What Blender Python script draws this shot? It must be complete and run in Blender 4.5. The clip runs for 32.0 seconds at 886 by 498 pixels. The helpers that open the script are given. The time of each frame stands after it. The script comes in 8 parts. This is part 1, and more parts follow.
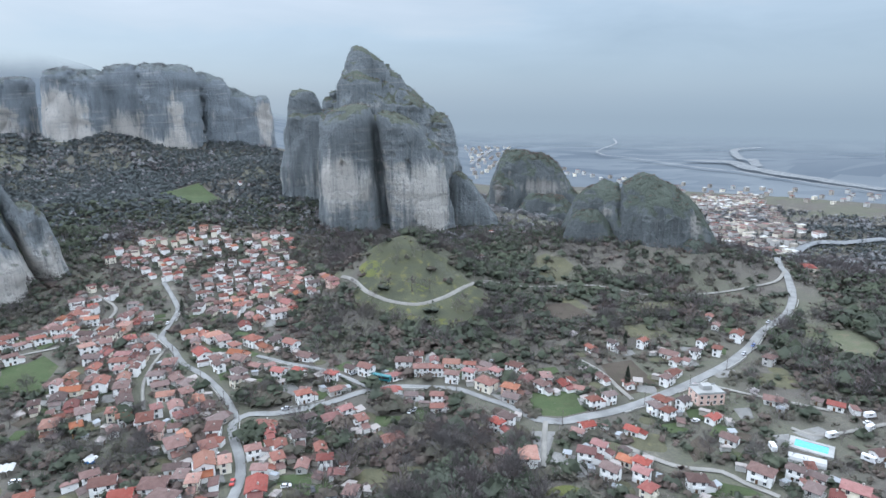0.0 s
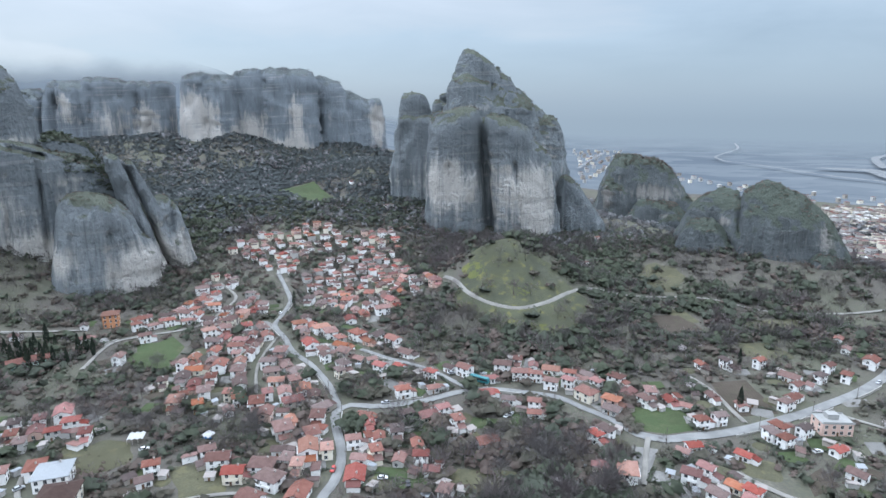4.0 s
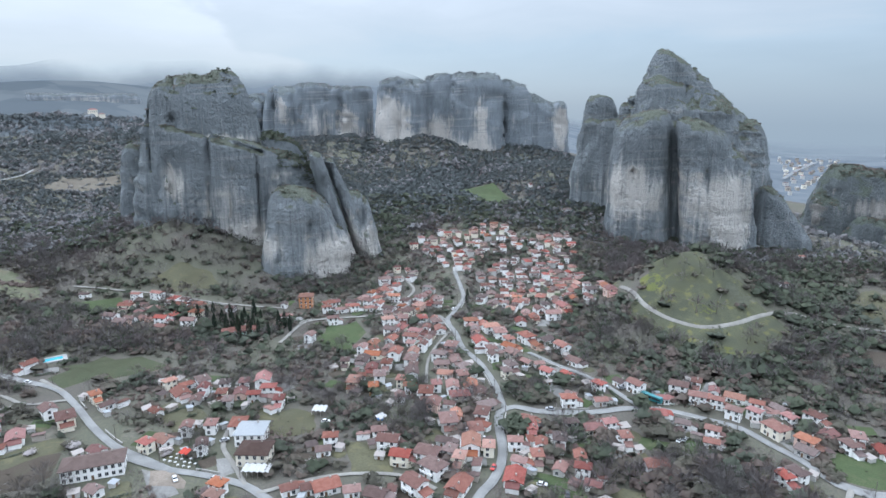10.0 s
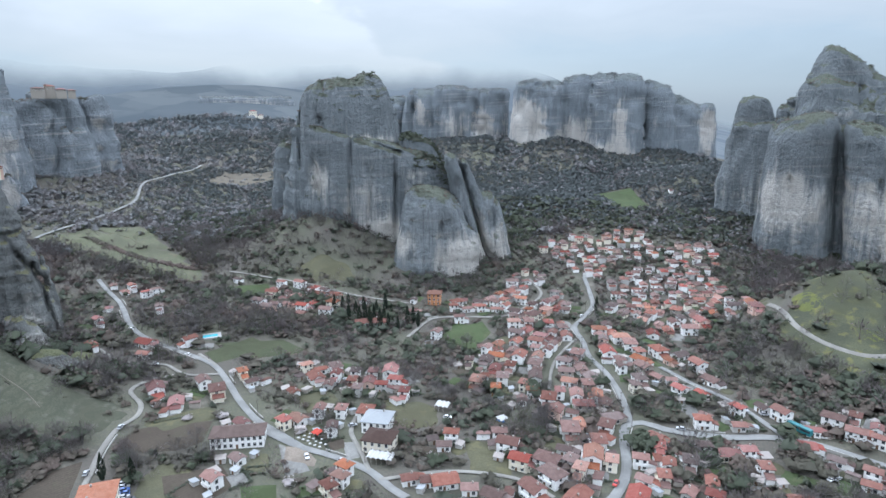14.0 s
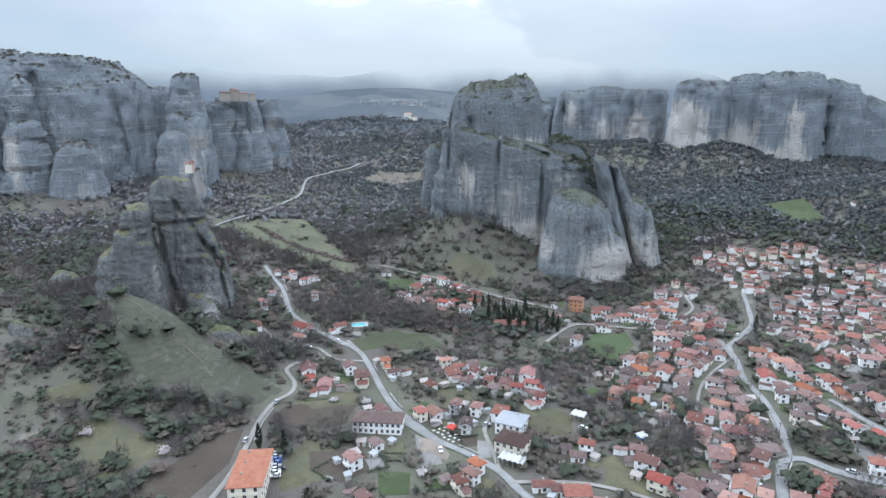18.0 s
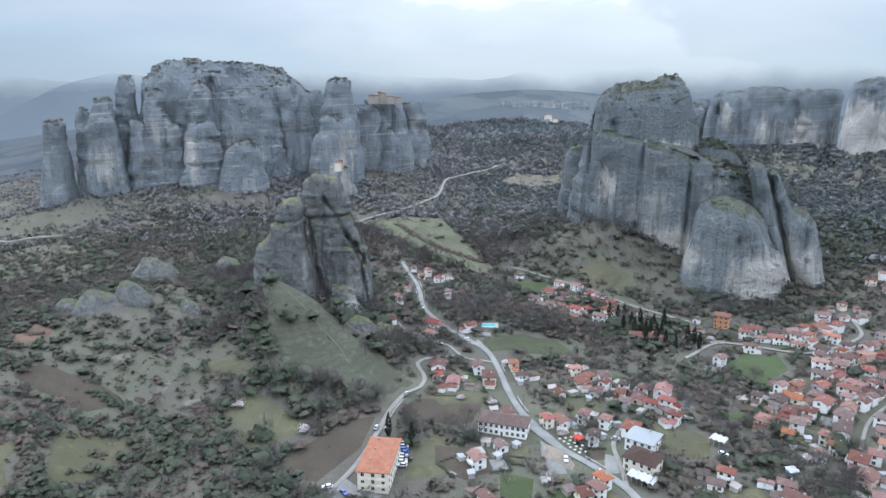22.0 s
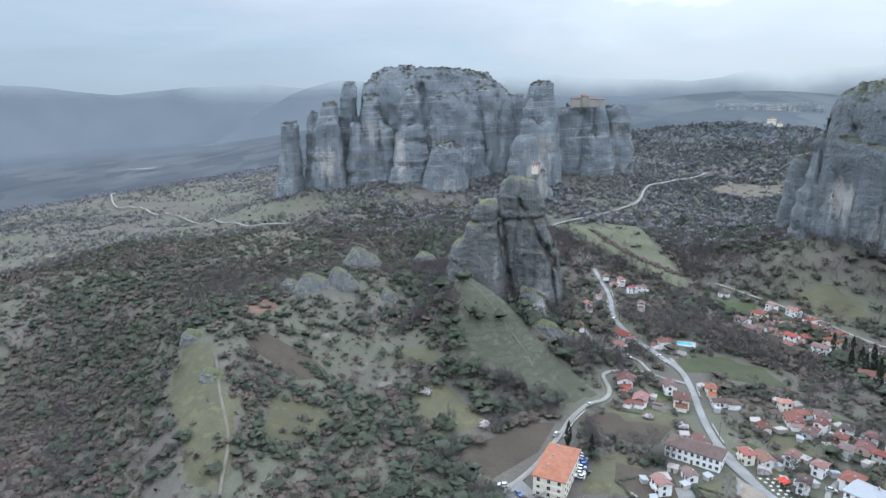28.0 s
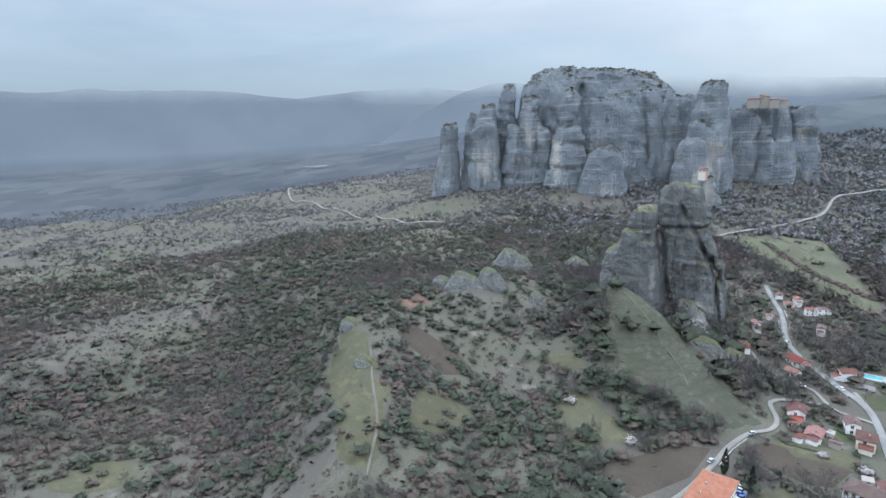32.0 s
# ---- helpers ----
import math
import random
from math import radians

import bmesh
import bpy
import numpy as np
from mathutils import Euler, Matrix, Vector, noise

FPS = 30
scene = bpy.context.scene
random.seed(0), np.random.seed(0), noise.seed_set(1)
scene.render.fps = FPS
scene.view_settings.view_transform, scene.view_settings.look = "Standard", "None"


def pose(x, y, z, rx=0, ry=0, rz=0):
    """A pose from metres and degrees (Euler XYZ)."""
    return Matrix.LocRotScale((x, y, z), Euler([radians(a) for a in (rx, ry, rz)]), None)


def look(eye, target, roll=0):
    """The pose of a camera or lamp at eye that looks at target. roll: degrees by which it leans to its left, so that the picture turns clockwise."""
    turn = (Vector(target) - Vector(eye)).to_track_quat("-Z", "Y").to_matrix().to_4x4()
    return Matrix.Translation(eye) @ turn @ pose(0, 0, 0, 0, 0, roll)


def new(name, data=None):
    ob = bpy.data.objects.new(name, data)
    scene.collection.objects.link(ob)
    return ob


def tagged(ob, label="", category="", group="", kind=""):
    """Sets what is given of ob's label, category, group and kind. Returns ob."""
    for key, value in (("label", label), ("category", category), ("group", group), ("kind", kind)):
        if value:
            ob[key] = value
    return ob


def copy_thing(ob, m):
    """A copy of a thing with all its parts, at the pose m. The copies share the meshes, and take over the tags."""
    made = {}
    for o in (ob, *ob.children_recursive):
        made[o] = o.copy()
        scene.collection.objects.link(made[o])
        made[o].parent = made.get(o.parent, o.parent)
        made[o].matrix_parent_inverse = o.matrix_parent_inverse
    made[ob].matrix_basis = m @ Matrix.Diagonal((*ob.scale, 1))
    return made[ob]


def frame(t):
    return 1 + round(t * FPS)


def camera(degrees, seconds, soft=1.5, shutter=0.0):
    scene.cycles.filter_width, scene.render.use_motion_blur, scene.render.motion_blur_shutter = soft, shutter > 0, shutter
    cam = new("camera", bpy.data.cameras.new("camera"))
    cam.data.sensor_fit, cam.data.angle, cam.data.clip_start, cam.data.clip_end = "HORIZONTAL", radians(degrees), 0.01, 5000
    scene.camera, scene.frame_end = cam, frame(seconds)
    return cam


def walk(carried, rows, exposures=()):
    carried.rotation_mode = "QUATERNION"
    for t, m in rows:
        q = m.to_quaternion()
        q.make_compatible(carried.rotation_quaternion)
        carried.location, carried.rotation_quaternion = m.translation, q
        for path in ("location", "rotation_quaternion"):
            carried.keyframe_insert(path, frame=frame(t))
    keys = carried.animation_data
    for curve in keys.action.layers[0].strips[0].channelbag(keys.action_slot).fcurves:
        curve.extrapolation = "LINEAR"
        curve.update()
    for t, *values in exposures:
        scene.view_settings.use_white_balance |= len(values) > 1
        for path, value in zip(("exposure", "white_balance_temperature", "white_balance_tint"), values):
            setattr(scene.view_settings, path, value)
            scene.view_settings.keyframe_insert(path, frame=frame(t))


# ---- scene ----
# ---- camera: a drone that hovers and pans to its left ----
cam = camera(71.3, 32.0)
EYE = 150.0
PAN = [
    (0, -0.00, -13.60), (0.5, 1.52, -13.57), (1, 2.58, -13.54), (2, 4.69, -13.48), (3, 7.16, -13.43), (3.5, 8.47, -13.40),
    (5.5, 13.87, -13.31), (6, 15.22, -13.28), (7, 17.97, -13.24), (8, 20.70, -13.20), (9, 23.51, -13.15), (10, 26.33, -13.11),
    (11, 29.17, -13.07), (12, 32.01, -13.03), (13, 35.15, -12.98), (14, 38.57, -12.94), (14.5, 40.26, -12.92), (16.5, 47.01, -12.83),
    (17, 48.74, -12.81), (18, 52.10, -12.77), (19, 55.34, -12.72), (20, 58.49, -12.68), (21, 61.65, -12.63), (22, 64.78, -12.58),
    (23, 67.87, -12.54), (24, 70.89, -12.49), (25, 73.95, -12.44), (25.5, 75.47, -12.42), (27.5, 81.37, -12.33), (28, 82.83, -12.31),
    (29, 86.16, -12.26), (30, 89.94, -12.22), (31, 93.46, -12.18), (32, 97.09, -12.14),
]
walk(cam, [(t, pose(0, 0, EYE, 90 + tilt, 0, turn)) for t, turn, tilt in PAN],
     [(0, 0.61, 5400, 9), (32, 0.61, 5400, 9)])

# ---- overcast daylight ----
world = bpy.data.worlds.new("overcast_sky")
scene.world = world
world.use_nodes = True
wn, wl = world.node_tree.nodes, world.node_tree.links
wn.clear()


def wnode(kind, **values):
    n = wn.new(kind)
    for key, v in values.items():
        n.inputs[key].default_value = v
    return n


w_out, w_bg = wn.new("ShaderNodeOutputWorld"), wn.new("ShaderNodeBackground")
w_sky = wn.new("ShaderNodeTexSky")
w_sky.sky_type, w_sky.sun_disc = "NISHITA", False
w_sky.sun_elevation, w_sky.sun_rotation = radians(38), radians(-50)
w_dim = wn.new("ShaderNodeVectorMath")
w_dim.operation = "SCALE"
w_dim.inputs["Scale"].default_value = 0.09
wl.new(w_sky.outputs[0], w_dim.inputs[0])
w_co, w_sep = wn.new("ShaderNodeTexCoord"), wn.new("ShaderNodeSeparateXYZ")
wl.new(w_co.outputs["Generated"], w_sep.inputs[0])
# haze low down, cloud above it
w_ramp = wn.new("ShaderNodeValToRGB")
for pos, col in ((0.0, (0.255, 0.292, 0.312)), (0.11, (0.3, 0.338, 0.355)), (0.285, (0.375, 0.412, 0.423)), (0.36, (0.42, 0.436, 0.433)), (0.45, (0.46, 0.467, 0.458)), (0.66, (0.58, 0.574, 0.556)), (0.82, (1.5, 1.48, 1.44)), (1.0, (1.75, 1.74, 1.71))):
    e = w_ramp.color_ramp.elements[0] if pos == 0 else w_ramp.color_ramp.elements.new(pos) if pos < 1 else w_ramp.color_ramp.elements[-1]
    e.position, e.color = pos, (*col, 1)
# banks of cloud, flattened towards the horizon
w_map = wn.new("ShaderNodeMapping")
w_map.inputs["Scale"].default_value = (1.6, 1.6, 7.0)
wl.new(w_co.outputs["Generated"], w_map.inputs[0])
w_noise = wnode("ShaderNodeTexNoise", Scale=2.1, Detail=7.0, Roughness=0.55, Distortion=0.35)
wl.new(w_map.outputs[0], w_noise.inputs["Vector"])
# the brighter quarter of the sky, where the sun stands behind the cloud
w_dot = wn.new("ShaderNodeVectorMath")
w_dot.operation = "DOT_PRODUCT"
w_dot.inputs[1].default_value = (-0.70, 0.70, 0.12)
wl.new(w_co.outputs["Generated"], w_dot.inputs[0])
w_glow = wnode("ShaderNodeMapRange", **{"From Min": 0.55, "From Max": 1.0, "To Min": -0.1, "To Max": 0.11})
wl.new(w_dot.outputs["Value"], w_glow.inputs["Value"])


def wmath(op, a, b):
    n = wn.new("ShaderNodeMath")
    n.operation = op
    for i, v in enumerate((a, b)):
        if isinstance(v, (int, float)):
            n.inputs[i].default_value = v
        else:
            wl.new(v, n.inputs[i])
    return n.outputs[0]


w_lift = wmath("ADD", wmath("MULTIPLY", wmath("SUBTRACT", w_noise.outputs[0], 0.5), 0.45), w_glow.outputs[0])
# a white bank of cloud in that quarter, its edge leaning over to the left
w_map2 = wn.new("ShaderNodeMapping")
w_map2.inputs["Scale"].default_value = (2.2, 2.2, 5.0)
wl.new(w_co.outputs["Generated"], w_map2.inputs[0])
w_heads = wnode("ShaderNodeTexNoise", Scale=4.0, Detail=8.0, Roughness=0.5, Distortion=0.2)
wl.new(w_map2.outputs[0], w_heads.inputs["Vector"])
w_left = wmath("MULTIPLY", wmath("ARCTAN2", wmath("MULTIPLY", w_sep.outputs[0], -1.0), w_sep.outputs[1]), 57.3)
w_past = wmath("SUBTRACT", w_left, wmath("ADD", wmath("MULTIPLY", w_sep.outputs[2], 80.0), 34.0))
w_past = wmath("ADD", w_past, wmath("MULTIPLY", wmath("SUBTRACT", w_heads.outputs[0], 0.5), 22.0))
w_edge = wnode("ShaderNodeMapRange", **{"From Min": -1.2, "From Max": 3.6})
w_edge.interpolation_type = "SMOOTHSTEP"
wl.new(w_past, w_edge.inputs["Value"])
w_end = wnode("ShaderNodeMapRange", **{"From Min": 58.0, "From Max": 88.0, "To Min": 0.17, "To Max": 0.04})
w_end.interpolation_type = "SMOOTHSTEP"
wl.new(w_left, w_end.inputs["Value"])
w_lift = wmath("ADD", w_lift, wmath("MULTIPLY", w_edge.outputs[0], w_end.outputs[0]))
w_fade = wnode("ShaderNodeMapRange", **{"From Min": 0.0, "From Max": 0.11})
wl.new(w_sep.outputs[2], w_fade.inputs["Value"])
w_height = wmath("ADD", wmath("MULTIPLY", w_sep.outputs[2], 2.3), wmath("MULTIPLY", w_lift, w_fade.outputs[0]))
wl.new(wmath("ADD", w_height, 0.06), w_ramp.inputs[0])
w_add = wn.new("ShaderNodeMix")
w_add.data_type = "RGBA"
w_add.inputs[0].default_value = 0.9
wl.new(w_dim.outputs[0], w_add.inputs[6])
wl.new(w_ramp.outputs[0], w_add.inputs[7])
wl.new(w_add.outputs[2], w_bg.inputs[0])
w_bg.inputs[1].default_value = 1.0
wl.new(w_bg.outputs[0], w_out.inputs[0])

sun = new("sun", bpy.data.lights.new("sun", "SUN"))
sun.data.energy, sun.data.angle, sun.data.color = 0.9, radians(45), (1.0, 0.97, 0.93)
sun.matrix_world = look((-330, 40, 400), (0, 0, 0))

# ---- materials ----
def material(name, rough=0.9, spec=0.2):
    m = bpy.data.materials.new(name)
    m.use_nodes = True
    b = m.node_tree.nodes["Principled BSDF"]
    b.inputs["Roughness"].default_value = rough
    b.inputs["Specular IOR Level"].default_value = spec
    return m, m.node_tree.nodes, m.node_tree.links, b


class Graph:
    """Small shorthand for a material's node tree."""

    def __init__(self, name, rough=0.9, spec=0.2):
        self.m, self.n, self.l, self.b = material(name, rough, spec)
        self.co = self.n.new("ShaderNodeTexCoord").outputs["Object"]

    def put(self, socket, v):
        if isinstance(v, bpy.types.NodeSocket):
            self.l.new(v, socket)
        else:
            socket.default_value = (*v, 1) if isinstance(v, tuple) and len(v) == 3 and socket.type == "RGBA" else v

    def scaled(self, x, y, z):
        n = self.n.new("ShaderNodeMapping")
        n.inputs["Scale"].default_value = (x, y, z)
        self.l.new(self.co, n.inputs[0])
        return n.outputs[0]

    def tilted(self, degrees, x, y, z):
        n = self.n.new("ShaderNodeMapping")
        n.inputs["Rotation"].default_value = (0, radians(degrees), 0)
        self.l.new(self.co, n.inputs[0])
        s = self.n.new("ShaderNodeMapping")
        s.inputs["Scale"].default_value = (x, y, z)
        self.l.new(n.outputs[0], s.inputs[0])
        return s.outputs[0]

    def noise(self, scale, detail=4.0, vec=None, rough=0.55, distort=0.0):
        n = self.n.new("ShaderNodeTexNoise")
        for k, v in (("Scale", scale), ("Detail", detail), ("Roughness", rough), ("Distortion", distort)):
            n.inputs[k].default_value = v
        self.l.new(vec or self.co, n.inputs["Vector"])
        return n.outputs[0]

    def cells(self, scale, vec=None):
        n = self.n.new("ShaderNodeTexVoronoi")
        n.inputs["Scale"].default_value = scale
        self.l.new(vec or self.co, n.inputs["Vector"])
        return n

    def band(self, v, lo, hi, out_lo=0.0, out_hi=1.0):
        n = self.n.new("ShaderNodeMapRange")
        n.interpolation_type = "SMOOTHSTEP"
        for k, s in zip(("From Min", "From Max", "To Min", "To Max"), (lo, hi, out_lo, out_hi)):
            n.inputs[k].default_value = s
        self.l.new(v, n.inputs["Value"])
        return n.outputs[0]

    def math(self, op, a, b=0.0):
        n = self.n.new("ShaderNodeMath")
        n.operation = op
        self.put(n.inputs[0], a), self.put(n.inputs[1], b)
        return n.outputs[0]

    def mix(self, f, a, b, blend="MIX"):
        n = self.n.new("ShaderNodeMix")
        n.data_type, n.blend_type = "RGBA", blend
        self.put(n.inputs[0], f), self.put(n.inputs[6], a), self.put(n.inputs[7], b)
        return n.outputs[2]

    def up(self):
        g, s = self.n.new("ShaderNodeNewGeometry"), self.n.new("ShaderNodeSeparateXYZ")
        self.l.new(g.outputs["Normal"], s.inputs[0])
        return s.outputs[2]

    def island(self):
        return self.n.new("ShaderNodeNewGeometry").outputs["Random Per Island"]

    def each(self):
        return self.n.new("ShaderNodeObjectInfo").outputs["Random"]

    def done(self, colour, height=None, strength=0.4, distance=0.3):
        self.put(self.b.inputs["Base Color"], colour)
        if height is not None:
            n = self.n.new("ShaderNodeBump")
            n.inputs["Strength"].default_value, n.inputs["Distance"].default_value = strength, distance
            self.l.new(height, n.inputs["Height"])
            self.l.new(n.outputs[0], self.b.inputs["Normal"])
        return self.m


def rock_material(name, grey, pale, dark, tuft, grassy=0.62, beds=0.2, streaks=1.0):
    """Grey conglomerate: lichen-dark where rain runs over it, pale where it overhangs or has broken away ('scar' on the mesh), dark water streaks, fine beds, turf on the flats."""
    g = Graph(name, 0.95, 0.1)
    streak = g.noise(0.16, 6, g.scaled(1, 1, 0.03), 0.6, 0.25)
    thread = g.noise(0.5, 5, g.scaled(1, 1, 0.025), 0.6)
    stain = g.noise(0.05, 6, g.scaled(1, 1, 0.3), 0.6, 0.6)
    fine = g.noise(0.3, 8, None, 0.65)
    strata = g.noise(0.3, 5, g.tilted(3, 0.02, 0.02, 1), 0.6, 0.3)
    bedded = g.band(g.noise(0.02, 3), 0.4, 0.6)
    at = g.n.new("ShaderNodeAttribute")
    at.attribute_name = "scar"
    scar, up = at.outputs["Fac"], g.up()
    c = g.mix(g.band(stain, 0.36, 0.62), dark, grey)
    fresh = g.math("ADD", g.math("MULTIPLY", scar, 0.72), g.math("MULTIPLY", g.band(up, -0.3, 0.12, 0.28, 0.0), 1.0))
    fresh = g.math("ADD", fresh, g.math("MULTIPLY", g.math("SUBTRACT", streak, 0.5), 0.95))
    fresh = g.math("ADD", fresh, g.math("MULTIPLY", g.math("SUBTRACT", stain, 0.5), 0.8))
    c = g.mix(g.band(g.noise(0.017, 4, g.scaled(1, 1, 0.6), 0.6, 0.5), 0.42, 0.6, 0.55, 0.0), c, dark)
    c = g.mix(g.band(fresh, 0.14, 0.58, 0.0, 0.95), c, pale)
    clean = g.band(scar, 0.15, 0.8, 1.0, 0.3)
    c = g.mix(g.math("MULTIPLY", g.band(streak, 0.36, 0.47, 0.75 * streaks, 0.0), clean), c, tuple(v * 0.8 for v in dark))
    c = g.mix(g.math("MULTIPLY", g.band(thread, 0.34, 0.44, 0.5 * streaks, 0.0), clean), c, dark)
    c = g.mix(g.band(thread, 0.6, 0.7, 0.0, 0.2), c, pale)
    # dark lichen on the weathered crowns
    c = g.mix(g.band(scar, -0.5, -0.05, 0.6, 0.0), c, dark)
    c = g.mix(g.math("MULTIPLY", g.band(strata, 0.38, 0.46, beds, 0.0), bedded), c, dark)
    c = g.mix(g.math("MULTIPLY", g.band(strata, 0.56, 0.62, 0.0, beds * 0.7), bedded), c, pale)
    c = g.mix(g.band(fine, 0.34, 0.46, 0.3, 0.0), c, tuple(v * 0.75 for v in dark))
    # thin growth on the shelves
    green = g.math("ADD", up, g.math("MULTIPLY", g.math("SUBTRACT", g.noise(0.09, 6, None, 0.65), 0.5), 1.1))
    c = g.mix(g.band(green, grassy - 0.2, grassy + 0.1), c, tuft)
    rel = g.math("ADD", g.math("MULTIPLY", g.math("ADD", streak, thread), 0.8), g.math("ADD", g.math("MULTIPLY", fine, 1.5), g.math("MULTIPLY", strata, beds)))
    return g.done(c, rel, 1.0, 3.0)


# ROCK, ROCK_FAR and CLIFF_ROCK: greys paled and blued to paint in haze
ROCK = rock_material("weathered_conglomerate", (0.245, 0.266, 0.278), (0.52, 0.497, 0.46), (0.165, 0.182, 0.192), (0.125, 0.136, 0.108), 0.66)
ROCK_FAR = rock_material("streaked_hazed_cliff_rock", (0.295, 0.319, 0.342), (0.53, 0.507, 0.478), (0.22, 0.242, 0.263), (0.17, 0.188, 0.187), 0.74, 0.7, 0.7)
CLIFF_ROCK = rock_material("pale_scarred_hazed_cliff_rock", (0.255, 0.28, 0.304), (0.54, 0.51, 0.472), (0.19, 0.212, 0.233), (0.155, 0.174, 0.173), 0.7, 0.4, 0.7)
ROCK_MOSSY = rock_material("mossy_dome_rock", (0.15, 0.163, 0.167), (0.33, 0.315, 0.295), (0.115, 0.127, 0.131), (0.096, 0.11, 0.091), 0.5, 0.2, 0.8)
PINNACLE = rock_material("mossy_pinnacle_rock", (0.26, 0.266, 0.258), (0.48, 0.465, 0.435), (0.165, 0.172, 0.17), (0.2, 0.197, 0.12), 0.7, 0.3)
BOULDER = rock_material("pale_bare_outcrop", (0.3, 0.302, 0.29), (0.42, 0.405, 0.375), (0.17, 0.175, 0.17), (0.155, 0.162, 0.095), 0.75, 0.1, 0.5)


def ground_material():
    g = Graph("winter_hillside", 0.97, 0.08)
    big, mid, fine = g.noise(0.011, 5, None, 0.6), g.noise(0.06, 5), g.noise(0.9, 5)
    c = g.mix(g.band(big, 0.42, 0.6), (0.11, 0.098, 0.086), (0.112, 0.112, 0.081))
    c = g.mix(g.band(mid, 0.5, 0.68, 0, 0.7), c, (0.148, 0.138, 0.112))
    c = g.mix(g.band(fine, 0.42, 0.58, 0.5, 0), c, (0.08, 0.083, 0.07))
    c = g.mix(g.band(g.noise(0.03, 4), 0.66, 0.74, 0, 0.6), c, (0.24, 0.22, 0.185))
    return g.done(c, g.math("ADD", mid, fine), 0.5, 0.8)


def cover_material(name, a, b, spot_colour, spots=0.4, furrow=0.0):
    g = Graph(name, 0.95, 0.1)
    mid, fine = g.noise(0.07, 5, None, 0.62), g.noise(1.3, 5)
    c = g.mix(g.band(mid, 0.36, 0.64), a, b)
    c = g.mix(g.band(fine, 0.3, 0.62, 0.4, 0), c, tuple(v * 0.5 for v in a))
    c = g.mix(g.band(g.noise(0.16, 5), 0.54, 0.66, 0, spots), c, spot_colour)
    c = g.mix(g.band(g.noise(0.035, 6, None, 0.7), 0.48, 0.6, 0, 0.75), c, tuple(v * 0.6 for v in b))
    if name == "thin_turf_on_rock":
        w = g.n.new("ShaderNodeTexWave")
        w.bands_direction = "Z"
        w.inputs["Scale"].default_value, w.inputs["Distortion"].default_value, w.inputs["Detail"].default_value = 0.11, 9.0, 5.0
        g.l.new(g.co, w.inputs["Vector"])
        c = g.mix(g.band(w.outputs["Fac"], 0.55, 0.95, 0, 0.5), c, (0.06, 0.064, 0.047))
    if furrow:
        w = g.n.new("ShaderNodeTexWave")
        w.inputs["Scale"].default_value, w.inputs["Distortion"].default_value = 0.22, 1.2
        g.l.new(g.co, w.inputs["Vector"])
        c = g.mix(g.math("MULTIPLY", w.outputs["Fac"], furrow), c, tuple(v * 0.6 for v in a))
    return g.done(c, fine, 0.4, 0.25)


GROUND = ground_material()
COVERS = {
    "green": cover_material("mown_grass", (0.062, 0.083, 0.04), (0.08, 0.1, 0.05), (0.11, 0.108, 0.066), 0.4),
    "olive": cover_material("rough_pasture", (0.092, 0.09, 0.06), (0.118, 0.114, 0.072), (0.15, 0.138, 0.075), 0.5),
    "brown": cover_material("ploughed_soil", (0.075, 0.062, 0.05), (0.096, 0.082, 0.065), (0.085, 0.09, 0.055), 0.35, 0.3),
    "tan": cover_material("dry_ploughed_soil", (0.135, 0.12, 0.096), (0.165, 0.145, 0.115), (0.11, 0.11, 0.08), 0.5, 0.12),
    "red": cover_material("red_earth", (0.15, 0.095, 0.07), (0.18, 0.118, 0.09), (0.115, 0.1, 0.075), 0.5),
    "pale": cover_material("dry_pasture", (0.105, 0.112, 0.07), (0.135, 0.138, 0.095), (0.15, 0.12, 0.09), 0.5),
    "moss": cover_material("yellow_moss", (0.108, 0.118, 0.045), (0.14, 0.145, 0.05), (0.19, 0.18, 0.055), 0.6),
    "knoll": cover_material("mossy_knoll_turf", (0.07, 0.074, 0.052), (0.1, 0.104, 0.066), (0.155, 0.15, 0.058), 0.65),
    "yard": cover_material("pale_gravel_yard", (0.2, 0.195, 0.185), (0.25, 0.245, 0.232), (0.15, 0.145, 0.12), 0.5),
    "bare": cover_material("thin_turf_on_rock", (0.08, 0.084, 0.062), (0.108, 0.11, 0.08), (0.16, 0.155, 0.13), 0.45),
    "dirt": cover_material("bare_tan_dirt", (0.2, 0.168, 0.138), (0.25, 0.215, 0.18), (0.15, 0.135, 0.105), 0.4),
    "crop": cover_material("vine_rows", (0.07, 0.08, 0.048), (0.09, 0.097, 0.058), (0.12, 0.108, 0.08), 0.3, 0.5),
}


def road_material(name, a, b):
    g = Graph(name, 0.9, 0.25)
    c = g.mix(g.band(g.noise(0.12, 5), 0.35, 0.65), a, b)
    return g.done(g.mix(g.band(g.noise(2.5, 4), 0.3, 0.7, 0.2, 0), c, (0.1, 0.1, 0.1)), g.noise(4, 3), 0.2, 0.05)


ASPHALT = road_material("bleached_asphalt", (0.185, 0.185, 0.18), (0.245, 0.245, 0.237))
GRAVEL = road_material("pale_gravel", (0.2, 0.19, 0.172), (0.26, 0.25, 0.225))
PATH_EARTH = road_material("trodden_earth", (0.125, 0.112, 0.088), (0.16, 0.145, 0.115))
CONCRETE = road_material("concrete_yard", (0.29, 0.29, 0.28), (0.37, 0.37, 0.355))


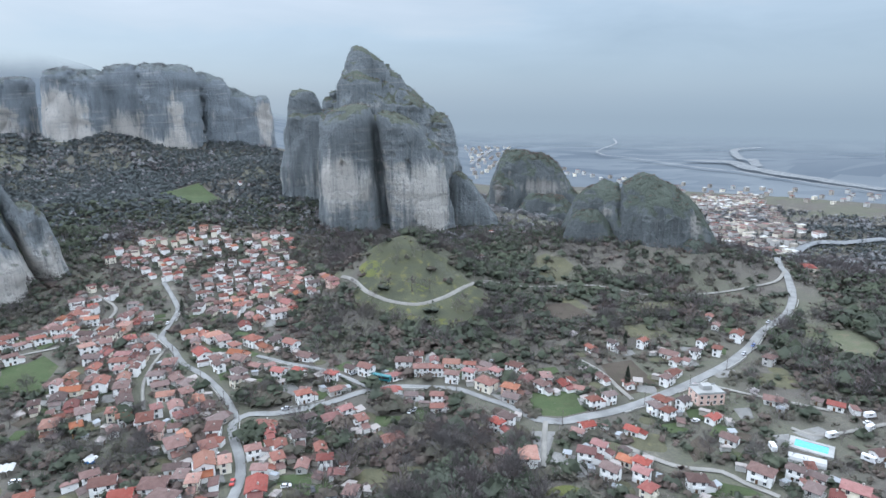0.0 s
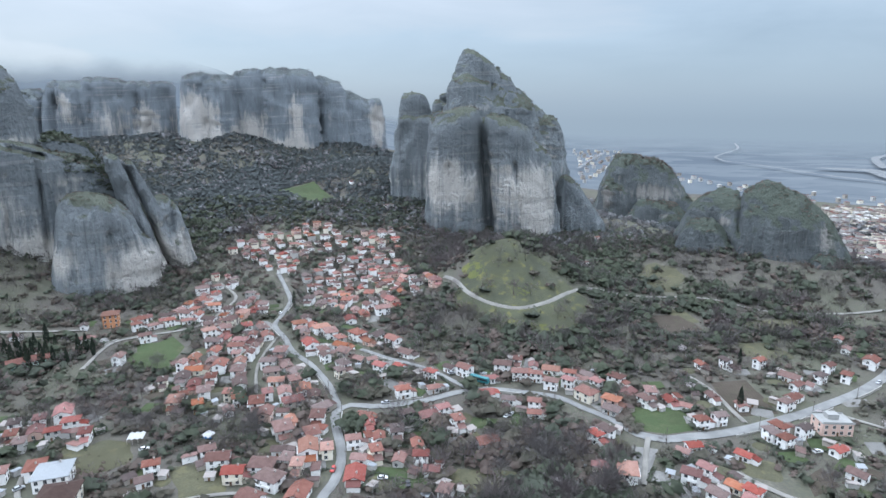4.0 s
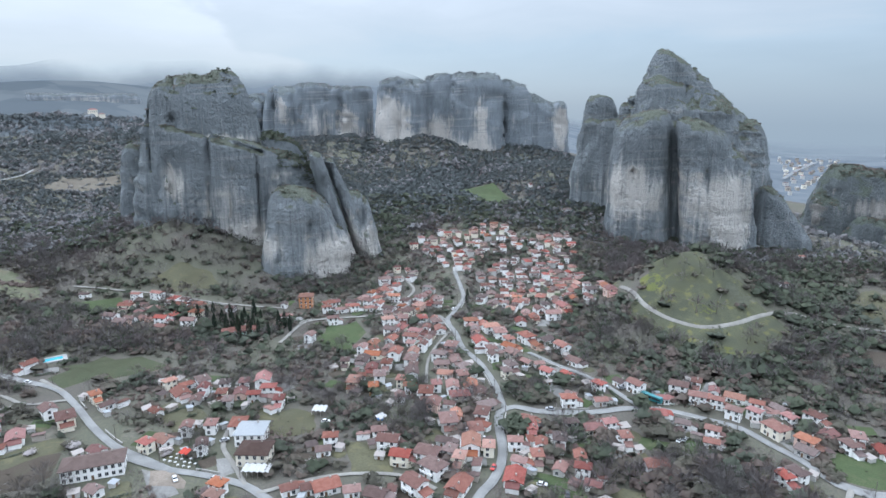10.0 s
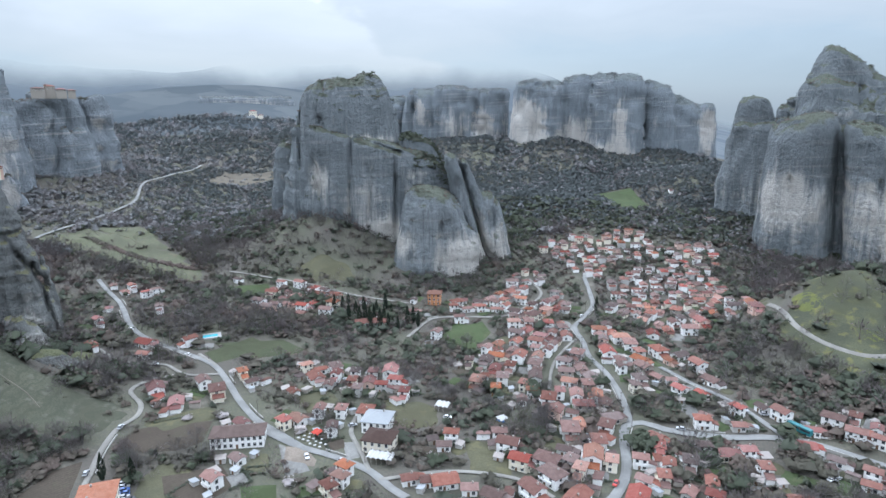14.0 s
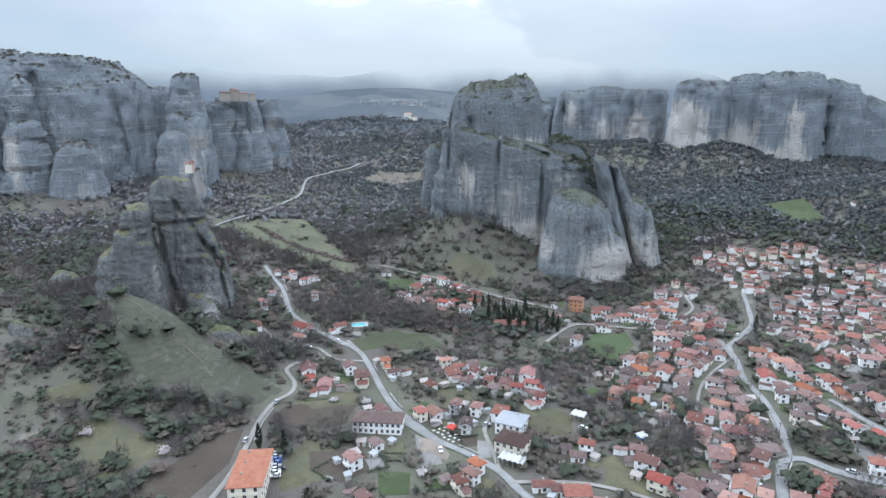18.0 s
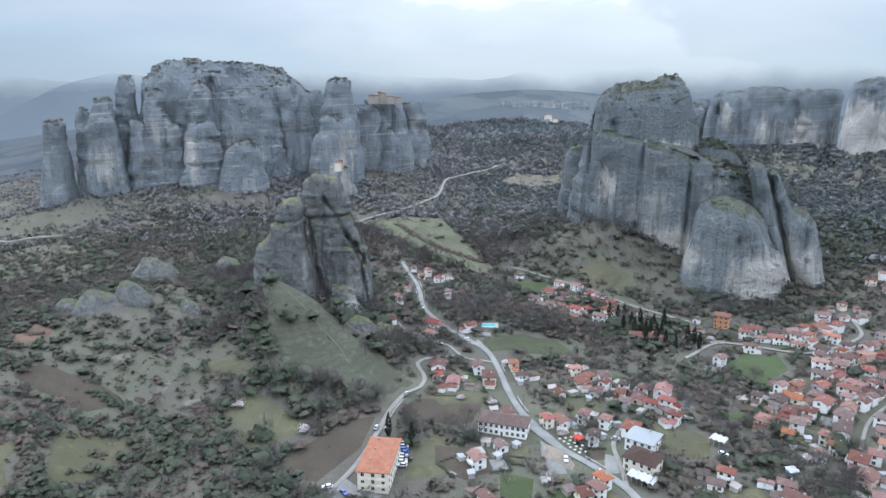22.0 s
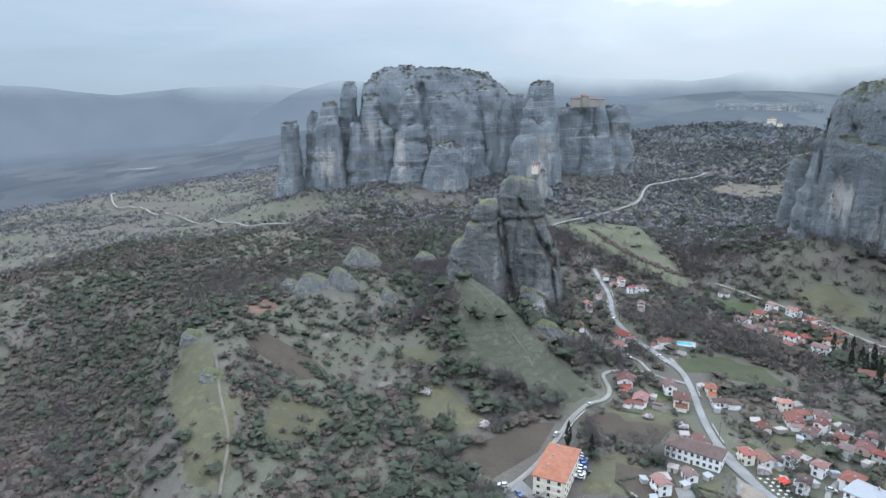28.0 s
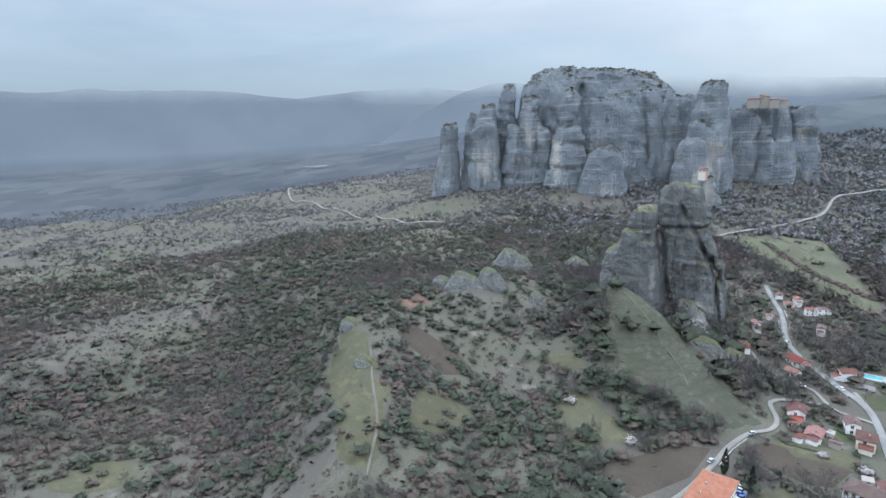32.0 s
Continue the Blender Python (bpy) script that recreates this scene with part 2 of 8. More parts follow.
def roof_material(name, a, b):
    g = Graph(name, 0.85, 0.2)
    wave = g.n.new("ShaderNodeTexWave")
    wave.inputs["Scale"].default_value, wave.inputs["Distortion"].default_value = 1.1, 0.4
    g.l.new(g.co, wave.inputs["Vector"])
    c = g.mix(g.band(g.noise(0.5, 5), 0.3, 0.7), a, b)
    c = g.mix(g.math("MULTIPLY", wave.outputs["Fac"], 0.22), c, (0.06, 0.04, 0.035))
    c = g.mix(g.band(g.noise(1.6, 5), 0.56, 0.72, 0, 0.45), c, (0.09, 0.07, 0.06))
    hue = g.n.new("ShaderNodeHueSaturation")
    chance = g.math("FRACT", g.math("ADD", g.math("MULTIPLY", g.island(), 3.17), g.each()))
    g.l.new(g.band(chance, 0, 1, 0.45, 1.0), hue.inputs["Value"])
    g.l.new(g.band(g.math("FRACT", g.math("MULTIPLY", chance, 7.31)), 0, 1, 0.72, 1.15), hue.inputs["Saturation"])
    g.l.new(c, hue.inputs["Color"])
    return g.done(hue.outputs[0], wave.outputs["Fac"], 0.4, 0.08)


ROOFS = [roof_material("terracotta_tiles", (0.225, 0.105, 0.084), (0.285, 0.148, 0.12)),
         roof_material("red_roof_tiles", (0.27, 0.088, 0.074), (0.32, 0.125, 0.105)),
         roof_material("aged_brown_tiles", (0.16, 0.108, 0.098), (0.215, 0.15, 0.135)),
         roof_material("orange_roof_tiles", (0.33, 0.138, 0.085), (0.38, 0.185, 0.125))]


def plaster_material(name, a):
    g = Graph(name, 0.9, 0.2)
    c = g.mix(g.band(g.noise(0.6, 5), 0.3, 0.7, 0, 0.25), a, tuple(v * 0.8 for v in a))
    c = g.mix(g.band(g.noise(1.2, 5, g.scaled(1, 1, 0.15)), 0.58, 0.75, 0, 0.25), c, (0.34, 0.32, 0.29))
    return g.done(c, g.noise(6, 3), 0.15, 0.03)


WALLS = [plaster_material("white_render", (0.83, 0.825, 0.81)), plaster_material("cream_render", (0.74, 0.69, 0.58)),
         plaster_material("grey_render", (0.46, 0.45, 0.43)), plaster_material("ochre_render", (0.6, 0.4, 0.17)),
         plaster_material("pink_render", (0.62, 0.45, 0.38)), plaster_material("rubble_stone", (0.34, 0.31, 0.27))]


def plain(name, colour, rough=0.8, spec=0.3, metal=0.0):
    g = Graph(name, rough, spec)
    g.b.inputs["Metallic"].default_value = metal
    return g.done(g.mix(g.band(g.noise(1.5, 4), 0.3, 0.7, 0, 0.3), colour, tuple(v * 0.7 for v in colour)))


GLASS = plain("dark_window_glass", (0.035, 0.04, 0.048), 0.15, 0.5)
SHUTTER = plain("brown_timber", (0.14, 0.085, 0.05))
STONE_TRIM = plain("chimney_masonry", (0.36, 0.33, 0.3))


def leaf_material(name, a, b, c3, thin=0.4):
    """Leaves and twigs: 'crown' on the mesh is the rounded crown's normal, 'tone' the plant's own shade."""
    g = Graph(name, 0.95, 0.05)
    tone, crown = g.n.new("ShaderNodeAttribute"), g.n.new("ShaderNodeAttribute")
    tone.attribute_name, crown.attribute_name = "tone", "crown"
    c = g.mix(g.math("ADD", g.math("MULTIPLY", tone.outputs["Fac"], 0.6), g.math("MULTIPLY", g.island(), 0.4)), a, b)
    c = g.mix(g.band(g.noise(0.03, 4), 0.42, 0.6, 0, 0.8), c, c3)
    m = g.done(c)
    # thin leaves and twigs let some of the light through
    through_leaf, both = g.n.new("ShaderNodeBsdfTranslucent"), g.n.new("ShaderNodeMixShader")
    g.l.new(c, through_leaf.inputs[0])
    for bsdf in (g.b, through_leaf):
        g.l.new(crown.outputs["Vector"], bsdf.inputs["Normal"])
    both.inputs[0].default_value = thin
    g.l.new(g.b.outputs[0], both.inputs[1]), g.l.new(through_leaf.outputs[0], both.inputs[2])
    g.l.new(both.outputs[0], g.n["Material Output"].inputs[0])
    return m


BARE_TWIGS = leaf_material("bare_twigs", (0.155, 0.144, 0.14), (0.25, 0.232, 0.226), (0.215, 0.182, 0.182))
EVERGREEN = leaf_material("evergreen_leaves", (0.08, 0.096, 0.07), (0.142, 0.158, 0.11), (0.122, 0.134, 0.108))
SCRUB = leaf_material("scrub_leaves", (0.112, 0.108, 0.088), (0.175, 0.165, 0.13), (0.2, 0.155, 0.138))
CYPRESS = leaf_material("cypress_leaves", (0.04, 0.055, 0.044), (0.07, 0.087, 0.06), (0.052, 0.066, 0.052))
# far trees: leaf and twig colours paled and blued to paint in haze
FAR_WOODS = leaf_material("hazed_winter_woods", (0.25, 0.254, 0.262), (0.29, 0.289, 0.294), (0.28, 0.258, 0.26))
FAR_GREEN = leaf_material("hazed_evergreen_woods", (0.122, 0.138, 0.14), (0.15, 0.163, 0.163), (0.137, 0.15, 0.151))
BLOSSOM = leaf_material("almond_blossom", (0.46, 0.42, 0.415), (0.66, 0.61, 0.6), (0.52, 0.46, 0.455))
BARK = plain("grey_bark", (0.12, 0.105, 0.09))

# ---- noise and the lie of the land ----
def lattice(i, j, k, seed):
    h = (i * 374761393 + j * 668265263 + k * 1274126177 + seed * 974634777) & 0xFFFFFFFF
    h = ((h ^ (h >> 13)) * 1274126177) & 0xFFFFFFFF
    return ((h ^ (h >> 16)) & 0xFFFF) / 32767.5 - 1.0


def vnoise(x, y, z=0.0, seed=0):
    """Smooth value noise, -1 to 1, on arrays."""
    x, y, z = np.broadcast_arrays(*[np.asarray(v, float) for v in (x, y, z)])
    i, j, k = [np.floor(v).astype(np.int64) for v in (x, y, z)]
    a, b, c = x - i, y - j, z - k
    a, b, c = [v * v * (3 - 2 * v) for v in (a, b, c)]
    total = 0.0
    for di in (0, 1):
        for dj in (0, 1):
            for dk in (0, 1):
                w = (a if di else 1 - a) * (b if dj else 1 - b) * (c if dk else 1 - c)
                total = total + w * lattice(i + di, j + dj, k + dk, seed)
    return total


def fbm(x, y, z=0.0, octaves=4, seed=0):
    total, amp = 0.0, 0.55
    for o in range(octaves):
        total = total + amp * vnoise(np.asarray(x) * 2 ** o, np.asarray(y) * 2 ** o, np.asarray(z) * 2 ** o, seed + 17 * o)
        amp *= 0.5
    return total


def ramp(a, b, v):
    v = np.clip((v - a) / (b - a), 0, 1)
    return v * v * (3 - 2 * v)


def spot(bearing, reach):
    """The plan point at that bearing (degrees, to the left of north) and distance."""
    return -reach * math.sin(radians(bearing)), reach * math.cos(radians(bearing))


# hills: bearing, distance, height, half-width across and along the bearing
HILLS = [
    (3.2, 474, 46, 40, 44), (81.3, 371, 22, 13, 21), (77.2, 364, 11, 15, 21), (72.8, 352, 4, 16, 22), (84.5, 380, -1, 15, 24), (79, 345, 21, 26, 26), (76, 430, 11, 40, 25),
    (105, 330, 24, 26, 95), (101, 540, 26, 170, 150), (9, 905, 22, 110, 80), (14, 1010, 34, 75, 85),
    (47, 670, 38, 70, 75), (50.5, 592, 14, 30, 28), (87, 860, 14, 120, 60), (-18, 630, 22, 85, 65), (-8, 1040, 26, 110, 70), (-34, 1010, 30, 105, 50), (-37, 2120, 48, 300, 110), (84, 990, 19, 170, 130),
    (92, 400, 12, 60, 80), (31, 1330, 25, 330, 150), (70, 1000, 18, 120, 120), (96.5, 905, 8, 60, 70), (120, 430, -22, 60, 160),
    (58, 1750, 45, 240, 200), (57, 2350, 130, 480, 330), (30, 790, 14, 110, 80), (66, 640, 6, 90, 90), (13, 330, 3, 50, 50),
    (28.4, 1235, 12, 26, 55), (35, 1260, 6, 40, 60), (22.5, 1230, -12, 40, 60), (25.5, 1100, 4, 60, 60), (21, 880, 9, 26, 22), (41, 640, 6, 40, 30),
]


def land(x, y):
    """Height of the ground at a plan point."""
    x, y = np.asarray(x, float), np.asarray(y, float)
    r = np.hypot(x, y)
    b = np.degrees(np.arctan2(-x, y))
    swing = 20 * ramp(820, 1000, r)  # beyond the rocks the plain reaches further round
    north = ramp(-3 + swing * 0.5, 14 + swing * 0.4, b) * (1 - ramp(86, 105, b))
    rise = 20 * ramp(480, 800, r) + 38 * ramp(780, 1350, r) + 45 * ramp(1500, 2600, r) + 40 * ramp(2500, 4500, r)
    east = (1 - ramp(-26 + swing, -2 + swing * 0.7, b)) * ramp(-110, -60, b)
    west = ramp(96, 126, b)
    z = north * rise - 58 * east * ramp(560, 1020, r) - 75 * west * ramp(0, 1, (r - np.clip(1350 - 25 * (b - 105), 820, 1350)) / 520)
    for hb, hr, h, across, along in HILLS:
        cx, cy = spot(hb, hr)
        ux, uy = spot(hb, 1)
        dx, dy = x - cx, y - cy
        p, q = dx * ux + dy * uy, dx * uy - dy * ux
        z = z + h * np.exp(-0.5 * ((p / along) ** 2 + (q / across) ** 2))
    rough = ramp(150, 700, r) * 2.0 + 1.2
    # spurs and gullies of the western hills
    spurs = ramp(85, 95, b) * ramp(250, 430, r) * (1 - ramp(1250, 1500, r))
    z = z + spurs * (9 - 26 * np.abs(fbm(x / 210 + 0.004 * y, y / 210, 0, 3, 41)))
    return z + rough * fbm(x / 70, y / 70, 0, 3, 5) * (1 - 0.8 * ramp(2000, 3500, r))

# ---- roads, lanes and paths: name, width, plan points ----
ROADS = []
ROADS += [("main_road", 5.7, [(497, 806), (454, 788), (340, 606), (301, 535), (290, 501), (267, 450), (245, 418), (213, 388), (194, 364), (168, 337), (138, 311), (117, 296), (99, 285), (82, 276), (70, 272), (56, 267), (44, 270)])]
ROADS += [("main_road", 4.3, [(51, 267), (44, 270), (33, 282), (22, 290), (8, 300), (-10, 301), (-28, 300), (-37, 296), (-45, 292), (-58, 282), (-70, 276), (-83, 272), (-94, 272), (-99, 264), (-94, 250), (-88, 238), (-83, 225), (-81, 210), (-82, 202), (-82, 193)])]
ROADS += [("village_street", 3.4, [(-99, 269), (-113, 292), (-131, 314), (-151, 333), (-167, 356), (-182, 375), (-187, 399), (-194, 429), (-211, 459), (-232, 492)])]
ROADS += [("village_street", 3.1, [(-110, 341), (-86, 328), (-71, 321), (-57, 313), (-38, 298)])]
ROADS += [("valley_road", 3.7, [(-522, 204), (-466, 195), (-406, 175), (-378, 173), (-351, 177), (-320, 180), (-296, 175), (-265, 164), (-241, 158), (-222, 157), (-202, 156)])]
ROADS += [("valley_road", 3.7, [(-231, 154), (-207, 156), (-189, 160), (-169, 162), (-154, 159), (-144, 158)])]
ROADS += [("valley_road", 3.7, [(-678, 212), (-699, 241), (-720, 273), (-758, 329), (-791, 366), (-864, 412), (-901, 461), (-950, 534), (-989, 576)])]
ROADS += [("lane", 2.5, [(-316, 160), (-320, 145), (-313, 131), (-296, 128), (-286, 121), (-281, 110), (-268, 97), (-253, 86), (-235, 72), (-224, 61), (-216, 51)])]
ROADS += [("lane", 2.2, [(-377, 143), (-357, 145), (-342, 154), (-334, 161), (-313, 162), (-302, 175)])]
ROADS += [("hill_road", 2.8, [(-77, 451), (-64, 433), (-54, 418), (-37, 406), (-17, 403), (2, 414), (17, 432), (28, 446), (47, 464), (80, 476), (118, 482), (135, 476), (154, 463), (179, 458), (206, 462), (242, 471), (271, 484), (294, 511)])]
ROADS += [("hill_road", 3.1, [(-1545, -591), (-1059, -409), (-1014, -364), (-927, -302), (-875, -246), (-783, -175), (-731, -121), (-720, -82)])]
ROADS += [("footpath", 1.4, [(-301, -76), (-275, -69), (-246, -60), (-224, -58), (-214, -57)])]
ROADS += [("footpath", 0.7, [(-355, 57), (-346, 65), (-338, 71), (-330, 76), (-323, 81), (-316, 86), (-307, 88)])]
ROADS += [("lane", 2.5, [(-259, 287), (-270, 327), (-255, 345), (-234, 365), (-234, 397), (-241, 432), (-269, 460)])]
ROADS += [("lane", 1.9, [(-467, 289), (-438, 302), (-393, 318), (-348, 326), (-303, 343)])]
ROADS += [("lane", 2.5, [(97, 289), (94, 302), (89, 326), (82, 341)])]
ROADS += [("lane", 2.8, [(81, 245), (98, 230), (115, 226), (121, 218), (130, 209)])]
ROADS += [("lane", 2.5, [(142, 306), (158, 296), (177, 287), (192, 279)])]
ROADS += [("lane", 2.5, [(-336, 183), (-312, 180)])]
ROADS += [("lane", 2.5, [(163, 261), (170, 255), (182, 257), (211, 266)])]
ROADS += [("lane", 2.2, [(-207, 191), (-198, 179), (-182, 170), (-169, 162)])]
ROADS += [("lane", 1.9, [(-148, 278), (-161, 305), (-167, 327), (-171, 354)])]
ROADS += [("lane", 2.5, [(49, 267), (46, 252), (42, 230)])]
ROADS += [("lane", 2.2, [(-161, 160), (-143, 182), (-123, 194), (-110, 196), (-99, 194)])]

# fields and meadows: cover, tone, plan corners
FIELDS = []
FIELDS += [("grass", "green", [(45, 301), (73, 303), (73, 277), (59, 271), (48, 272), (41, 284)])]
FIELDS += [("soil", "brown", [(91, 337), (113, 344), (117, 300), (92, 292)])]
FIELDS += [("moor", "knoll", [(-88, 587), (-72, 614), (-19, 454), (7, 457), (17, 442), (32, 426), (21, 397), (16, 369), (-9, 370), (-39, 386), (-68, 411), (-58, 425)])]
FIELDS += [("grass", "moss", [(-65, 453), (-56, 456), (-39, 436), (-41, 424), (-57, 428)])]
FIELDS += [("grass", "moss", [(-32, 420), (-10, 424), (-2, 422), (-17, 411)])]
FIELDS += [("grass", "moss", [(-7, 393), (17, 394), (19, 374), (-2, 374)])]
FIELDS += [("soil", "bare", [(-10, 448), (7, 453), (16, 442), (2, 422), (-6, 432)])]
FIELDS += [("grass", "yard", [(-49, 253), (-35, 259), (-30, 249), (-36, 243), (-46, 245)])]
FIELDS += [("grass", "yard", [(-91, 300), (-80, 305), (-71, 292), (-82, 287)])]
FIELDS += [("grass", "yard", [(161, 258), (178, 265), (182, 257), (167, 250)])]
FIELDS += [("grass", "yard", [(149, 323), (168, 329), (166, 318), (152, 315)])]
FIELDS += [("grass", "yard", [(41, 261), (53, 260), (43, 230), (38, 229)])]
FIELDS += [("grass", "yard", [(-210, 379), (-193, 386), (-177, 374), (-176, 363), (-200, 366)])]
FIELDS += [("grass", "yard", [(-25, 293), (-13, 294), (-11, 279), (-22, 277)])]
FIELDS += [("grass", "yard", [(-218, 152), (-205, 155), (-188, 147), (-193, 137)])]
FIELDS += [("moor", "olive", [(135, 445), (180, 451), (177, 425), (148, 420), (124, 414)])]
FIELDS += [("moor", "olive", [(88, 458), (103, 455), (110, 430), (88, 424)])]
FIELDS += [("moor", "olive", [(81, 549), (97, 568), (118, 527), (101, 491), (78, 492)])]
FIELDS += [("grass", "green", [(-256, 331), (-232, 339), (-217, 310), (-232, 296)])]
FIELDS += [("grass", "green", [(-68, 224), (-50, 227), (-41, 214), (-43, 210), (-67, 210)])]
FIELDS += [("moor", "olive", [(-42, 227), (-34, 230), (-3, 232), (-2, 222), (-18, 211), (-36, 210)])]
FIELDS += [("grass", "green", [(107, 222), (122, 215), (126, 210), (102, 210)])]
FIELDS += [("grass", "moss", [(33, 210), (42, 216), (52, 219), (60, 211)])]
FIELDS += [("moor", "olive", [(-206, 207), (-196, 226), (-178, 225), (-168, 210), (-180, 195), (-196, 198)])]
FIELDS += [("grass", "green", [(-249, 308), (-241, 349), (-221, 332), (-210, 290), (-237, 298)])]
FIELDS += [("moor", "pale", [(-672, 214), (-691, 264), (-553, 282), (-489, 275), (-468, 260), (-519, 240), (-614, 221)])]
FIELDS += [("moor", "pale", [(-692, 268), (-666, 310), (-563, 287), (-560, 272)])]
FIELDS += [("soil", "tan", [(-862, 508), (-906, 562), (-870, 632), (-824, 611), (-805, 531)])]
FIELDS += [("moor", "olive", [(-279, -48), (-291, -41), (-277, -18), (-260, -25), (-245, -38), (-247, -49)])]
FIELDS += [("moor", "olive", [(-300, 17), (-299, 39), (-271, 52), (-262, 59), (-256, 44), (-251, 25), (-274, 21)])]
FIELDS += [("soil", "brown", [(-245, 35), (-268, 79), (-267, 91), (-242, 75), (-223, 48), (-235, 33)])]
FIELDS += [("moor", "olive", [(-327, -100), (-324, -83), (-292, -74), (-275, -68), (-275, -56), (-250, -57), (-214, -53), (-218, -70), (-246, -79), (-280, -94)])]
FIELDS += [("soil", "brown", [(-270, 103), (-277, 115), (-267, 137), (-257, 146), (-243, 131), (-243, 120), (-253, 106)])]
FIELDS += [("moor", "olive", [(-240, 98), (-241, 111), (-219, 119), (-207, 109), (-210, 80)])]
FIELDS += [("moor", "bare", [(-357, 44), (-361, 60), (-349, 84), (-320, 111), (-289, 122), (-284, 96), (-296, 72), (-308, 56)])]
FIELDS += [("moor", "olive", [(-215, -204), (-242, -195), (-249, -180), (-228, -166), (-215, -180), (-207, -198)])]
FIELDS += [("grass", "crop", [(-337, 185), (-340, 224), (-323, 224), (-315, 209), (-316, 181)])]
FIELDS += [("soil", "brown", [(72, 438), (97, 449), (109, 418), (82, 394), (69, 404)])]
FIELDS += [("moor", "olive", [(116, 396), (147, 404), (151, 376), (122, 374)])]
FIELDS += [("moor", "olive", [(175, 325), (198, 325), (192, 303), (169, 306)])]
FIELDS += [("moor", "pale", [(250, 406), (275, 384), (274, 357), (251, 324), (225, 333), (221, 368)])]
FIELDS += [("grass", "green", [(52, 329), (66, 334), (68, 320), (52, 317)])]
FIELDS += [("soil", "brown", [(107, 246), (118, 256), (120, 242), (106, 232)])]
FIELDS += [("moor", "olive", [(82, 257), (101, 257), (99, 238), (83, 243)])]
FIELDS += [("grass", "green", [(-34, 271), (-18, 272), (-14, 264), (-33, 260)])]
FIELDS += [("grass", "green", [(-64, 258), (-52, 260), (-49, 249), (-60, 246)])]
FIELDS += [("moor", "olive", [(-252, 186), (-236, 202), (-213, 191), (-226, 177)])]
FIELDS += [("moor", "olive", [(-153, 208), (-134, 215), (-120, 197), (-136, 187)])]
FIELDS += [("soil", "brown", [(-376, 263), (-361, 281), (-341, 260), (-355, 251)])]
FIELDS += [("grass", "green", [(-440, 275), (-424, 299), (-395, 281), (-426, 267)])]
FIELDS += [("grass", "crop", [(-350, 198), (-321, 235), (-289, 232), (-308, 201)])]
FIELDS += [("soil", "brown", [(-235, 103), (-221, 127), (-203, 122), (-202, 105), (-220, 96)])]
FIELDS += [("grass", "green", [(-203, 122), (-192, 133), (-179, 123), (-186, 112)])]
FIELDS += [("moor", "olive", [(-280, 119), (-271, 152), (-258, 153), (-262, 118)])]
FIELDS += [("soil", "dirt", [(-214, 152), (-206, 158), (-192, 154), (-189, 150), (-204, 143)])]
FIELDS += [("grass", "yard", [(-195, 171), (-190, 175), (-179, 167), (-182, 161)])]
FIELDS += [("grass", "yard", [(144, 280), (154, 282), (150, 270), (143, 269)])]
FIELDS += [("grass", "yard", [(150, 255), (160, 257), (156, 248), (145, 244)])]
FIELDS += [("heath", "brown", [(-323, -67), (-339, -55), (-321, -29), (-303, -16), (-298, -39)])]
FIELDS += [("soil", "red", [(-367, -75), (-401, -67), (-380, -54), (-358, -67)])]
FIELDS += [("moor", "olive", [(-333, 14), (-328, 34), (-314, 38), (-316, 20)])]
FIELDS += [("moor", "olive", [(-430, 325), (-425, 359), (-398, 368), (-375, 346), (-400, 324)])]
FIELDS += [("grass", "green", [(-367, 784), (-324, 816), (-269, 754), (-294, 708)])]

# houses: plan x, y, length, roof tone, wall tone
HOUSES = []
HOUSES += [(-35, 207, 6, "b", "g"), (-117, 178, 8, "b", "s"), (-186, 106, 6, "t", "w"), (-106, 189, 9, "t", "w"), (-127, 176, 6, "t", "w"), (-91, 198, 10, "t", "w"), (-170, 141, 6, "t", "c"), (-138, 174, 10, "t", "w"), (-143, 170, 6, "t", "w"), (79, 209, 6, "r", "c"), (-150, 166, 6, "t", "w"), (-73, 213, 10, "r", "w"), (-43, 222, 6, "r", "w"), (-171, 148, 6, "o", "w"), (-105, 203, 10, "b", "w"), (68, 222, 7, "b", "w"), (-175, 154, 6, "o", "w"), (80, 220, 6, "r", "w"), (-49, 229, 6, "r", "w"), (-58, 227, 6, "t", "g"), (-98, 214, 6, "o", "c"), (36, 234, 10, "o", "w"), (100, 215, 7, "b", "w"), (-75, 225, 6, "t", "w"), (-121, 204, 8, "r", "c")]
HOUSES += [(-112, 211, 10, "t", "w"), (-210, 115, 7, "t", "w"), (-69, 230, 6, "t", "c"), (26, 239, 7, "r", "c"), (-104, 217, 6, "b", "g"), (82, 227, 6, "r", "w"), (61, 235, 7, "r", "w"), (-90, 227, 6, "o", "c"), (77, 232, 6, "o", "c"), (-53, 240, 6, "t", "w"), (-98, 226, 10, "o", "w"), (-70, 239, 6, "t", "w"), (-23, 248, 9, "t", "w"), (-155, 195, 6, "b", "w"), (68, 240, 6, "r", "w"), (-81, 236, 6, "t", "w"), (-132, 212, 9, "t", "w"), (-111, 225, 6, "b", "w"), (142, 208, 7, "b", "g"), (-217, 131, 6, "b", "w"), (128, 220, 9, "b", "w"), (150, 206, 6, "r", "w"), (-64, 247, 7, "b", "w"), (-157, 203, 6, "t", "w"), (-140, 217, 6, "t", "w")]
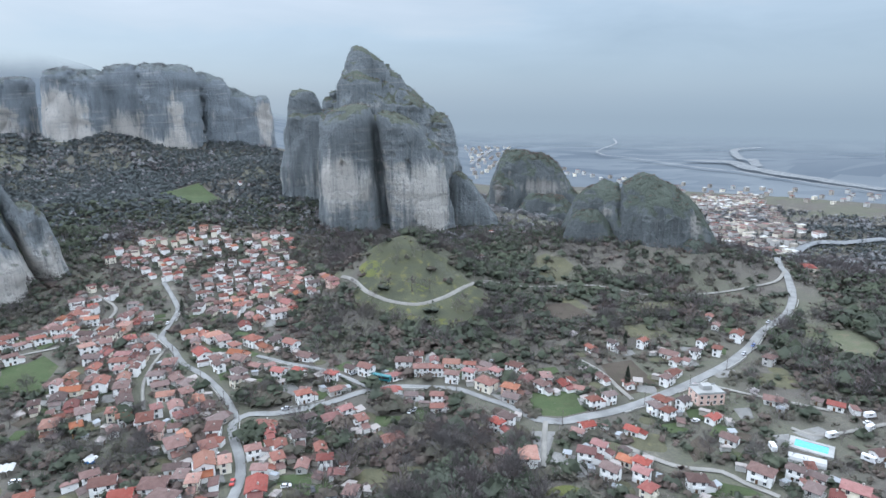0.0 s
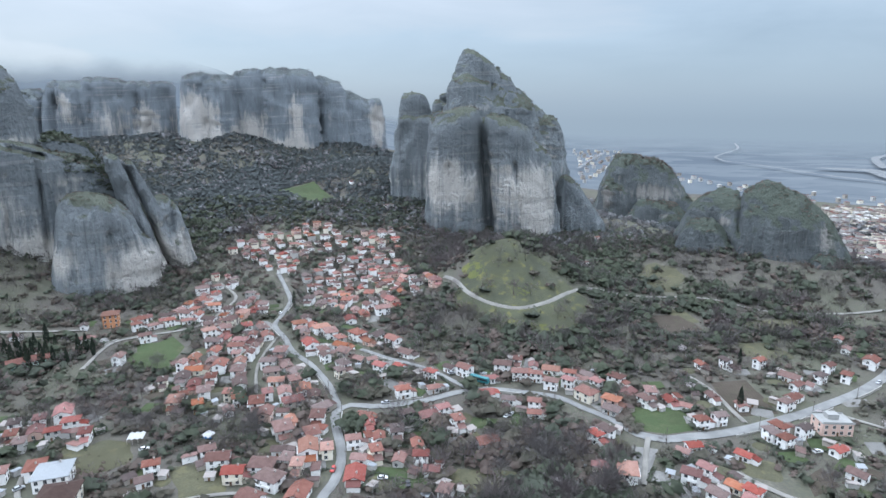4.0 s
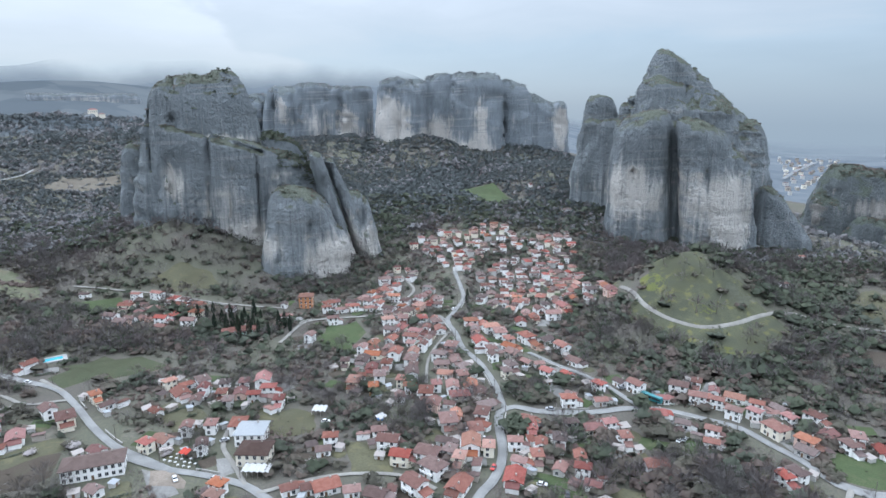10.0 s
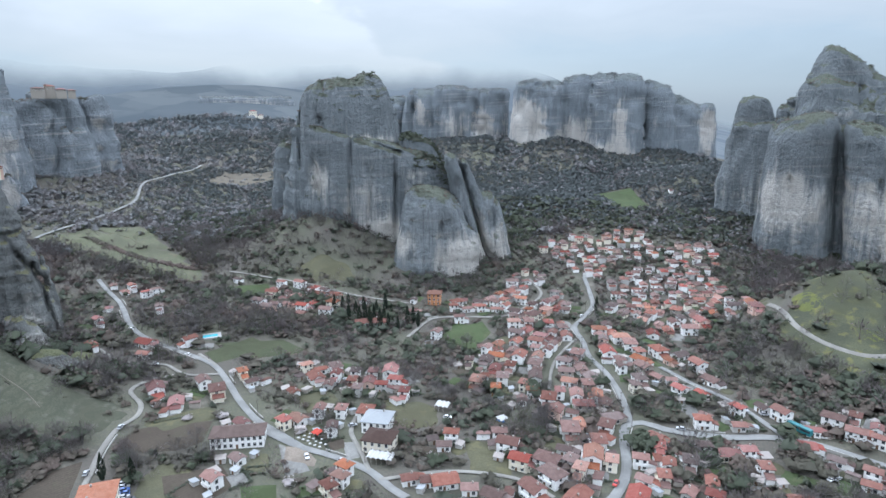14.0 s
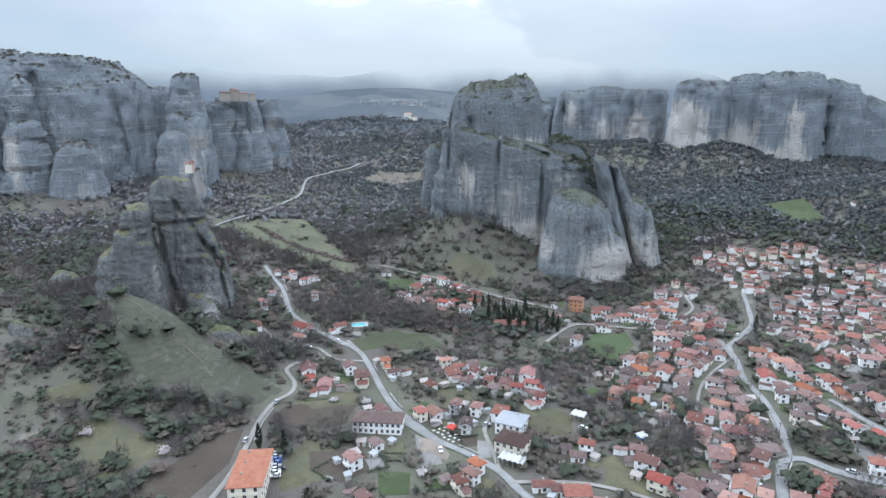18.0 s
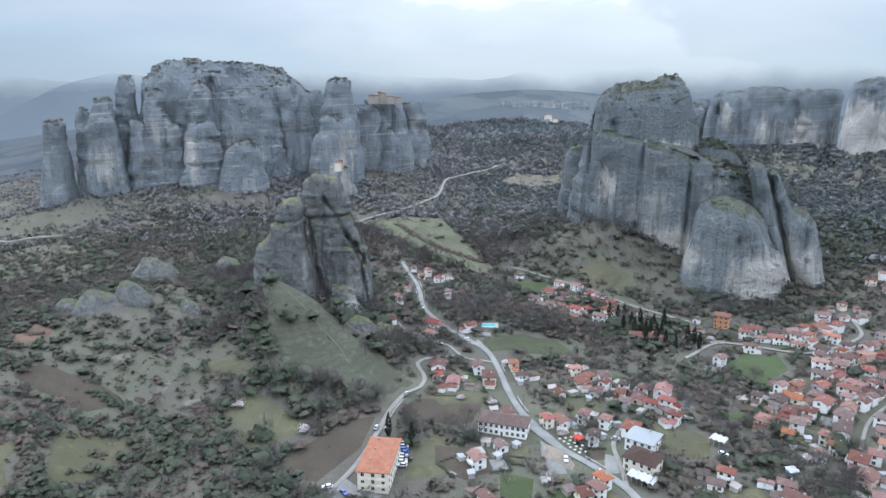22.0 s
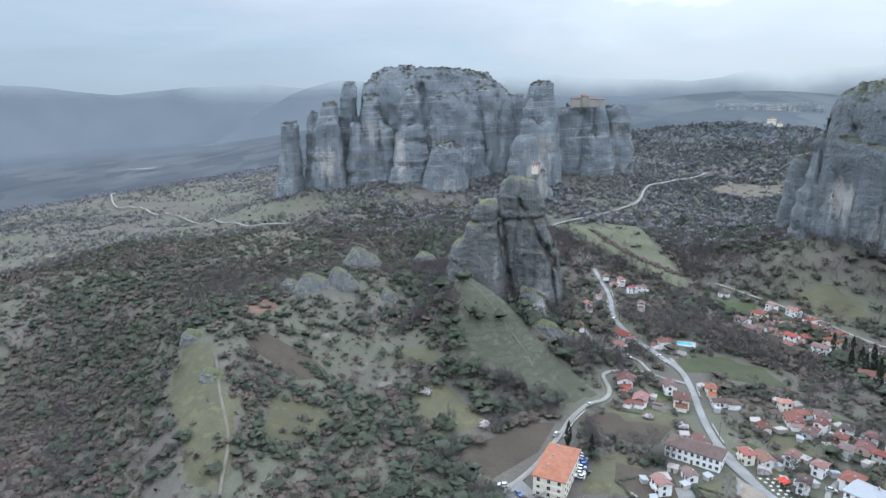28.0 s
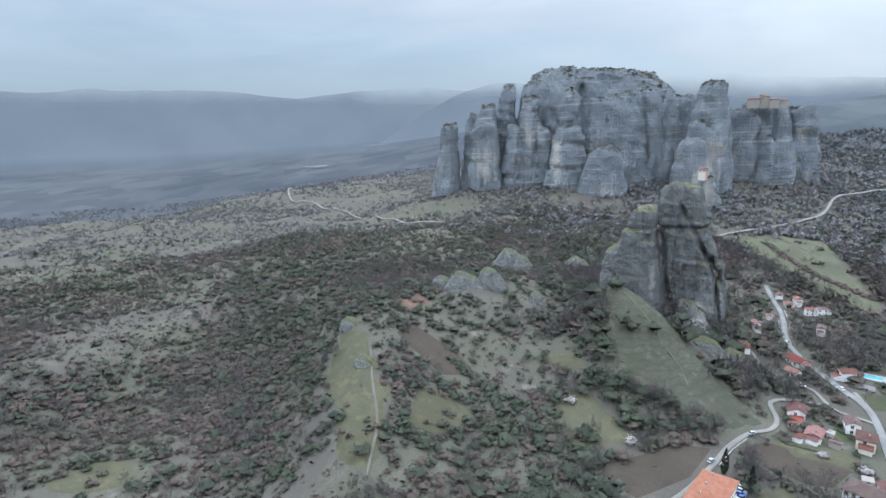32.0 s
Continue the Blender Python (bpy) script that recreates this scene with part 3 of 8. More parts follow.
HOUSES += [(-101, 238, 8, "t", "w"), (25, 260, 6, "r", "w"), (158, 208, 9, "r", "c"), (142, 221, 6, "b", "w"), (-38, 261, 6, "t", "w"), (-79, 253, 6, "r", "w"), (150, 219, 6, "b", "w"), (-203, 172, 6, "b", "w"), (-116, 240, 10, "t", "g"), (30, 265, 7, "b", "w"), (67, 260, 6, "r", "w"), (-63, 262, 6, "b", "g"), (-53, 265, 9, "r", "c"), (87, 256, 6, "r", "w"), (-83, 260, 6, "t", "w"), (-47, 269, 6, "r", "w"), (-104, 253, 8, "t", "w"), (-116, 249, 7, "o", "w"), (-3, 277, 6, "t", "w"), (-226, 162, 6, "r", "c"), (128, 248, 7, "b", "w"), (-202, 193, 9, "t", "w"), (-224, 169, 8, "o", "w"), (-213, 187, 6, "t", "w"), (-130, 252, 8, "t", "p")]
HOUSES += [(-242, 150, 7, "r", "w"), (-107, 264, 9, "b", "s"), (-3, 285, 6, "t", "w"), (-221, 180, 6, "t", "w"), (-16, 288, 6, "b", "w"), (35, 288, 8, "b", "g"), (108, 270, 6, "t", "w"), (75, 281, 6, "t", "w"), (-29, 291, 9, "r", "w"), (-70, 284, 7, "t", "w"), (-122, 266, 9, "r", "s"), (104, 275, 7, "b", "w"), (128, 266, 6, "r", "w"), (-151, 255, 6, "b", "w"), (35, 295, 8, "o", "p"), (-56, 292, 6, "t", "g"), (-140, 263, 9, "t", "w"), (84, 286, 6, "b", "w"), (-115, 276, 8, "b", "w"), (-202, 221, 6, "r", "w"), (109, 281, 7, "t", "w"), (23, 301, 10, "t", "c"), (188, 237, 7, "b", "w"), (-130, 274, 8, "t", "w"), (119, 280, 6, "b", "w")]
HOUSES += [(52, 300, 7, "b", "w"), (-151, 265, 6, "o", "w"), (-224, 208, 6, "b", "g"), (-168, 256, 6, "o", "y"), (-139, 273, 6, "r", "w"), (-123, 282, 9, "o", "w"), (-217, 219, 6, "r", "g"), (5, 309, 7, "b", "w"), (-28, 308, 6, "r", "w"), (-249, 186, 6, "t", "w"), (65, 304, 7, "r", "w"), (44, 308, 9, "r", "c"), (-60, 306, 6, "r", "w"), (14, 313, 6, "r", "w"), (-159, 270, 6, "t", "c"), (-181, 257, 9, "o", "c"), (-282, 139, 9, "r", "w"), (-216, 229, 7, "r", "w"), (56, 310, 7, "t", "w"), (-233, 213, 6, "t", "c"), (-3, 316, 6, "t", "w"), (-227, 220, 8, "r", "p"), (-12, 316, 8, "t", "w"), (29, 315, 6, "r", "w"), (-242, 204, 6, "t", "g")]
HOUSES += [(-42, 314, 8, "t", "w"), (-131, 289, 7, "t", "s"), (99, 303, 6, "t", "w"), (-173, 270, 8, "b", "w"), (-51, 317, 6, "b", "w"), (-110, 302, 6, "b", "c"), (-158, 280, 9, "b", "w"), (-279, 160, 10, "t", "c"), (15, 322, 6, "t", "w"), (-89, 310, 7, "r", "w"), (-142, 290, 8, "o", "w"), (-79, 314, 6, "r", "w"), (-184, 267, 6, "t", "w"), (-22, 324, 9, "b", "w"), (87, 313, 6, "t", "w"), (-232, 228, 6, "r", "w"), (-246, 213, 6, "r", "w"), (40, 323, 8, "t", "w"), (-226, 236, 10, "r", "w"), (-240, 222, 6, "b", "w"), (25, 326, 7, "b", "s"), (-255, 206, 10, "t", "w"), (5, 328, 9, "o", "w"), (-133, 300, 10, "b", "w"), (120, 306, 6, "b", "w")]
HOUSES += [(-277, 179, 6, "b", "w"), (-5, 330, 6, "r", "w"), (-111, 311, 8, "b", "w"), (-300, 138, 10, "r", "w"), (167, 286, 8, "b", "w"), (-162, 289, 6, "b", "w"), (-148, 297, 8, "b", "s"), (-292, 160, 8, "t", "w"), (-14, 333, 6, "t", "w"), (-184, 279, 8, "r", "p"), (-254, 220, 8, "b", "w"), (-178, 286, 7, "t", "w"), (-261, 214, 6, "t", "w"), (-105, 322, 6, "t", "s"), (-144, 308, 8, "b", "w"), (127, 316, 7, "t", "w"), (-168, 297, 9, "b", "w"), (-289, 182, 6, "o", "c"), (-269, 211, 6, "o", "c"), (-201, 277, 6, "b", "c"), (196, 281, 7, "r", "w"), (-125, 320, 6, "b", "w"), (-80, 335, 9, "b", "w"), (-195, 286, 9, "b", "g"), (-115, 327, 9, "b", "s")]
HOUSES += [(-156, 310, 8, "b", "w"), (-181, 301, 9, "t", "w"), (-130, 329, 7, "t", "w"), (-194, 296, 9, "o", "c"), (-174, 311, 8, "o", "w"), (-155, 325, 9, "t", "g"), (135, 334, 6, "t", "w"), (-203, 298, 6, "t", "w"), (-190, 308, 8, "b", "w"), (-122, 341, 9, "o", "w"), (-172, 319, 6, "t", "w"), (-92, 351, 9, "t", "w"), (-141, 337, 10, "r", "w"), (-180, 318, 6, "t", "w"), (-108, 350, 6, "o", "p"), (91, 355, 6, "t", "w"), (-203, 310, 8, "o", "s"), (136, 345, 10, "t", "w"), (-126, 349, 7, "t", "g"), (105, 357, 6, "b", "w"), (-174, 329, 6, "b", "w"), (-146, 345, 9, "t", "w"), (151, 345, 6, "b", "w"), (-106, 362, 9, "b", "w"), (-118, 359, 10, "t", "w")]
HOUSES += [(-186, 329, 9, "t", "w"), (-197, 323, 8, "t", "w"), (124, 360, 6, "t", "w"), (-136, 359, 10, "t", "w"), (-177, 341, 6, "t", "c"), (-152, 354, 6, "b", "p"), (-244, 299, 7, "b", "w"), (166, 349, 6, "t", "w"), (191, 336, 7, "b", "g"), (-353, 158, 7, "t", "w"), (-188, 338, 8, "r", "w"), (-203, 333, 9, "b", "w"), (-184, 347, 6, "t", "w"), (-145, 366, 10, "o", "w"), (161, 360, 6, "t", "w"), (-177, 353, 9, "t", "w"), (-157, 363, 9, "t", "w"), (-202, 343, 9, "r", "c"), (-354, 187, 8, "t", "w"), (-190, 354, 8, "b", "g"), (-153, 372, 8, "t", "w"), (-162, 371, 9, "o", "w"), (-380, 140, 6, "t", "w"), (-369, 167, 11, "r", "w"), (-184, 361, 8, "b", "w")]
HOUSES += [(-132, 388, 9, "r", "w"), (-216, 350, 8, "o", "w"), (-196, 363, 8, "r", "w"), (-161, 380, 8, "b", "w"), (-208, 357, 8, "t", "w"), (-190, 370, 6, "t", "w"), (-251, 333, 7, "t", "w"), (189, 373, 9, "t", "w"), (-126, 400, 8, "t", "c"), (-215, 363, 6, "o", "w"), (-115, 408, 10, "t", "w"), (-223, 361, 7, "b", "p"), (-213, 372, 10, "t", "c"), (-135, 407, 7, "t", "w"), (-146, 405, 8, "o", "s"), (-127, 414, 8, "t", "w"), (184, 393, 6, "t", "w"), (-227, 370, 9, "b", "w"), (-289, 325, 7, "t", "w"), (-344, 268, 7, "t", "s"), (-334, 282, 9, "b", "w"), (-146, 414, 6, "b", "w"), (-112, 425, 10, "r", "p"), (-222, 380, 6, "o", "w"), (-212, 388, 9, "o", "p")]
HOUSES += [(-413, 158, 6, "r", "w"), (-253, 363, 6, "t", "w"), (-262, 357, 6, "t", "w"), (-200, 396, 7, "b", "w"), (-245, 370, 6, "t", "w"), (-126, 426, 7, "b", "w"), (-271, 353, 6, "t", "w"), (-353, 276, 8, "r", "w"), (-241, 378, 7, "t", "w"), (-147, 425, 9, "t", "w"), (-156, 422, 6, "t", "w"), (-165, 419, 9, "b", "c"), (-209, 399, 7, "r", "g"), (-260, 368, 7, "r", "c"), (-370, 258, 10, "b", "p"), (187, 411, 6, "t", "w"), (-342, 296, 9, "o", "c"), (-83, 445, 10, "r", "p"), (-120, 437, 8, "t", "w"), (-275, 362, 9, "t", "w"), (-227, 394, 8, "b", "w"), (-251, 380, 8, "t", "w"), (-355, 287, 8, "r", "w"), (-206, 408, 8, "b", "w"), (-368, 274, 6, "t", "p")]
HOUSES += [(-331, 318, 6, "b", "w"), (-144, 436, 6, "t", "w"), (-221, 403, 8, "r", "w"), (-100, 449, 6, "t", "w"), (-164, 430, 8, "t", "w"), (-110, 447, 7, "o", "p"), (-265, 377, 7, "b", "w"), (-375, 268, 8, "t", "w"), (-305, 346, 6, "b", "w"), (-177, 426, 9, "b", "w"), (-250, 389, 7, "t", "c"), (-277, 371, 8, "r", "w"), (-123, 447, 8, "t", "w"), (-351, 303, 7, "t", "w"), (-212, 414, 7, "t", "w"), (-136, 446, 9, "t", "s"), (-386, 262, 9, "b", "w"), (-262, 387, 9, "t", "p"), (-241, 401, 8, "o", "w"), (-154, 443, 7, "o", "p"), (-223, 413, 9, "b", "g"), (-89, 461, 10, "o", "w"), (-101, 459, 9, "b", "w"), (-163, 441, 6, "o", "g"), (-373, 287, 9, "t", "s")]
HOUSES += [(-251, 399, 7, "b", "g"), (-363, 302, 10, "t", "w"), (-426, 205, 7, "b", "w"), (-381, 281, 7, "r", "w"), (-117, 459, 9, "r", "w"), (-359, 313, 9, "t", "s"), (-176, 443, 10, "b", "c"), (-223, 423, 7, "r", "s"), (-160, 451, 6, "t", "w"), (-132, 460, 6, "t", "c"), (-146, 457, 6, "r", "c"), (-374, 301, 6, "t", "w"), (-94, 471, 8, "t", "s"), (-105, 469, 8, "t", "c"), (-251, 410, 7, "t", "w"), (-264, 403, 8, "o", "w"), (-369, 311, 7, "t", "w"), (-117, 470, 9, "t", "w"), (-451, 181, 6, "r", "w"), (-397, 282, 10, "t", "c"), (-157, 461, 9, "t", "s"), (-170, 457, 9, "t", "w"), (-228, 432, 7, "b", "g"), (-379, 309, 9, "r", "w"), (-391, 294, 7, "t", "w")]
HOUSES += [(-261, 414, 10, "t", "w"), (-252, 422, 8, "b", "w"), (-187, 455, 6, "t", "w"), (-133, 476, 9, "b", "c"), (-109, 483, 6, "b", "w"), (-118, 483, 8, "t", "p"), (-262, 424, 7, "t", "w"), (-406, 290, 6, "r", "c"), (-149, 477, 6, "b", "w"), (-189, 464, 9, "t", "w"), (-171, 471, 7, "t", "w"), (-257, 431, 9, "r", "w"), (-111, 492, 6, "b", "w"), (-398, 310, 9, "t", "w"), (-132, 487, 9, "t", "w"), (-409, 300, 7, "t", "w"), (-164, 480, 9, "b", "w"), (-142, 487, 8, "t", "w"), (-152, 486, 6, "r", "w"), (-119, 496, 9, "o", "w"), (-270, 433, 10, "b", "w"), (-179, 478, 7, "t", "w"), (-467, 215, 6, "r", "w"), (-137, 496, 8, "t", "w"), (-190, 481, 9, "o", "w")]
HOUSES += [(-150, 496, 6, "r", "c"), (-468, 224, 7, "b", "w"), (-266, 447, 7, "t", "w"), (-121, 506, 9, "t", "s"), (-201, 480, 10, "b", "g"), (-167, 493, 9, "b", "w"), (-255, 455, 8, "b", "w"), (-132, 506, 8, "r", "p"), (-275, 445, 8, "t", "w"), (-142, 505, 6, "r", "w"), (-443, 282, 7, "b", "w"), (-179, 494, 8, "t", "w"), (-485, 208, 8, "t", "w"), (-151, 508, 8, "r", "w"), (-120, 517, 6, "o", "w"), (-130, 515, 7, "b", "w"), (-172, 503, 7, "t", "w"), (-161, 507, 8, "b", "g"), (-197, 496, 9, "t", "g"), (-490, 216, 7, "t", "w"), (-141, 517, 9, "b", "s"), (-280, 458, 7, "b", "g"), (-188, 504, 8, "b", "w"), (-263, 470, 8, "b", "c"), (-126, 525, 7, "r", "w")]
HOUSES += [(-149, 521, 7, "r", "c"), (-163, 517, 8, "t", "w"), (-221, 495, 8, "t", "w"), (-502, 207, 7, "t", "w"), (-135, 526, 7, "r", "w"), (-178, 515, 8, "b", "w"), (-279, 469, 6, "r", "c"), (-271, 475, 6, "r", "w"), (-198, 510, 8, "r", "w"), (-231, 499, 8, "t", "w"), (-158, 528, 7, "t", "w"), (34, 551, 6, "b", "w"), (-178, 525, 8, "b", "w"), (-196, 520, 9, "b", "w"), (-226, 509, 7, "r", "w"), (-146, 538, 6, "t", "w"), (-137, 544, 10, "t", "c"), (-247, 505, 7, "t", "w"), (-237, 511, 10, "b", "w"), (-156, 542, 8, "t", "g"), (-166, 540, 8, "r", "w"), (-177, 537, 9, "r", "g"), (-190, 534, 7, "b", "w"), (-199, 533, 7, "b", "w"), (-228, 523, 6, "r", "c")]
HOUSES += [(-256, 513, 8, "t", "w"), (-156, 553, 9, "t", "w"), (-244, 522, 6, "o", "w"), (-182, 547, 9, "b", "w"), (-192, 545, 7, "b", "w"), (-147, 561, 6, "b", "w"), (-176, 554, 6, "t", "w"), (-239, 531, 6, "r", "c"), (-270, 523, 7, "t", "w"), (-166, 565, 7, "t", "c"), (-229, 543, 9, "b", "p"), (-252, 533, 6, "r", "c"), (-238, 541, 8, "b", "g"), (-178, 564, 9, "t", "w"), (-248, 540, 9, "r", "w"), (-280, 527, 8, "r", "w"), (-157, 576, 10, "b", "c"), (-267, 534, 7, "r", "g"), (-219, 560, 6, "t", "w"), (-184, 573, 9, "t", "c"), (-233, 555, 9, "b", "w"), (-260, 543, 6, "t", "w"), (-173, 577, 9, "r", "w"), (-147, 585, 8, "t", "s"), (-276, 539, 9, "r", "w")]
HOUSES += [(-213, 567, 8, "t", "w"), (-284, 536, 7, "b", "s"), (-163, 585, 6, "t", "w"), (-249, 554, 7, "b", "w"), (-296, 532, 8, "r", "c"), (-191, 579, 8, "b", "w"), (-264, 550, 6, "b", "w"), (-231, 566, 8, "b", "w"), (-182, 587, 8, "b", "w"), (-241, 566, 6, "o", "w"), (-287, 545, 8, "t", "g"), (-202, 582, 8, "o", "w"), (-273, 554, 9, "t", "w"), (-260, 561, 9, "o", "w"), (-157, 599, 6, "t", "p"), (-219, 581, 7, "t", "w"), (-167, 599, 8, "t", "c"), (-177, 597, 7, "r", "c"), (-251, 571, 9, "t", "c"), (-285, 555, 10, "b", "c"), (327, 533, 15, "r", "c"), (-239, 578, 7, "b", "p"), (-230, 582, 7, "b", "w"), (-298, 552, 9, "r", "w"), (-211, 591, 7, "o", "w")]
HOUSES += [(-193, 598, 9, "t", "w"), (-156, 609, 9, "r", "w"), (-280, 566, 6, "t", "c"), (-177, 607, 9, "t", "p"), (-269, 573, 10, "t", "w"), (-249, 582, 7, "b", "w"), (-291, 563, 10, "t", "w"), (-260, 582, 6, "r", "c"), (-227, 596, 9, "b", "w"), (-240, 591, 10, "o", "g"), (-204, 605, 8, "t", "w"), (-215, 604, 8, "t", "s"), (-280, 577, 8, "r", "c"), (-172, 618, 9, "t", "w"), (-182, 616, 7, "r", "s"), (-163, 622, 9, "b", "w"), (-255, 591, 9, "b", "c"), (-271, 585, 8, "t", "c"), (-191, 617, 8, "b", "p"), (-289, 581, 8, "t", "w"), (-249, 600, 7, "o", "w"), (-175, 628, 10, "t", "p"), (-262, 598, 6, "t", "p"), (-222, 615, 10, "t", "w"), (-233, 614, 7, "t", "c")]
HOUSES += [(-243, 611, 8, "b", "w"), (-282, 595, 6, "b", "g"), (-168, 637, 6, "b", "g"), (-254, 612, 9, "b", "w"), (53, 662, 6, "t", "w"), (-263, 610, 8, "b", "p"), (-235, 628, 10, "t", "w"), (-248, 628, 8, "o", "p"), (-260, 626, 8, "t", "w"), (-194, 729, 10, "b", "w"), (-271, 822, 8, "b", "w"), (517, 830, 15, "b", "w")]

# the town on the plain, the river and the far roads
TOWN_A = [(537, 1328), (688, 1366), (625, 1139), (515, 860), (488, 811), (341, 663), (312, 656), (464, 1056)]
TOWN_B = [(93, 2702), (307, 2795), (377, 1911), (412, 1756), (608, 1519), (994, 1389), (852, 1184), (678, 1321), (528, 1343), (409, 1677), (168, 1917), (82, 1595)]
RIVERS = [(40, [(804, 2048), (881, 1950), (896, 1763), (975, 1596), (1027, 1424)]), (28, [(917, 1807), (1033, 2158), (1195, 2552), (1354, 2662)]), (26, [(-3680, -2190), (-3703, -2089), (-3938, -2020)]), (22, [(-2129, -759), (-2108, -669)]), (24, [(-3229, -805), (-3168, -671)])]
HIGHWAYS = [[(596, 2341), (675, 2144), (734, 1934), (872, 1682), (993, 1375)], [(596, 2341), (614, 2485), (711, 2696), (813, 2936), (889, 3269)], [(85, 1940), (133, 2214), (214, 2587)], [(373, 658), (478, 799), (535, 795), (584, 794)]]
BLOSSOMS = [(-291, 28), (-283, 54), (-263, 33), (-262, 52), (-277, 62), (99, 385), (85, 378), (291, 389), (79, 326), (134, 302), (162, 296), (-154, 186), (-187, 135), (-216, 164), (-266, 136), (-256, 148)]
CYPRESSES = [(-312, 284), (-313, 292), (-303, 286), (-308, 296), (-294, 287), (-301, 298), (-286, 289), (-291, 298), (-283, 294), (-336, 300), (-335, 305), (-308, 317), (-298, 313), (-274, 304), (-275, 311), (-267, 307), (-283, 277), (-336, 292), (-310, 310), (-322, 308), (-274, 294), (-246, 88), (-235, 95), (114, 362), (98, 303), (-186, 418)]
BRAMBLES = [[(-245, -38), (-252, -29), (-263, -20), (-277, -9)], [(-245, -34), (-255, -25), (-267, -15)]]
HEDGES = [[(-298, 10), (-276, 15), (-253, 19)], [(-243, -56), (-243, -45), (-243, -38)], [(-275, -56), (-262, -53), (-243, -54)], [(-253, 20), (-249, 25), (-245, 35)], [(-259, 58), (-270, 77), (-270, 90)], [(-280, -5), (-298, -16), (-315, -34)], [(44, 303), (75, 306)], [(74, 303), (74, 278)], [(45, 300), (40, 282), (45, 271)], [(-288, 79), (-281, 86)], [(-646, 246), (-548, 254), (-492, 273)]]

# small gardens and yards beside the nearer houses
def road_gap(x, y):
    """Distance to the edge of the nearest road."""
    best = 1e9
    for _, width, line in ROADS:
        a = np.array(line[:-1], float)
        d = np.array(line[1:], float) - a
        k = np.clip(((x - a[:, 0]) * d[:, 0] + (y - a[:, 1]) * d[:, 1]) / ((d ** 2).sum(1) + 1e-9), 0, 1)
        best = min(best, float(np.hypot(x - a[:, 0] - k * d[:, 0], y - a[:, 1] - k * d[:, 1]).min()) - width / 2)
    return best


def house_gap(x, y):
    """Distance to the nearest house wall, roughly."""
    return min(math.hypot(x - hx, y - hy) - 0.42 * length for hx, hy, length, _, _ in HOUSES)


plot = random.Random(21)
GARDENS = []
for hx, hy, length, _, _ in HOUSES[:330]:
    for _ in range(2):
        if plot.random() < 0.6:
            a = plot.uniform(0, 6.283)
            gx, gy = hx + (length * 0.5 + 6) * math.cos(a), hy + (length * 0.5 + 6) * math.sin(a)
            w, d, turn = plot.uniform(4, 7.5), plot.uniform(3.5, 6), plot.uniform(0, 3.14)
            if road_gap(gx, gy) > w * 0.8 and house_gap(gx, gy) > 1.5 and all(math.hypot(gx - ox, gy - oy) > 9 for _, _, ((ox, oy), *_) in GARDENS):
                c, s = math.cos(turn), math.sin(turn)
                GARDENS.append(("garden", plot.choice(["green", "green", "olive", "olive", "brown", "olive", "yard"]),
                                [(gx + u * w * c - v * d * s, gy + u * w * s + v * d * c) for u, v in ((-1, -1), (1, -1), (1, 1), (-1, 1))]))
FIELDS += GARDENS

# ---- mesh helpers ----
def mesh_of(name, verts, faces, mat, smooth=False):
    """A mesh from vertex and face arrays; faces all of one size."""
    me = bpy.data.meshes.new(name)
    verts, faces = np.asarray(verts, np.float32), np.asarray(faces, np.int32)
    k = faces.shape[1]
    me.vertices.add(len(verts))
    me.vertices.foreach_set("co", verts.ravel())
    me.loops.add(faces.size)
    me.loops.foreach_set("vertex_index", faces.ravel())
    me.polygons.add(len(faces))
    me.polygons.foreach_set("loop_start", np.arange(0, faces.size, k, dtype=np.int32))
    me.polygons.foreach_set("use_smooth", np.full(len(faces), smooth))
    me.update(calc_edges=True)
    me.validate()
    for m in (mat if isinstance(mat, (list, tuple)) else [mat]):
        me.materials.append(m)
    return me


def grid_faces(rows, cols, wrap=False):
    i, j = np.meshgrid(np.arange(rows - 1), np.arange(cols if wrap else cols - 1), indexing="ij")
    k = (j + 1) % cols
    return np.stack([i * cols + j, i * cols + k, (i + 1) * cols + k, (i + 1) * cols + j], -1).reshape(-1, 4)


def part(name, me, parent, label=""):
    ob = new(name, me)
    ob.parent = parent
    return tagged(ob, label)


# ---- the ground, one sheet out to the haze ----
bearings = np.concatenate([np.arange(-48, 146, 0.45), np.arange(146, 312, 2.0)])
reaches = np.concatenate([[0.0, 15, 30], 45 * np.exp(np.arange(0, 4.0, 0.019))])
near = reaches[reaches < 1560]
bb, rr = np.radians(bearings)[None, :], near[:, None]
gx, gy = -rr * np.sin(bb), rr * np.cos(bb)
ground = tagged(new("ground", mesh_of("ground", np.stack([gx, gy, land(gx, gy)], -1).reshape(-1, 3), grid_faces(len(near), len(bearings), True)[:, ::-1], GROUND, True)),
                "wooded winter valley floor and hillsides, dull brown-green", "ground", kind="structure")

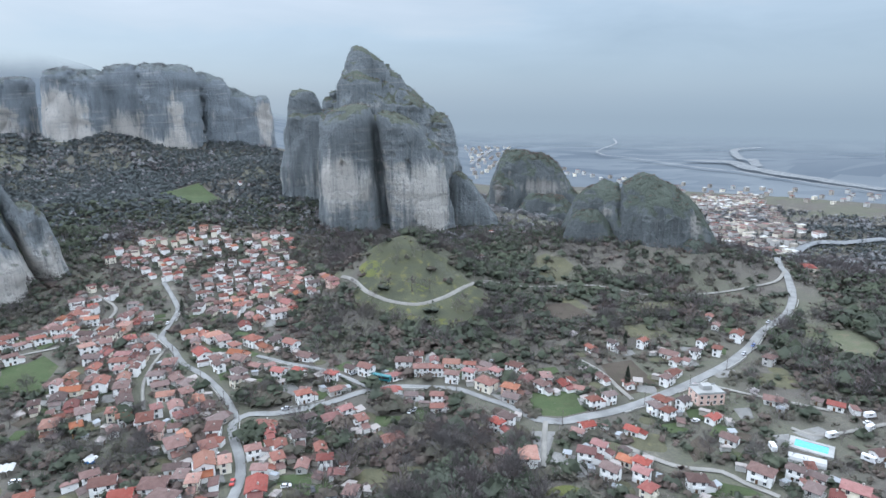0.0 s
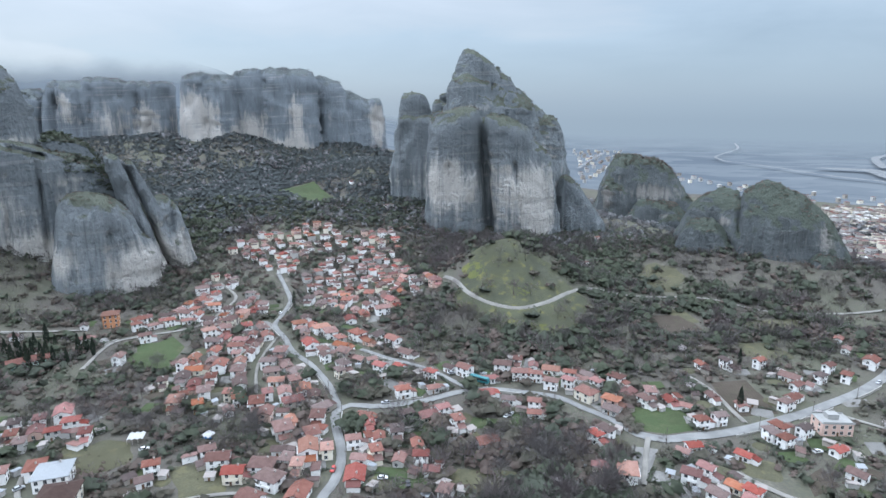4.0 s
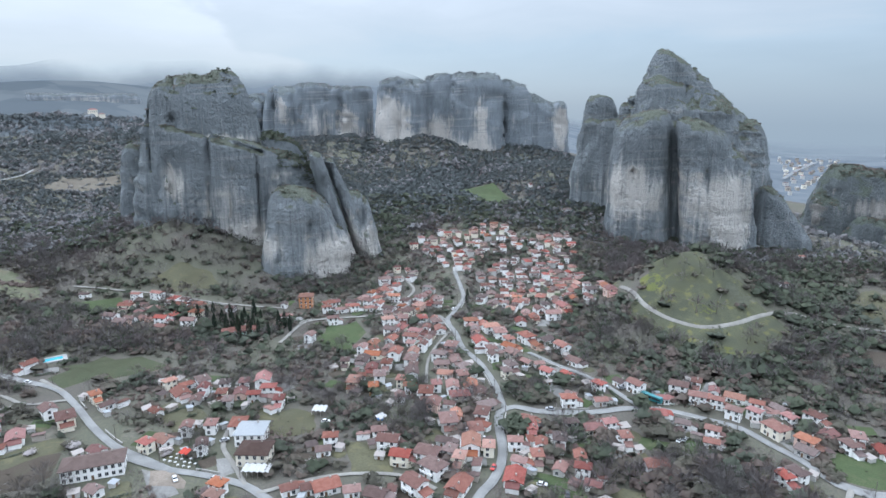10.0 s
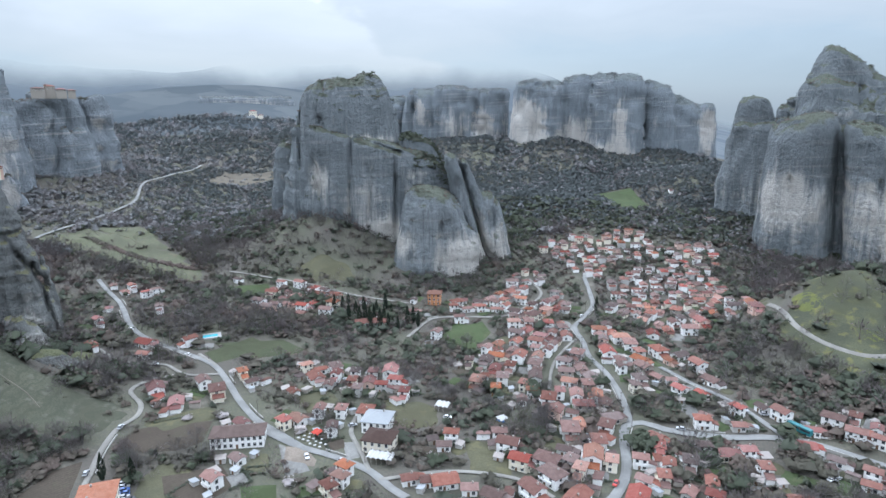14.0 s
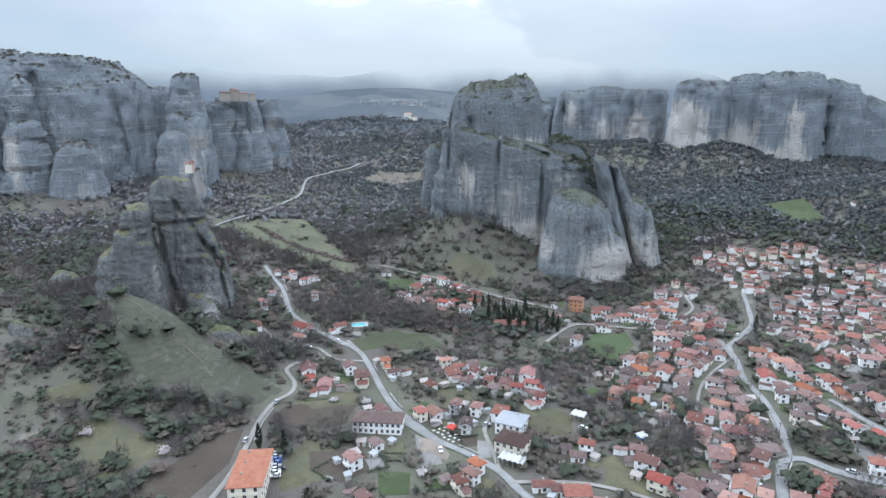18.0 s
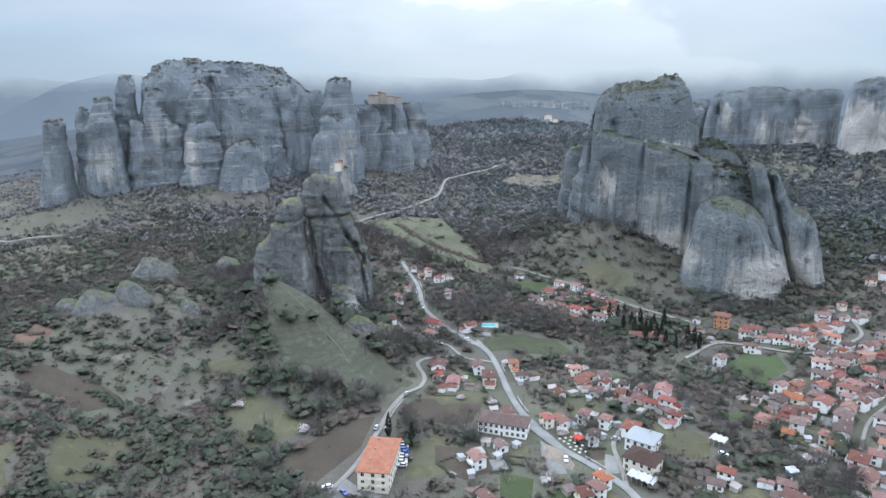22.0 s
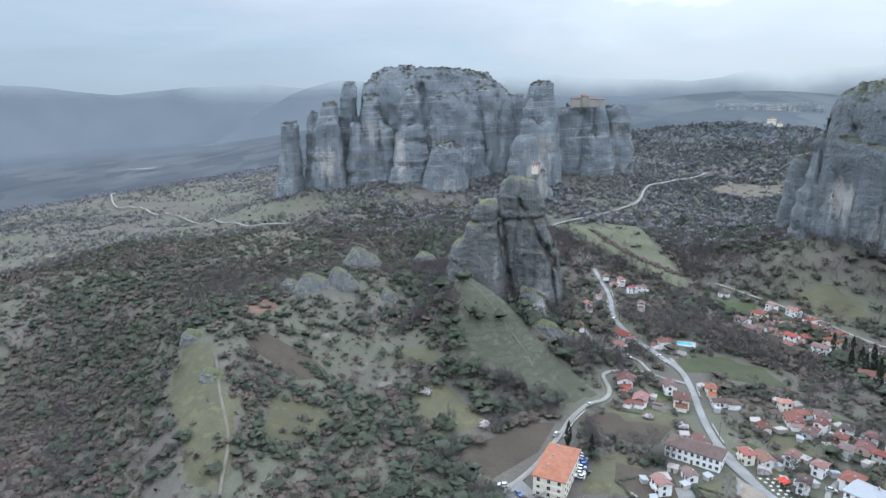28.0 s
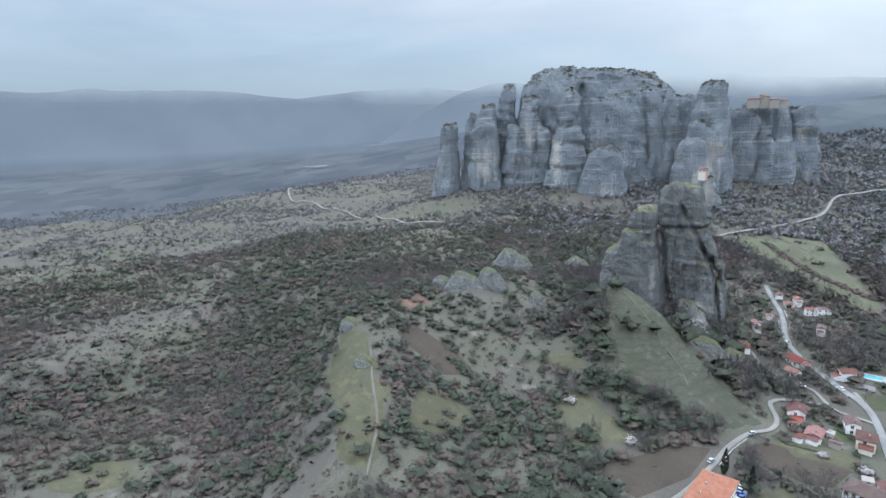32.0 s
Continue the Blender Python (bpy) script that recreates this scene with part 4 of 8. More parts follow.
# backdrop land: colours blued and made to glow, which paints the haze in
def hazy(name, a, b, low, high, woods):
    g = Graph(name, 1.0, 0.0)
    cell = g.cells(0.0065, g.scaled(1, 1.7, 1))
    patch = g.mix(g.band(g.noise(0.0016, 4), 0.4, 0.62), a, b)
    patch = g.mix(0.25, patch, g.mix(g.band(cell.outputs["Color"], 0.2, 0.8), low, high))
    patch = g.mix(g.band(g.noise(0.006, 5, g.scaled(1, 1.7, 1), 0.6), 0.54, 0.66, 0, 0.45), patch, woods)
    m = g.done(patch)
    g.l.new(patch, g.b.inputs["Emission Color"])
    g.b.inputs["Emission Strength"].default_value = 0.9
    # the last of the plain fades to transparent with distance, standing in for haze
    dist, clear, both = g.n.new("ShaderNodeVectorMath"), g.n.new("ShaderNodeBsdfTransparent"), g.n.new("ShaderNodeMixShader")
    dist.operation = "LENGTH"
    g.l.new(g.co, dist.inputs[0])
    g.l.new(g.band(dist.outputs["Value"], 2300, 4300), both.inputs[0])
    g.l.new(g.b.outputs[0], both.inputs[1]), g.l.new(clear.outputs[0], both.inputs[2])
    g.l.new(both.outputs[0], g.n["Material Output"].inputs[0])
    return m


far = np.concatenate([reaches[(reaches >= 1520) & (reaches < 4450)] - 25, [4460]])
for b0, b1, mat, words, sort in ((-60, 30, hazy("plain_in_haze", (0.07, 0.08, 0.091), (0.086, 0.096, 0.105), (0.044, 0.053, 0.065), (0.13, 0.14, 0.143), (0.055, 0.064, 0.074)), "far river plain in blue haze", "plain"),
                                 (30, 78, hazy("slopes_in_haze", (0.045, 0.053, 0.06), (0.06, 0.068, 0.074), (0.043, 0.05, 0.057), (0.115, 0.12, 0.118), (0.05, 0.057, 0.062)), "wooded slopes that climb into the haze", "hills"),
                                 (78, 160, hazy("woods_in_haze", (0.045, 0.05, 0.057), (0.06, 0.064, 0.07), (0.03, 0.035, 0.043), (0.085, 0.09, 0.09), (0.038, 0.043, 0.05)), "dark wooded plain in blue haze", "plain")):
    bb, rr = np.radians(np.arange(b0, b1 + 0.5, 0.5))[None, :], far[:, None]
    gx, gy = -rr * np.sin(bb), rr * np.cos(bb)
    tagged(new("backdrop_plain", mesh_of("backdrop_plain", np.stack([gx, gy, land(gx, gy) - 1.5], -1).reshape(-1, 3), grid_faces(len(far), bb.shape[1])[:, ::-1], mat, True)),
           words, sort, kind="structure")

# far mountains; their haze is a pale blue glow put into the material
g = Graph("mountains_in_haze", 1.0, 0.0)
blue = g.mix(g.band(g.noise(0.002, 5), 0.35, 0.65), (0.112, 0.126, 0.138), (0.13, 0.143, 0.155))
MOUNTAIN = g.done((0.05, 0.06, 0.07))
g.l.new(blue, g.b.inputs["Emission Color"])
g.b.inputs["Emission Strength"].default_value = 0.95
# their heads fade to transparent with height, standing in for cloud
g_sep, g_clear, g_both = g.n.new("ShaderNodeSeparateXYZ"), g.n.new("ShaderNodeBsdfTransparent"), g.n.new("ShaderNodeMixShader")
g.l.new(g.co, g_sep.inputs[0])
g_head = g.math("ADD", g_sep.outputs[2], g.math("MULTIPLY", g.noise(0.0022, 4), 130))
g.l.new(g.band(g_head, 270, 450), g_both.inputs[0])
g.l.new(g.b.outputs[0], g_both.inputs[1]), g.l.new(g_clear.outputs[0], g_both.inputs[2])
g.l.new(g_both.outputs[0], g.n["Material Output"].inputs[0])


def mountain_range(b0, b1, reach, height, seed, label):
    b = np.arange(b0, b1, 0.4)
    edge = ramp(b0, b0 + 0.22 * (b1 - b0), b) * (1 - ramp(b1 - 0.22 * (b1 - b0), b1, b))
    top = height * edge * (0.88 + 0.2 * fbm(b / 11, b * 0, 0, 4, seed)) - 240 * (1 - edge)
    rows = []
    for k in np.linspace(0, 1, 9):
        r = reach - 500 * (1 - k) + 40 * fbm(b / 3, b * 0 + k * 3, 0, 3, seed + 3)
        rows.append(np.stack([-r * np.sin(np.radians(b)), r * np.cos(np.radians(b)), -250 + (top + 250) * k ** 1.15], -1))
    v = np.array(rows)
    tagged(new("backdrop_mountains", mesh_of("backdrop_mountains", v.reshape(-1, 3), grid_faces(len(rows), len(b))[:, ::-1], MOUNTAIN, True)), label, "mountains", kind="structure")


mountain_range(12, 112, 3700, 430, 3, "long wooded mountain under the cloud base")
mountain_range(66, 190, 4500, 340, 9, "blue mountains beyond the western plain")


# ---- rock towers: clusters of leaning, tapering columns, fluted, cracked and bedded ----
def polygonise(d, origin, h):
    """The surface where the field d, sampled on a grid of step h, goes through nought."""
    neg = d < 0
    shape = tuple(n - 1 for n in d.shape)

    def corner(a, o):
        return a[o[0]:o[0] + shape[0], o[1]:o[1] + shape[1], o[2]:o[2] + shape[2]]

    total, count = np.zeros(shape + (3,), np.float32), np.zeros(shape, np.float32)
    for axis in range(3):
        for p in (0, 1):
            for q in (0, 1):
                o = [p, q]
                o.insert(axis, 0)
                e = list(o)
                e[axis] = 1
                a, b = corner(d, o), corner(d, e)
                hit = corner(neg, o) != corner(neg, e)
                t = np.where(hit, a / np.where(hit, a - b, 1.0), 0.0)
                for k in range(3):
                    total[..., k] += np.where(hit, t if k == axis else o[k], 0.0)
                count += hit
    live = count > 0
    number = np.full(shape, -1, np.int64)
    number[live] = np.arange(live.sum())
    cells = np.argwhere(live)
    verts = (cells + total[live] / count[live][:, None]) * h + np.array(origin)
    quads = []
    for axis in range(3):
        u, v = (axis + 1) % 3, (axis + 2) % 3
        lo, hi = [slice(None)] * 3, [slice(None)] * 3
        lo[axis], hi[axis] = slice(0, -1), slice(1, None)
        a, b = neg[tuple(lo)], neg[tuple(hi)]
        e = np.argwhere(a != b)
        e = e[(e[:, u] > 0) & (e[:, v] > 0) & (e[:, u] < shape[u]) & (e[:, v] < shape[v])]
        flip = ~a[tuple(e.T)]
        ring = []
        for du, dv in ((-1, -1), (0, -1), (0, 0), (-1, 0)):
            c = e.copy()
            c[:, u] += du
            c[:, v] += dv
            ring.append(number[tuple(c.T)])
        q = np.stack(ring, -1)
        q[flip] = q[flip][:, ::-1]
        quads.append(q)
    return verts, np.concatenate(quads)


def smooth_top(a, b, k):
    return np.maximum(a, b) + np.maximum(k - np.abs(a - b), 0) ** 2 * (0.25 / k)


def rock_solid(cols, cuts, middle, seed, mat, cell=1.7, foot=-12.0, flute=3.0, wave=15.0, rough=3.0, pales=(), lichen=0.5, blend=2.5):
    """One mesh of columns: distance, offset, half-width and height of the top, the same three at the base, half-depth, rounding, turn, slope of the top, squareness, share of the depth at the top.
    cuts are cracks (offset, height to offset, height, half-width); pales are patches of fresh face."""
    lo, hi = np.full(3, 1e9), np.full(3, -1e9)
    for F, c1, a1, z1, c0, a0, z0, deep, *_ in cols:
        reach = max(a0, a1) * 1.12 + 9
        c2 = c0 + (c0 - c1) * max(0.0, (z0 - foot) / (z1 - z0))
        lo = np.minimum(lo, [min(c0, c1, c2) - reach, F - middle - deep * 1.5 - 9, foot])
        hi = np.maximum(hi, [max(c0, c1, c2) + reach, F - middle + deep * 1.5 + 9, z1 + 12])
        lo[0], hi[0] = min(lo[0], c1 - deep - 9), max(hi[0], c1 + deep + 9)
    axes = [np.arange(a, b, cell) for a, b in zip(lo, hi)]
    X, Y, Z = np.meshgrid(*axes, indexing="ij")
    d = np.full(X.shape, 1e3)
    for F, c1, a1, z1, c0, a0, z0, deep, soft, turn, slope, square, tip in cols:
        t = np.clip((Z - z0) / (z1 - z0), -1.5, 1.0)
        dx, dy = X - (c0 + (c1 - c0) * t), Y - (F - middle)
        cs, sn = math.cos(radians(turn)), math.sin(radians(turn))
        px, py = dx * cs + dy * sn, -dx * sn + dy * cs
        a = np.clip(a0 + (a1 - a0) * t, 2.0, max(a0, a1) * 1.12)
        b = deep * (1 + (tip - 1) * np.clip(t, 0, 1))
        q = ((np.abs(px) / a) ** square + (np.abs(py) / b) ** square) ** (1 / square)
        one = smooth_top((q - 1) * np.minimum(a, b), 0.85 * (Z - z1 - slope * dx), soft)
        d = np.minimum(d, one) - np.maximum(blend - np.abs(d - one), 0) ** 2 * (0.25 / blend)
    near = np.abs(d) < 11 + 2 * rough
    x, y, z = X[near], Y[near], Z[near]
    warp = 6 * vnoise(z / 55, x / 60, y / 60, seed + 1)
    n1 = vnoise((x + warp) / wave, (y - warp) / wave, z / 160, seed + 4)
    n2 = vnoise((x + warp) / (wave * 0.4), (y - warp) / (wave * 0.4), z / 70, seed + 5)
    n3 = vnoise((x + 0.6 * warp) / (wave * 2.2), (y - warp) / (wave * 2.2), z / 300, seed + 6)
    some = 0.25 + 0.75 * ramp(-0.2, 0.4, vnoise(x / 60, y / 60, z / 50, seed + 7))
    out = some * (0.6 * flute * (np.abs(n1) * 1.9 - 0.6) + 0.3 * flute * (np.abs(n2) * 1.8 - 0.6) - 1.0 * flute * np.exp(-(n3 / 0.06) ** 2))
    out += rough * fbm(x / (wave * 1.1), y / (wave * 1.1), z / (wave * 1.5), 4, seed + 9)
    bed = vnoise(z / (2.6 * cell) + 0.02 * x, x / 60, y / 60, seed + 8)
    out += 0.32 * rough * bed * ramp(-0.3, 0.3, vnoise(x / 45, y / 45, z / 40, seed + 12))
    for u0, z0, u1, z1, wide in cuts:
        k = np.clip(((x - u0) * (u1 - u0) + (z - z0) * (z1 - z0)) / ((u1 - u0) ** 2 + (z1 - z0) ** 2), 0, 1)
        gap = np.hypot(x - u0 - k * (u1 - u0), z - z0 - k * (z1 - z0)) + 0.5 * wide * vnoise(x / 5, y / 5, z / 7, seed + 15)
        worn = 0.45 + 0.55 * ramp(-0.4, 0.4, vnoise(x / 12, y / 12, z / 18, seed + 16))
        out -= worn * min(7.0, 2.4 * wide + 1.5) * np.exp(-(gap / max(wide, 0.8 * cell)) ** 2)
    d[near] -= out
    verts, quads = polygonise(d, [a[0] for a in axes], cell)
    me = mesh_of("rock", verts, quads, mat, True)
    fresh = np.zeros(len(verts))
    for u, h, ru, rh, k in pales:
        fresh += k * np.exp(-((verts[:, 0] - u) / ru) ** 2 - ((verts[:, 2] - h) / rh) ** 2)
    top = hi[2] - 12
    fresh = np.minimum(fresh, 1.2) - lichen * ramp(0.55, 0.95, (verts[:, 2] - foot) / (top - foot) + 0.2 * fbm(verts[:, 0] / 40, verts[:, 1] / 40, verts[:, 2] / 60, 3, seed + 14))
    me.attributes.new("scar", "FLOAT", "POINT").data.foreach_set("value", fresh.astype(np.float32))
    return me


ROCK_TOPS = []


def rock_thing(name, label, bearing, middle, parts, mat, cell, pales=()):
    """A rock mass whose columns are measured across its bearing, with the camera's distance to each."""
    x0, y0 = spot(bearing, middle)
    level = float(land(x0, y0))
    base = new(name)
    base.matrix_world = pose(x0, y0, level, 0, 0, bearing)
    tagged(base, label, "rock tower", "rock towers round the village")
    turn = np.array(pose(x0, y0, 0, 0, 0, bearing))
    for k, (pname, options, cols, cuts) in enumerate(parts):
        bushy = options.pop("bushy", 0)
        me = rock_solid(cols, cuts, middle, 31 * k + int(middle), mat, cell, pales=pales, **options)
        ob = new(pname, me)
        ob.parent = base
        ob.matrix_local = pose(0, 0, -level)
        n = len(me.vertices)
        co, up = np.empty(n * 3, np.float32), np.empty(n * 3, np.float32)
        me.vertices.foreach_get("co", co), me.vertices.foreach_get("normal", up)
        co, up = co.reshape(-1, 3), up.reshape(-1, 3)
        flat = np.nonzero((up[:, 2] > 0.6) & (vnoise(co[:, 0] / 14, co[:, 1] / 14, co[:, 2] / 14, 3) > -0.25))[0]
        rg = np.random.default_rng(k)
        if len(flat):
            take = flat[rg.integers(0, len(flat), min(len(flat) // 3, int(0.05 * len(flat) * cell ** 2)))]
            ROCK_TOPS.append((co[take] @ turn[:3, :3].T + turn[:3, 3], middle))
        if bushy:
            slopes = np.nonzero(up[:, 2] > 0.25)[0]
            take = slopes[rg.integers(0, len(slopes), bushy)]
            ROCK_TOPS.append((co[take] @ turn[:3, :3].T + turn[:3, 3], 600.5))
    return base


rock_parts = []
rock_parts += [('tower', dict(foot=-6, flute=2.2, bushy=30), [
    (655, -56.8, 41.3, 178.3, -60.0, 56.6, 109.5, 42, 26, 0, 0, 2.7, 0.85),
    (648, -39.7, 15.7, 183.3, -40.5, 28.6, 152.9, 20, 12, 0, 0, 2.6, 0.85),
    (668, -91.4, 12.5, 173.8, -94.7, 20.8, 126.6, 25, 10, 0, 0, 2.6, 0.85),
    (690, -130.4, 8.1, 112.0, -131.8, 15.5, 62.5, 18, 9, 0, 0, 2.6, 0.85),
    (668, -108.1, 7.9, 133.4, -106.8, 20.9, 56.0, 26, 12, 0, 0, 2.6, 0.85)], [(-82.3, 138.1, -77.3, 77.3, 2.2), (-106.2, 147.8, -104.9, 91.7, 1.6)])]
rock_parts += [('body', dict(foot=-6, flute=2.0), [
    (626, -36.3, 65.8, 121.6, -30.5, 80.5, 14.4, 38, 12, -16, -0.24, 2.8, 0.85),
    (655, -102.8, 12.8, 134.2, -101.4, 18.1, 57.6, 26, 12, 0, 0, 2.6, 0.85)], [(-80.7, 132.4, -4.9, 108.1, 0.9), (-51.7, 128.4, -55.4, 42.1, 1.4), (-10.2, 102.5, -10.1, 17.5, 1.6), (-32.8, 92.9, -37.5, 24.9, 1.0), (-89.9, 101.3, -85.5, 62.9, 3.0)])]
rock_parts += [('ridge', dict(foot=20, flute=2.0, bushy=420), [
    (622, 10.8, 14.5, 122.7, 14.6, 32.7, 67.8, 20, 12, 0, -0.35, 2.6, 0.85),
    (600, 17.4, 10.0, 107.3, 20.4, 30.4, 70.5, 16, 12, 0, -0.5, 2.6, 0.85)], [])]
rock_parts += [('hump', dict(foot=-12, flute=1.8), [
    (560, 23.8, 23.8, 79.4, 26.0, 41.5, -7.0, 36, 22, 0, -0.2, 2.4, 0.85),
    (556, 50.8, 12.6, 45.1, 49.4, 17.7, -8.1, 24, 12, 0, -0.3, 2.6, 0.85)], [(5.4, 51.9, 4.4, 18.1, 1.0), (30.3, 50.4, 28.0, 11.1, 1.2)])]
rock_parts += [('finger', dict(foot=-12, flute=1.2), [
    (580, 39.6, 6.2, 110.2, 72.4, 8.6, -11.2, 17, 7, 0, 0, 2.4, 0.85)], [])]
rock_parts += [('fin', dict(foot=-12, flute=1.4), [
    (588, 52.2, 4.1, 104.3, 97.1, 10.6, -16.7, 17, 7, 0, 0, 2.4, 0.85),
    (592, 77.7, 10.7, 70.8, 95.5, 12.9, -19.4, 18, 14, 0, -0.3, 2.6, 0.85)], [(91.3, 38.4, 95.5, -12.0, 1.0)])]
rock_thing('rock_tower', 'leaning dark-grey rock tower with ledges, cracks and a pale undercut foot', 42, 600, rock_parts, ROCK, 1.9, [(-85, 83, 9, 17, 1.0), (-20, 32, 22, 14, 1.1), (46, 15, 20, 23, 1.2), (85, 15, 21, 24, 0.8), (-40, 119, 33, 5, 0.8), (16, 91, 15, 11, 0.5), (-98, 158, 7, 22, 0.45), (22, 66, 23, 7, 0.4), (-40, 63, 29, 26, 0.35)])
rock_parts = []
rock_parts += [('summit', dict(foot=-10, flute=3.4, rough=5.5), [
    (787, -16.4, 13.3, 208.6, 7.4, 64.2, 137.4, 27, 12, 0, 0, 2.2, 0.85),
    (774, -14.8, 29.2, 177.7, 13.4, 68.5, 75.5, 45, 18, 0, -0.15, 2.4, 0.85),
    (765, 35.5, 16.8, 158.9, 53.6, 45.8, 58.0, 36, 14, 0, -0.5, 2.6, 0.85),
    (765, 73.1, 17.0, 129.8, 81.5, 29.3, 13.0, 31, 12, 0, -0.2, 2.6, 0.85)], [(6.8, 171.8, 14.0, 122.5, 1.4)])]
rock_parts += [('shoulder', dict(foot=-5, flute=3.0), [
    (796, -70.5, 19.8, 134.3, -64.4, 34.8, 63.9, 23, 12, 0, 0, 2.6, 0.85),
    (813, -91.2, 16.5, 162.1, -87.4, 31.2, 90.3, 23, 12, 0, 0, 2.6, 0.85),
    (800, -59.4, 7.5, 153.1, -53.3, 18.9, 85.0, 18, 8, 0, 0, 2.6, 0.85),
    (800, -97.5, 12.3, 134.8, -93.8, 25.7, 69.7, 22, 10, 0, 0, 2.6, 0.85)], [])]
rock_parts += [('buttress', dict(foot=-24, flute=2.2), [
    (724, -0.8, 17.7, 131.5, 7.9, 21.9, 16.2, 31, 14, 0, 0, 2.6, 0.85),
    (701, -33.5, 29.3, 142.3, -31.6, 34.1, 27.8, 40, 20, 0, 0.2, 2.8, 0.85)], [(-38.0, 84.7, -36.3, 34.2, 1.0)])]
rock_parts += [('buttress', dict(foot=-24, flute=2.4), [
    (688, 23.4, 23.6, 133.8, 45.1, 32.6, 6.7, 36, 18, 0, -0.34, 2.8, 0.85),
    (701, 53.6, 18.4, 107.6, 55.0, 30.2, 23.3, 31, 14, 0, -0.5, 2.6, 0.85)], [(32.1, 87.6, 39.7, 19.4, 1.0)])]
rock_parts += [('shoulder', dict(foot=-10, flute=3.0), [
    (731, 95.3, 5.6, 70.8, 109.5, 26.4, 20.9, 27, 14, 0, -0.5, 2.6, 0.85)], [])]
rock_thing('rock_peak', 'tall dark-grey conglomerate peak with pale streaked buttresses above the village', 6, 730, rock_parts, ROCK, 2.0, [(-39, 66, 34, 35, 1.0), (54, 54, 23, 39, 1.0), (65, 22, 11, 17, 0.6), (21, 66, 14, 35, 0.4), (6, 166, 9, 31, 0.45), (-15, 143, 17, 5, 0.7)])
rock_parts = []
rock_parts += [('cliff', dict(foot=0, flute=4.0, wave=24, rough=5), [
    (1330, -65.5, 54.0, 201.4, -71.6, 61.0, 39.6, 80, 24, 0, 0, 3, 0.85),
    (1365, 15.4, 45.0, 213.2, 13.3, 46.4, 36.2, 80, 24, 0, 0, 3, 0.85),
    (1310, 84.7, 55.6, 212.1, 83.7, 66.0, 16.7, 70, 26, 0, -0.05, 2.6, 0.85),
    (1350, 162.8, 35.0, 196.2, 167.2, 46.6, 24.4, 70, 26, 0, -0.3, 2.6, 0.85),
    (1365, 225.4, 41.9, 164.7, 227.4, 49.2, 35.1, 70, 26, 0, -0.42, 2.6, 0.85),
    (1330, 258.9, 12.7, 155.3, 266.0, 19.1, 49.9, 30, 10, 0, 0, 2.6, 0.85),
    (1300, 5.4, 24.6, 74.3, 8.9, 41.6, -17.5, 40, 16, 0, 0, 2.6, 0.85),
    (1290, 121.0, 35.3, 53.9, 127.7, 65.7, -17.1, 40, 14, 0, 0, 2.6, 0.85)], [(-71.4, 189.4, -77.1, 66.0, 4), (37.2, 189.3, 36.4, 77.6, 3), (138.8, 167.2, 137.7, 55.0, 5)])]
rock_parts += [('cliff', dict(foot=0, flute=4.0, wave=24, rough=5), [
    (1420, -391.2, 26.7, 174.2, -404.2, 34.2, 21.2, 70, 26, 0, 0, 2.6, 0.85),
    (1400, -330.7, 32.4, 188.9, -343.8, 39.4, 22.7, 70, 20, 0, 0, 3, 0.85),
    (1412, -270.1, 40.1, 195.2, -281.9, 45.0, 21.2, 70, 20, 0, 0, 3, 0.85),
    (1430, -207.3, 35.9, 190.0, -215.8, 39.5, 19.2, 70, 20, 0, 0, 3, 0.85),
    (1420, -163.3, 21.6, 191.1, -171.2, 26.6, 19.9, 60, 12, 0, 0, 3.4, 0.85),
    (1330, -180.3, 11.8, 58.9, -186.3, 32.8, -7.7, 30, 14, 0, 0, 2.6, 0.85)], [(-282.6, 191.4, -292.4, 73.6, 4), (-339.8, 179.8, -349.8, 73.8, 3), (-203.4, 180.4, -211.1, 96.6, 4)])]
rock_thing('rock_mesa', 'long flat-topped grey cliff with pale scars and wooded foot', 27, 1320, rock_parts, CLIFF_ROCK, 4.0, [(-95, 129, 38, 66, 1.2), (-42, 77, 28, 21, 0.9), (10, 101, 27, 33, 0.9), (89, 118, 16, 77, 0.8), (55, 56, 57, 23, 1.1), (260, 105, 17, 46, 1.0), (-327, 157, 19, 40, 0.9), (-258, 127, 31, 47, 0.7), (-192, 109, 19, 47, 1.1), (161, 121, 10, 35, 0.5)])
rock_parts = []
rock_parts += [('dome', dict(foot=-50, flute=3.0, rough=4.5, blend=10.0), [
    (1070, -21.4, 26.0, 67.5, -0.3, 71.6, -14.4, 60, 22, 0, 0, 2.3, 0.85),
    (1060, 22.5, 14.8, 59.4, 29.1, 54.2, -10.1, 50, 14, 0, -0.35, 2.6, 0.85),
    (1040, -47.0, 11.7, 26.5, -31.3, 44.7, -28.0, 40, 14, 0, 0, 2.6, 0.85)], [])]
rock_parts += [('ledge', dict(foot=-50, flute=2.0), [
    (1000, 27.3, 28.7, 0.3, 31.3, 62.3, -46.9, 30, 10, 0, -0.1, 2.6, 0.85),
    (985, 45.3, 15.2, -16.9, 49.2, 34.9, -52.4, 24, 9, 0, 0, 2.6, 0.85)], [])]
rock_thing('rock_dome', 'low rounded dark rock dome behind the woods', -8, 1050, rock_parts, ROCK_MOSSY, 2.6, [(20, 11, 44, 15, 0.8), (-48, 11, 11, 19, 0.7), (43, -17, 21, 5, 0.7)])
rock_parts = []
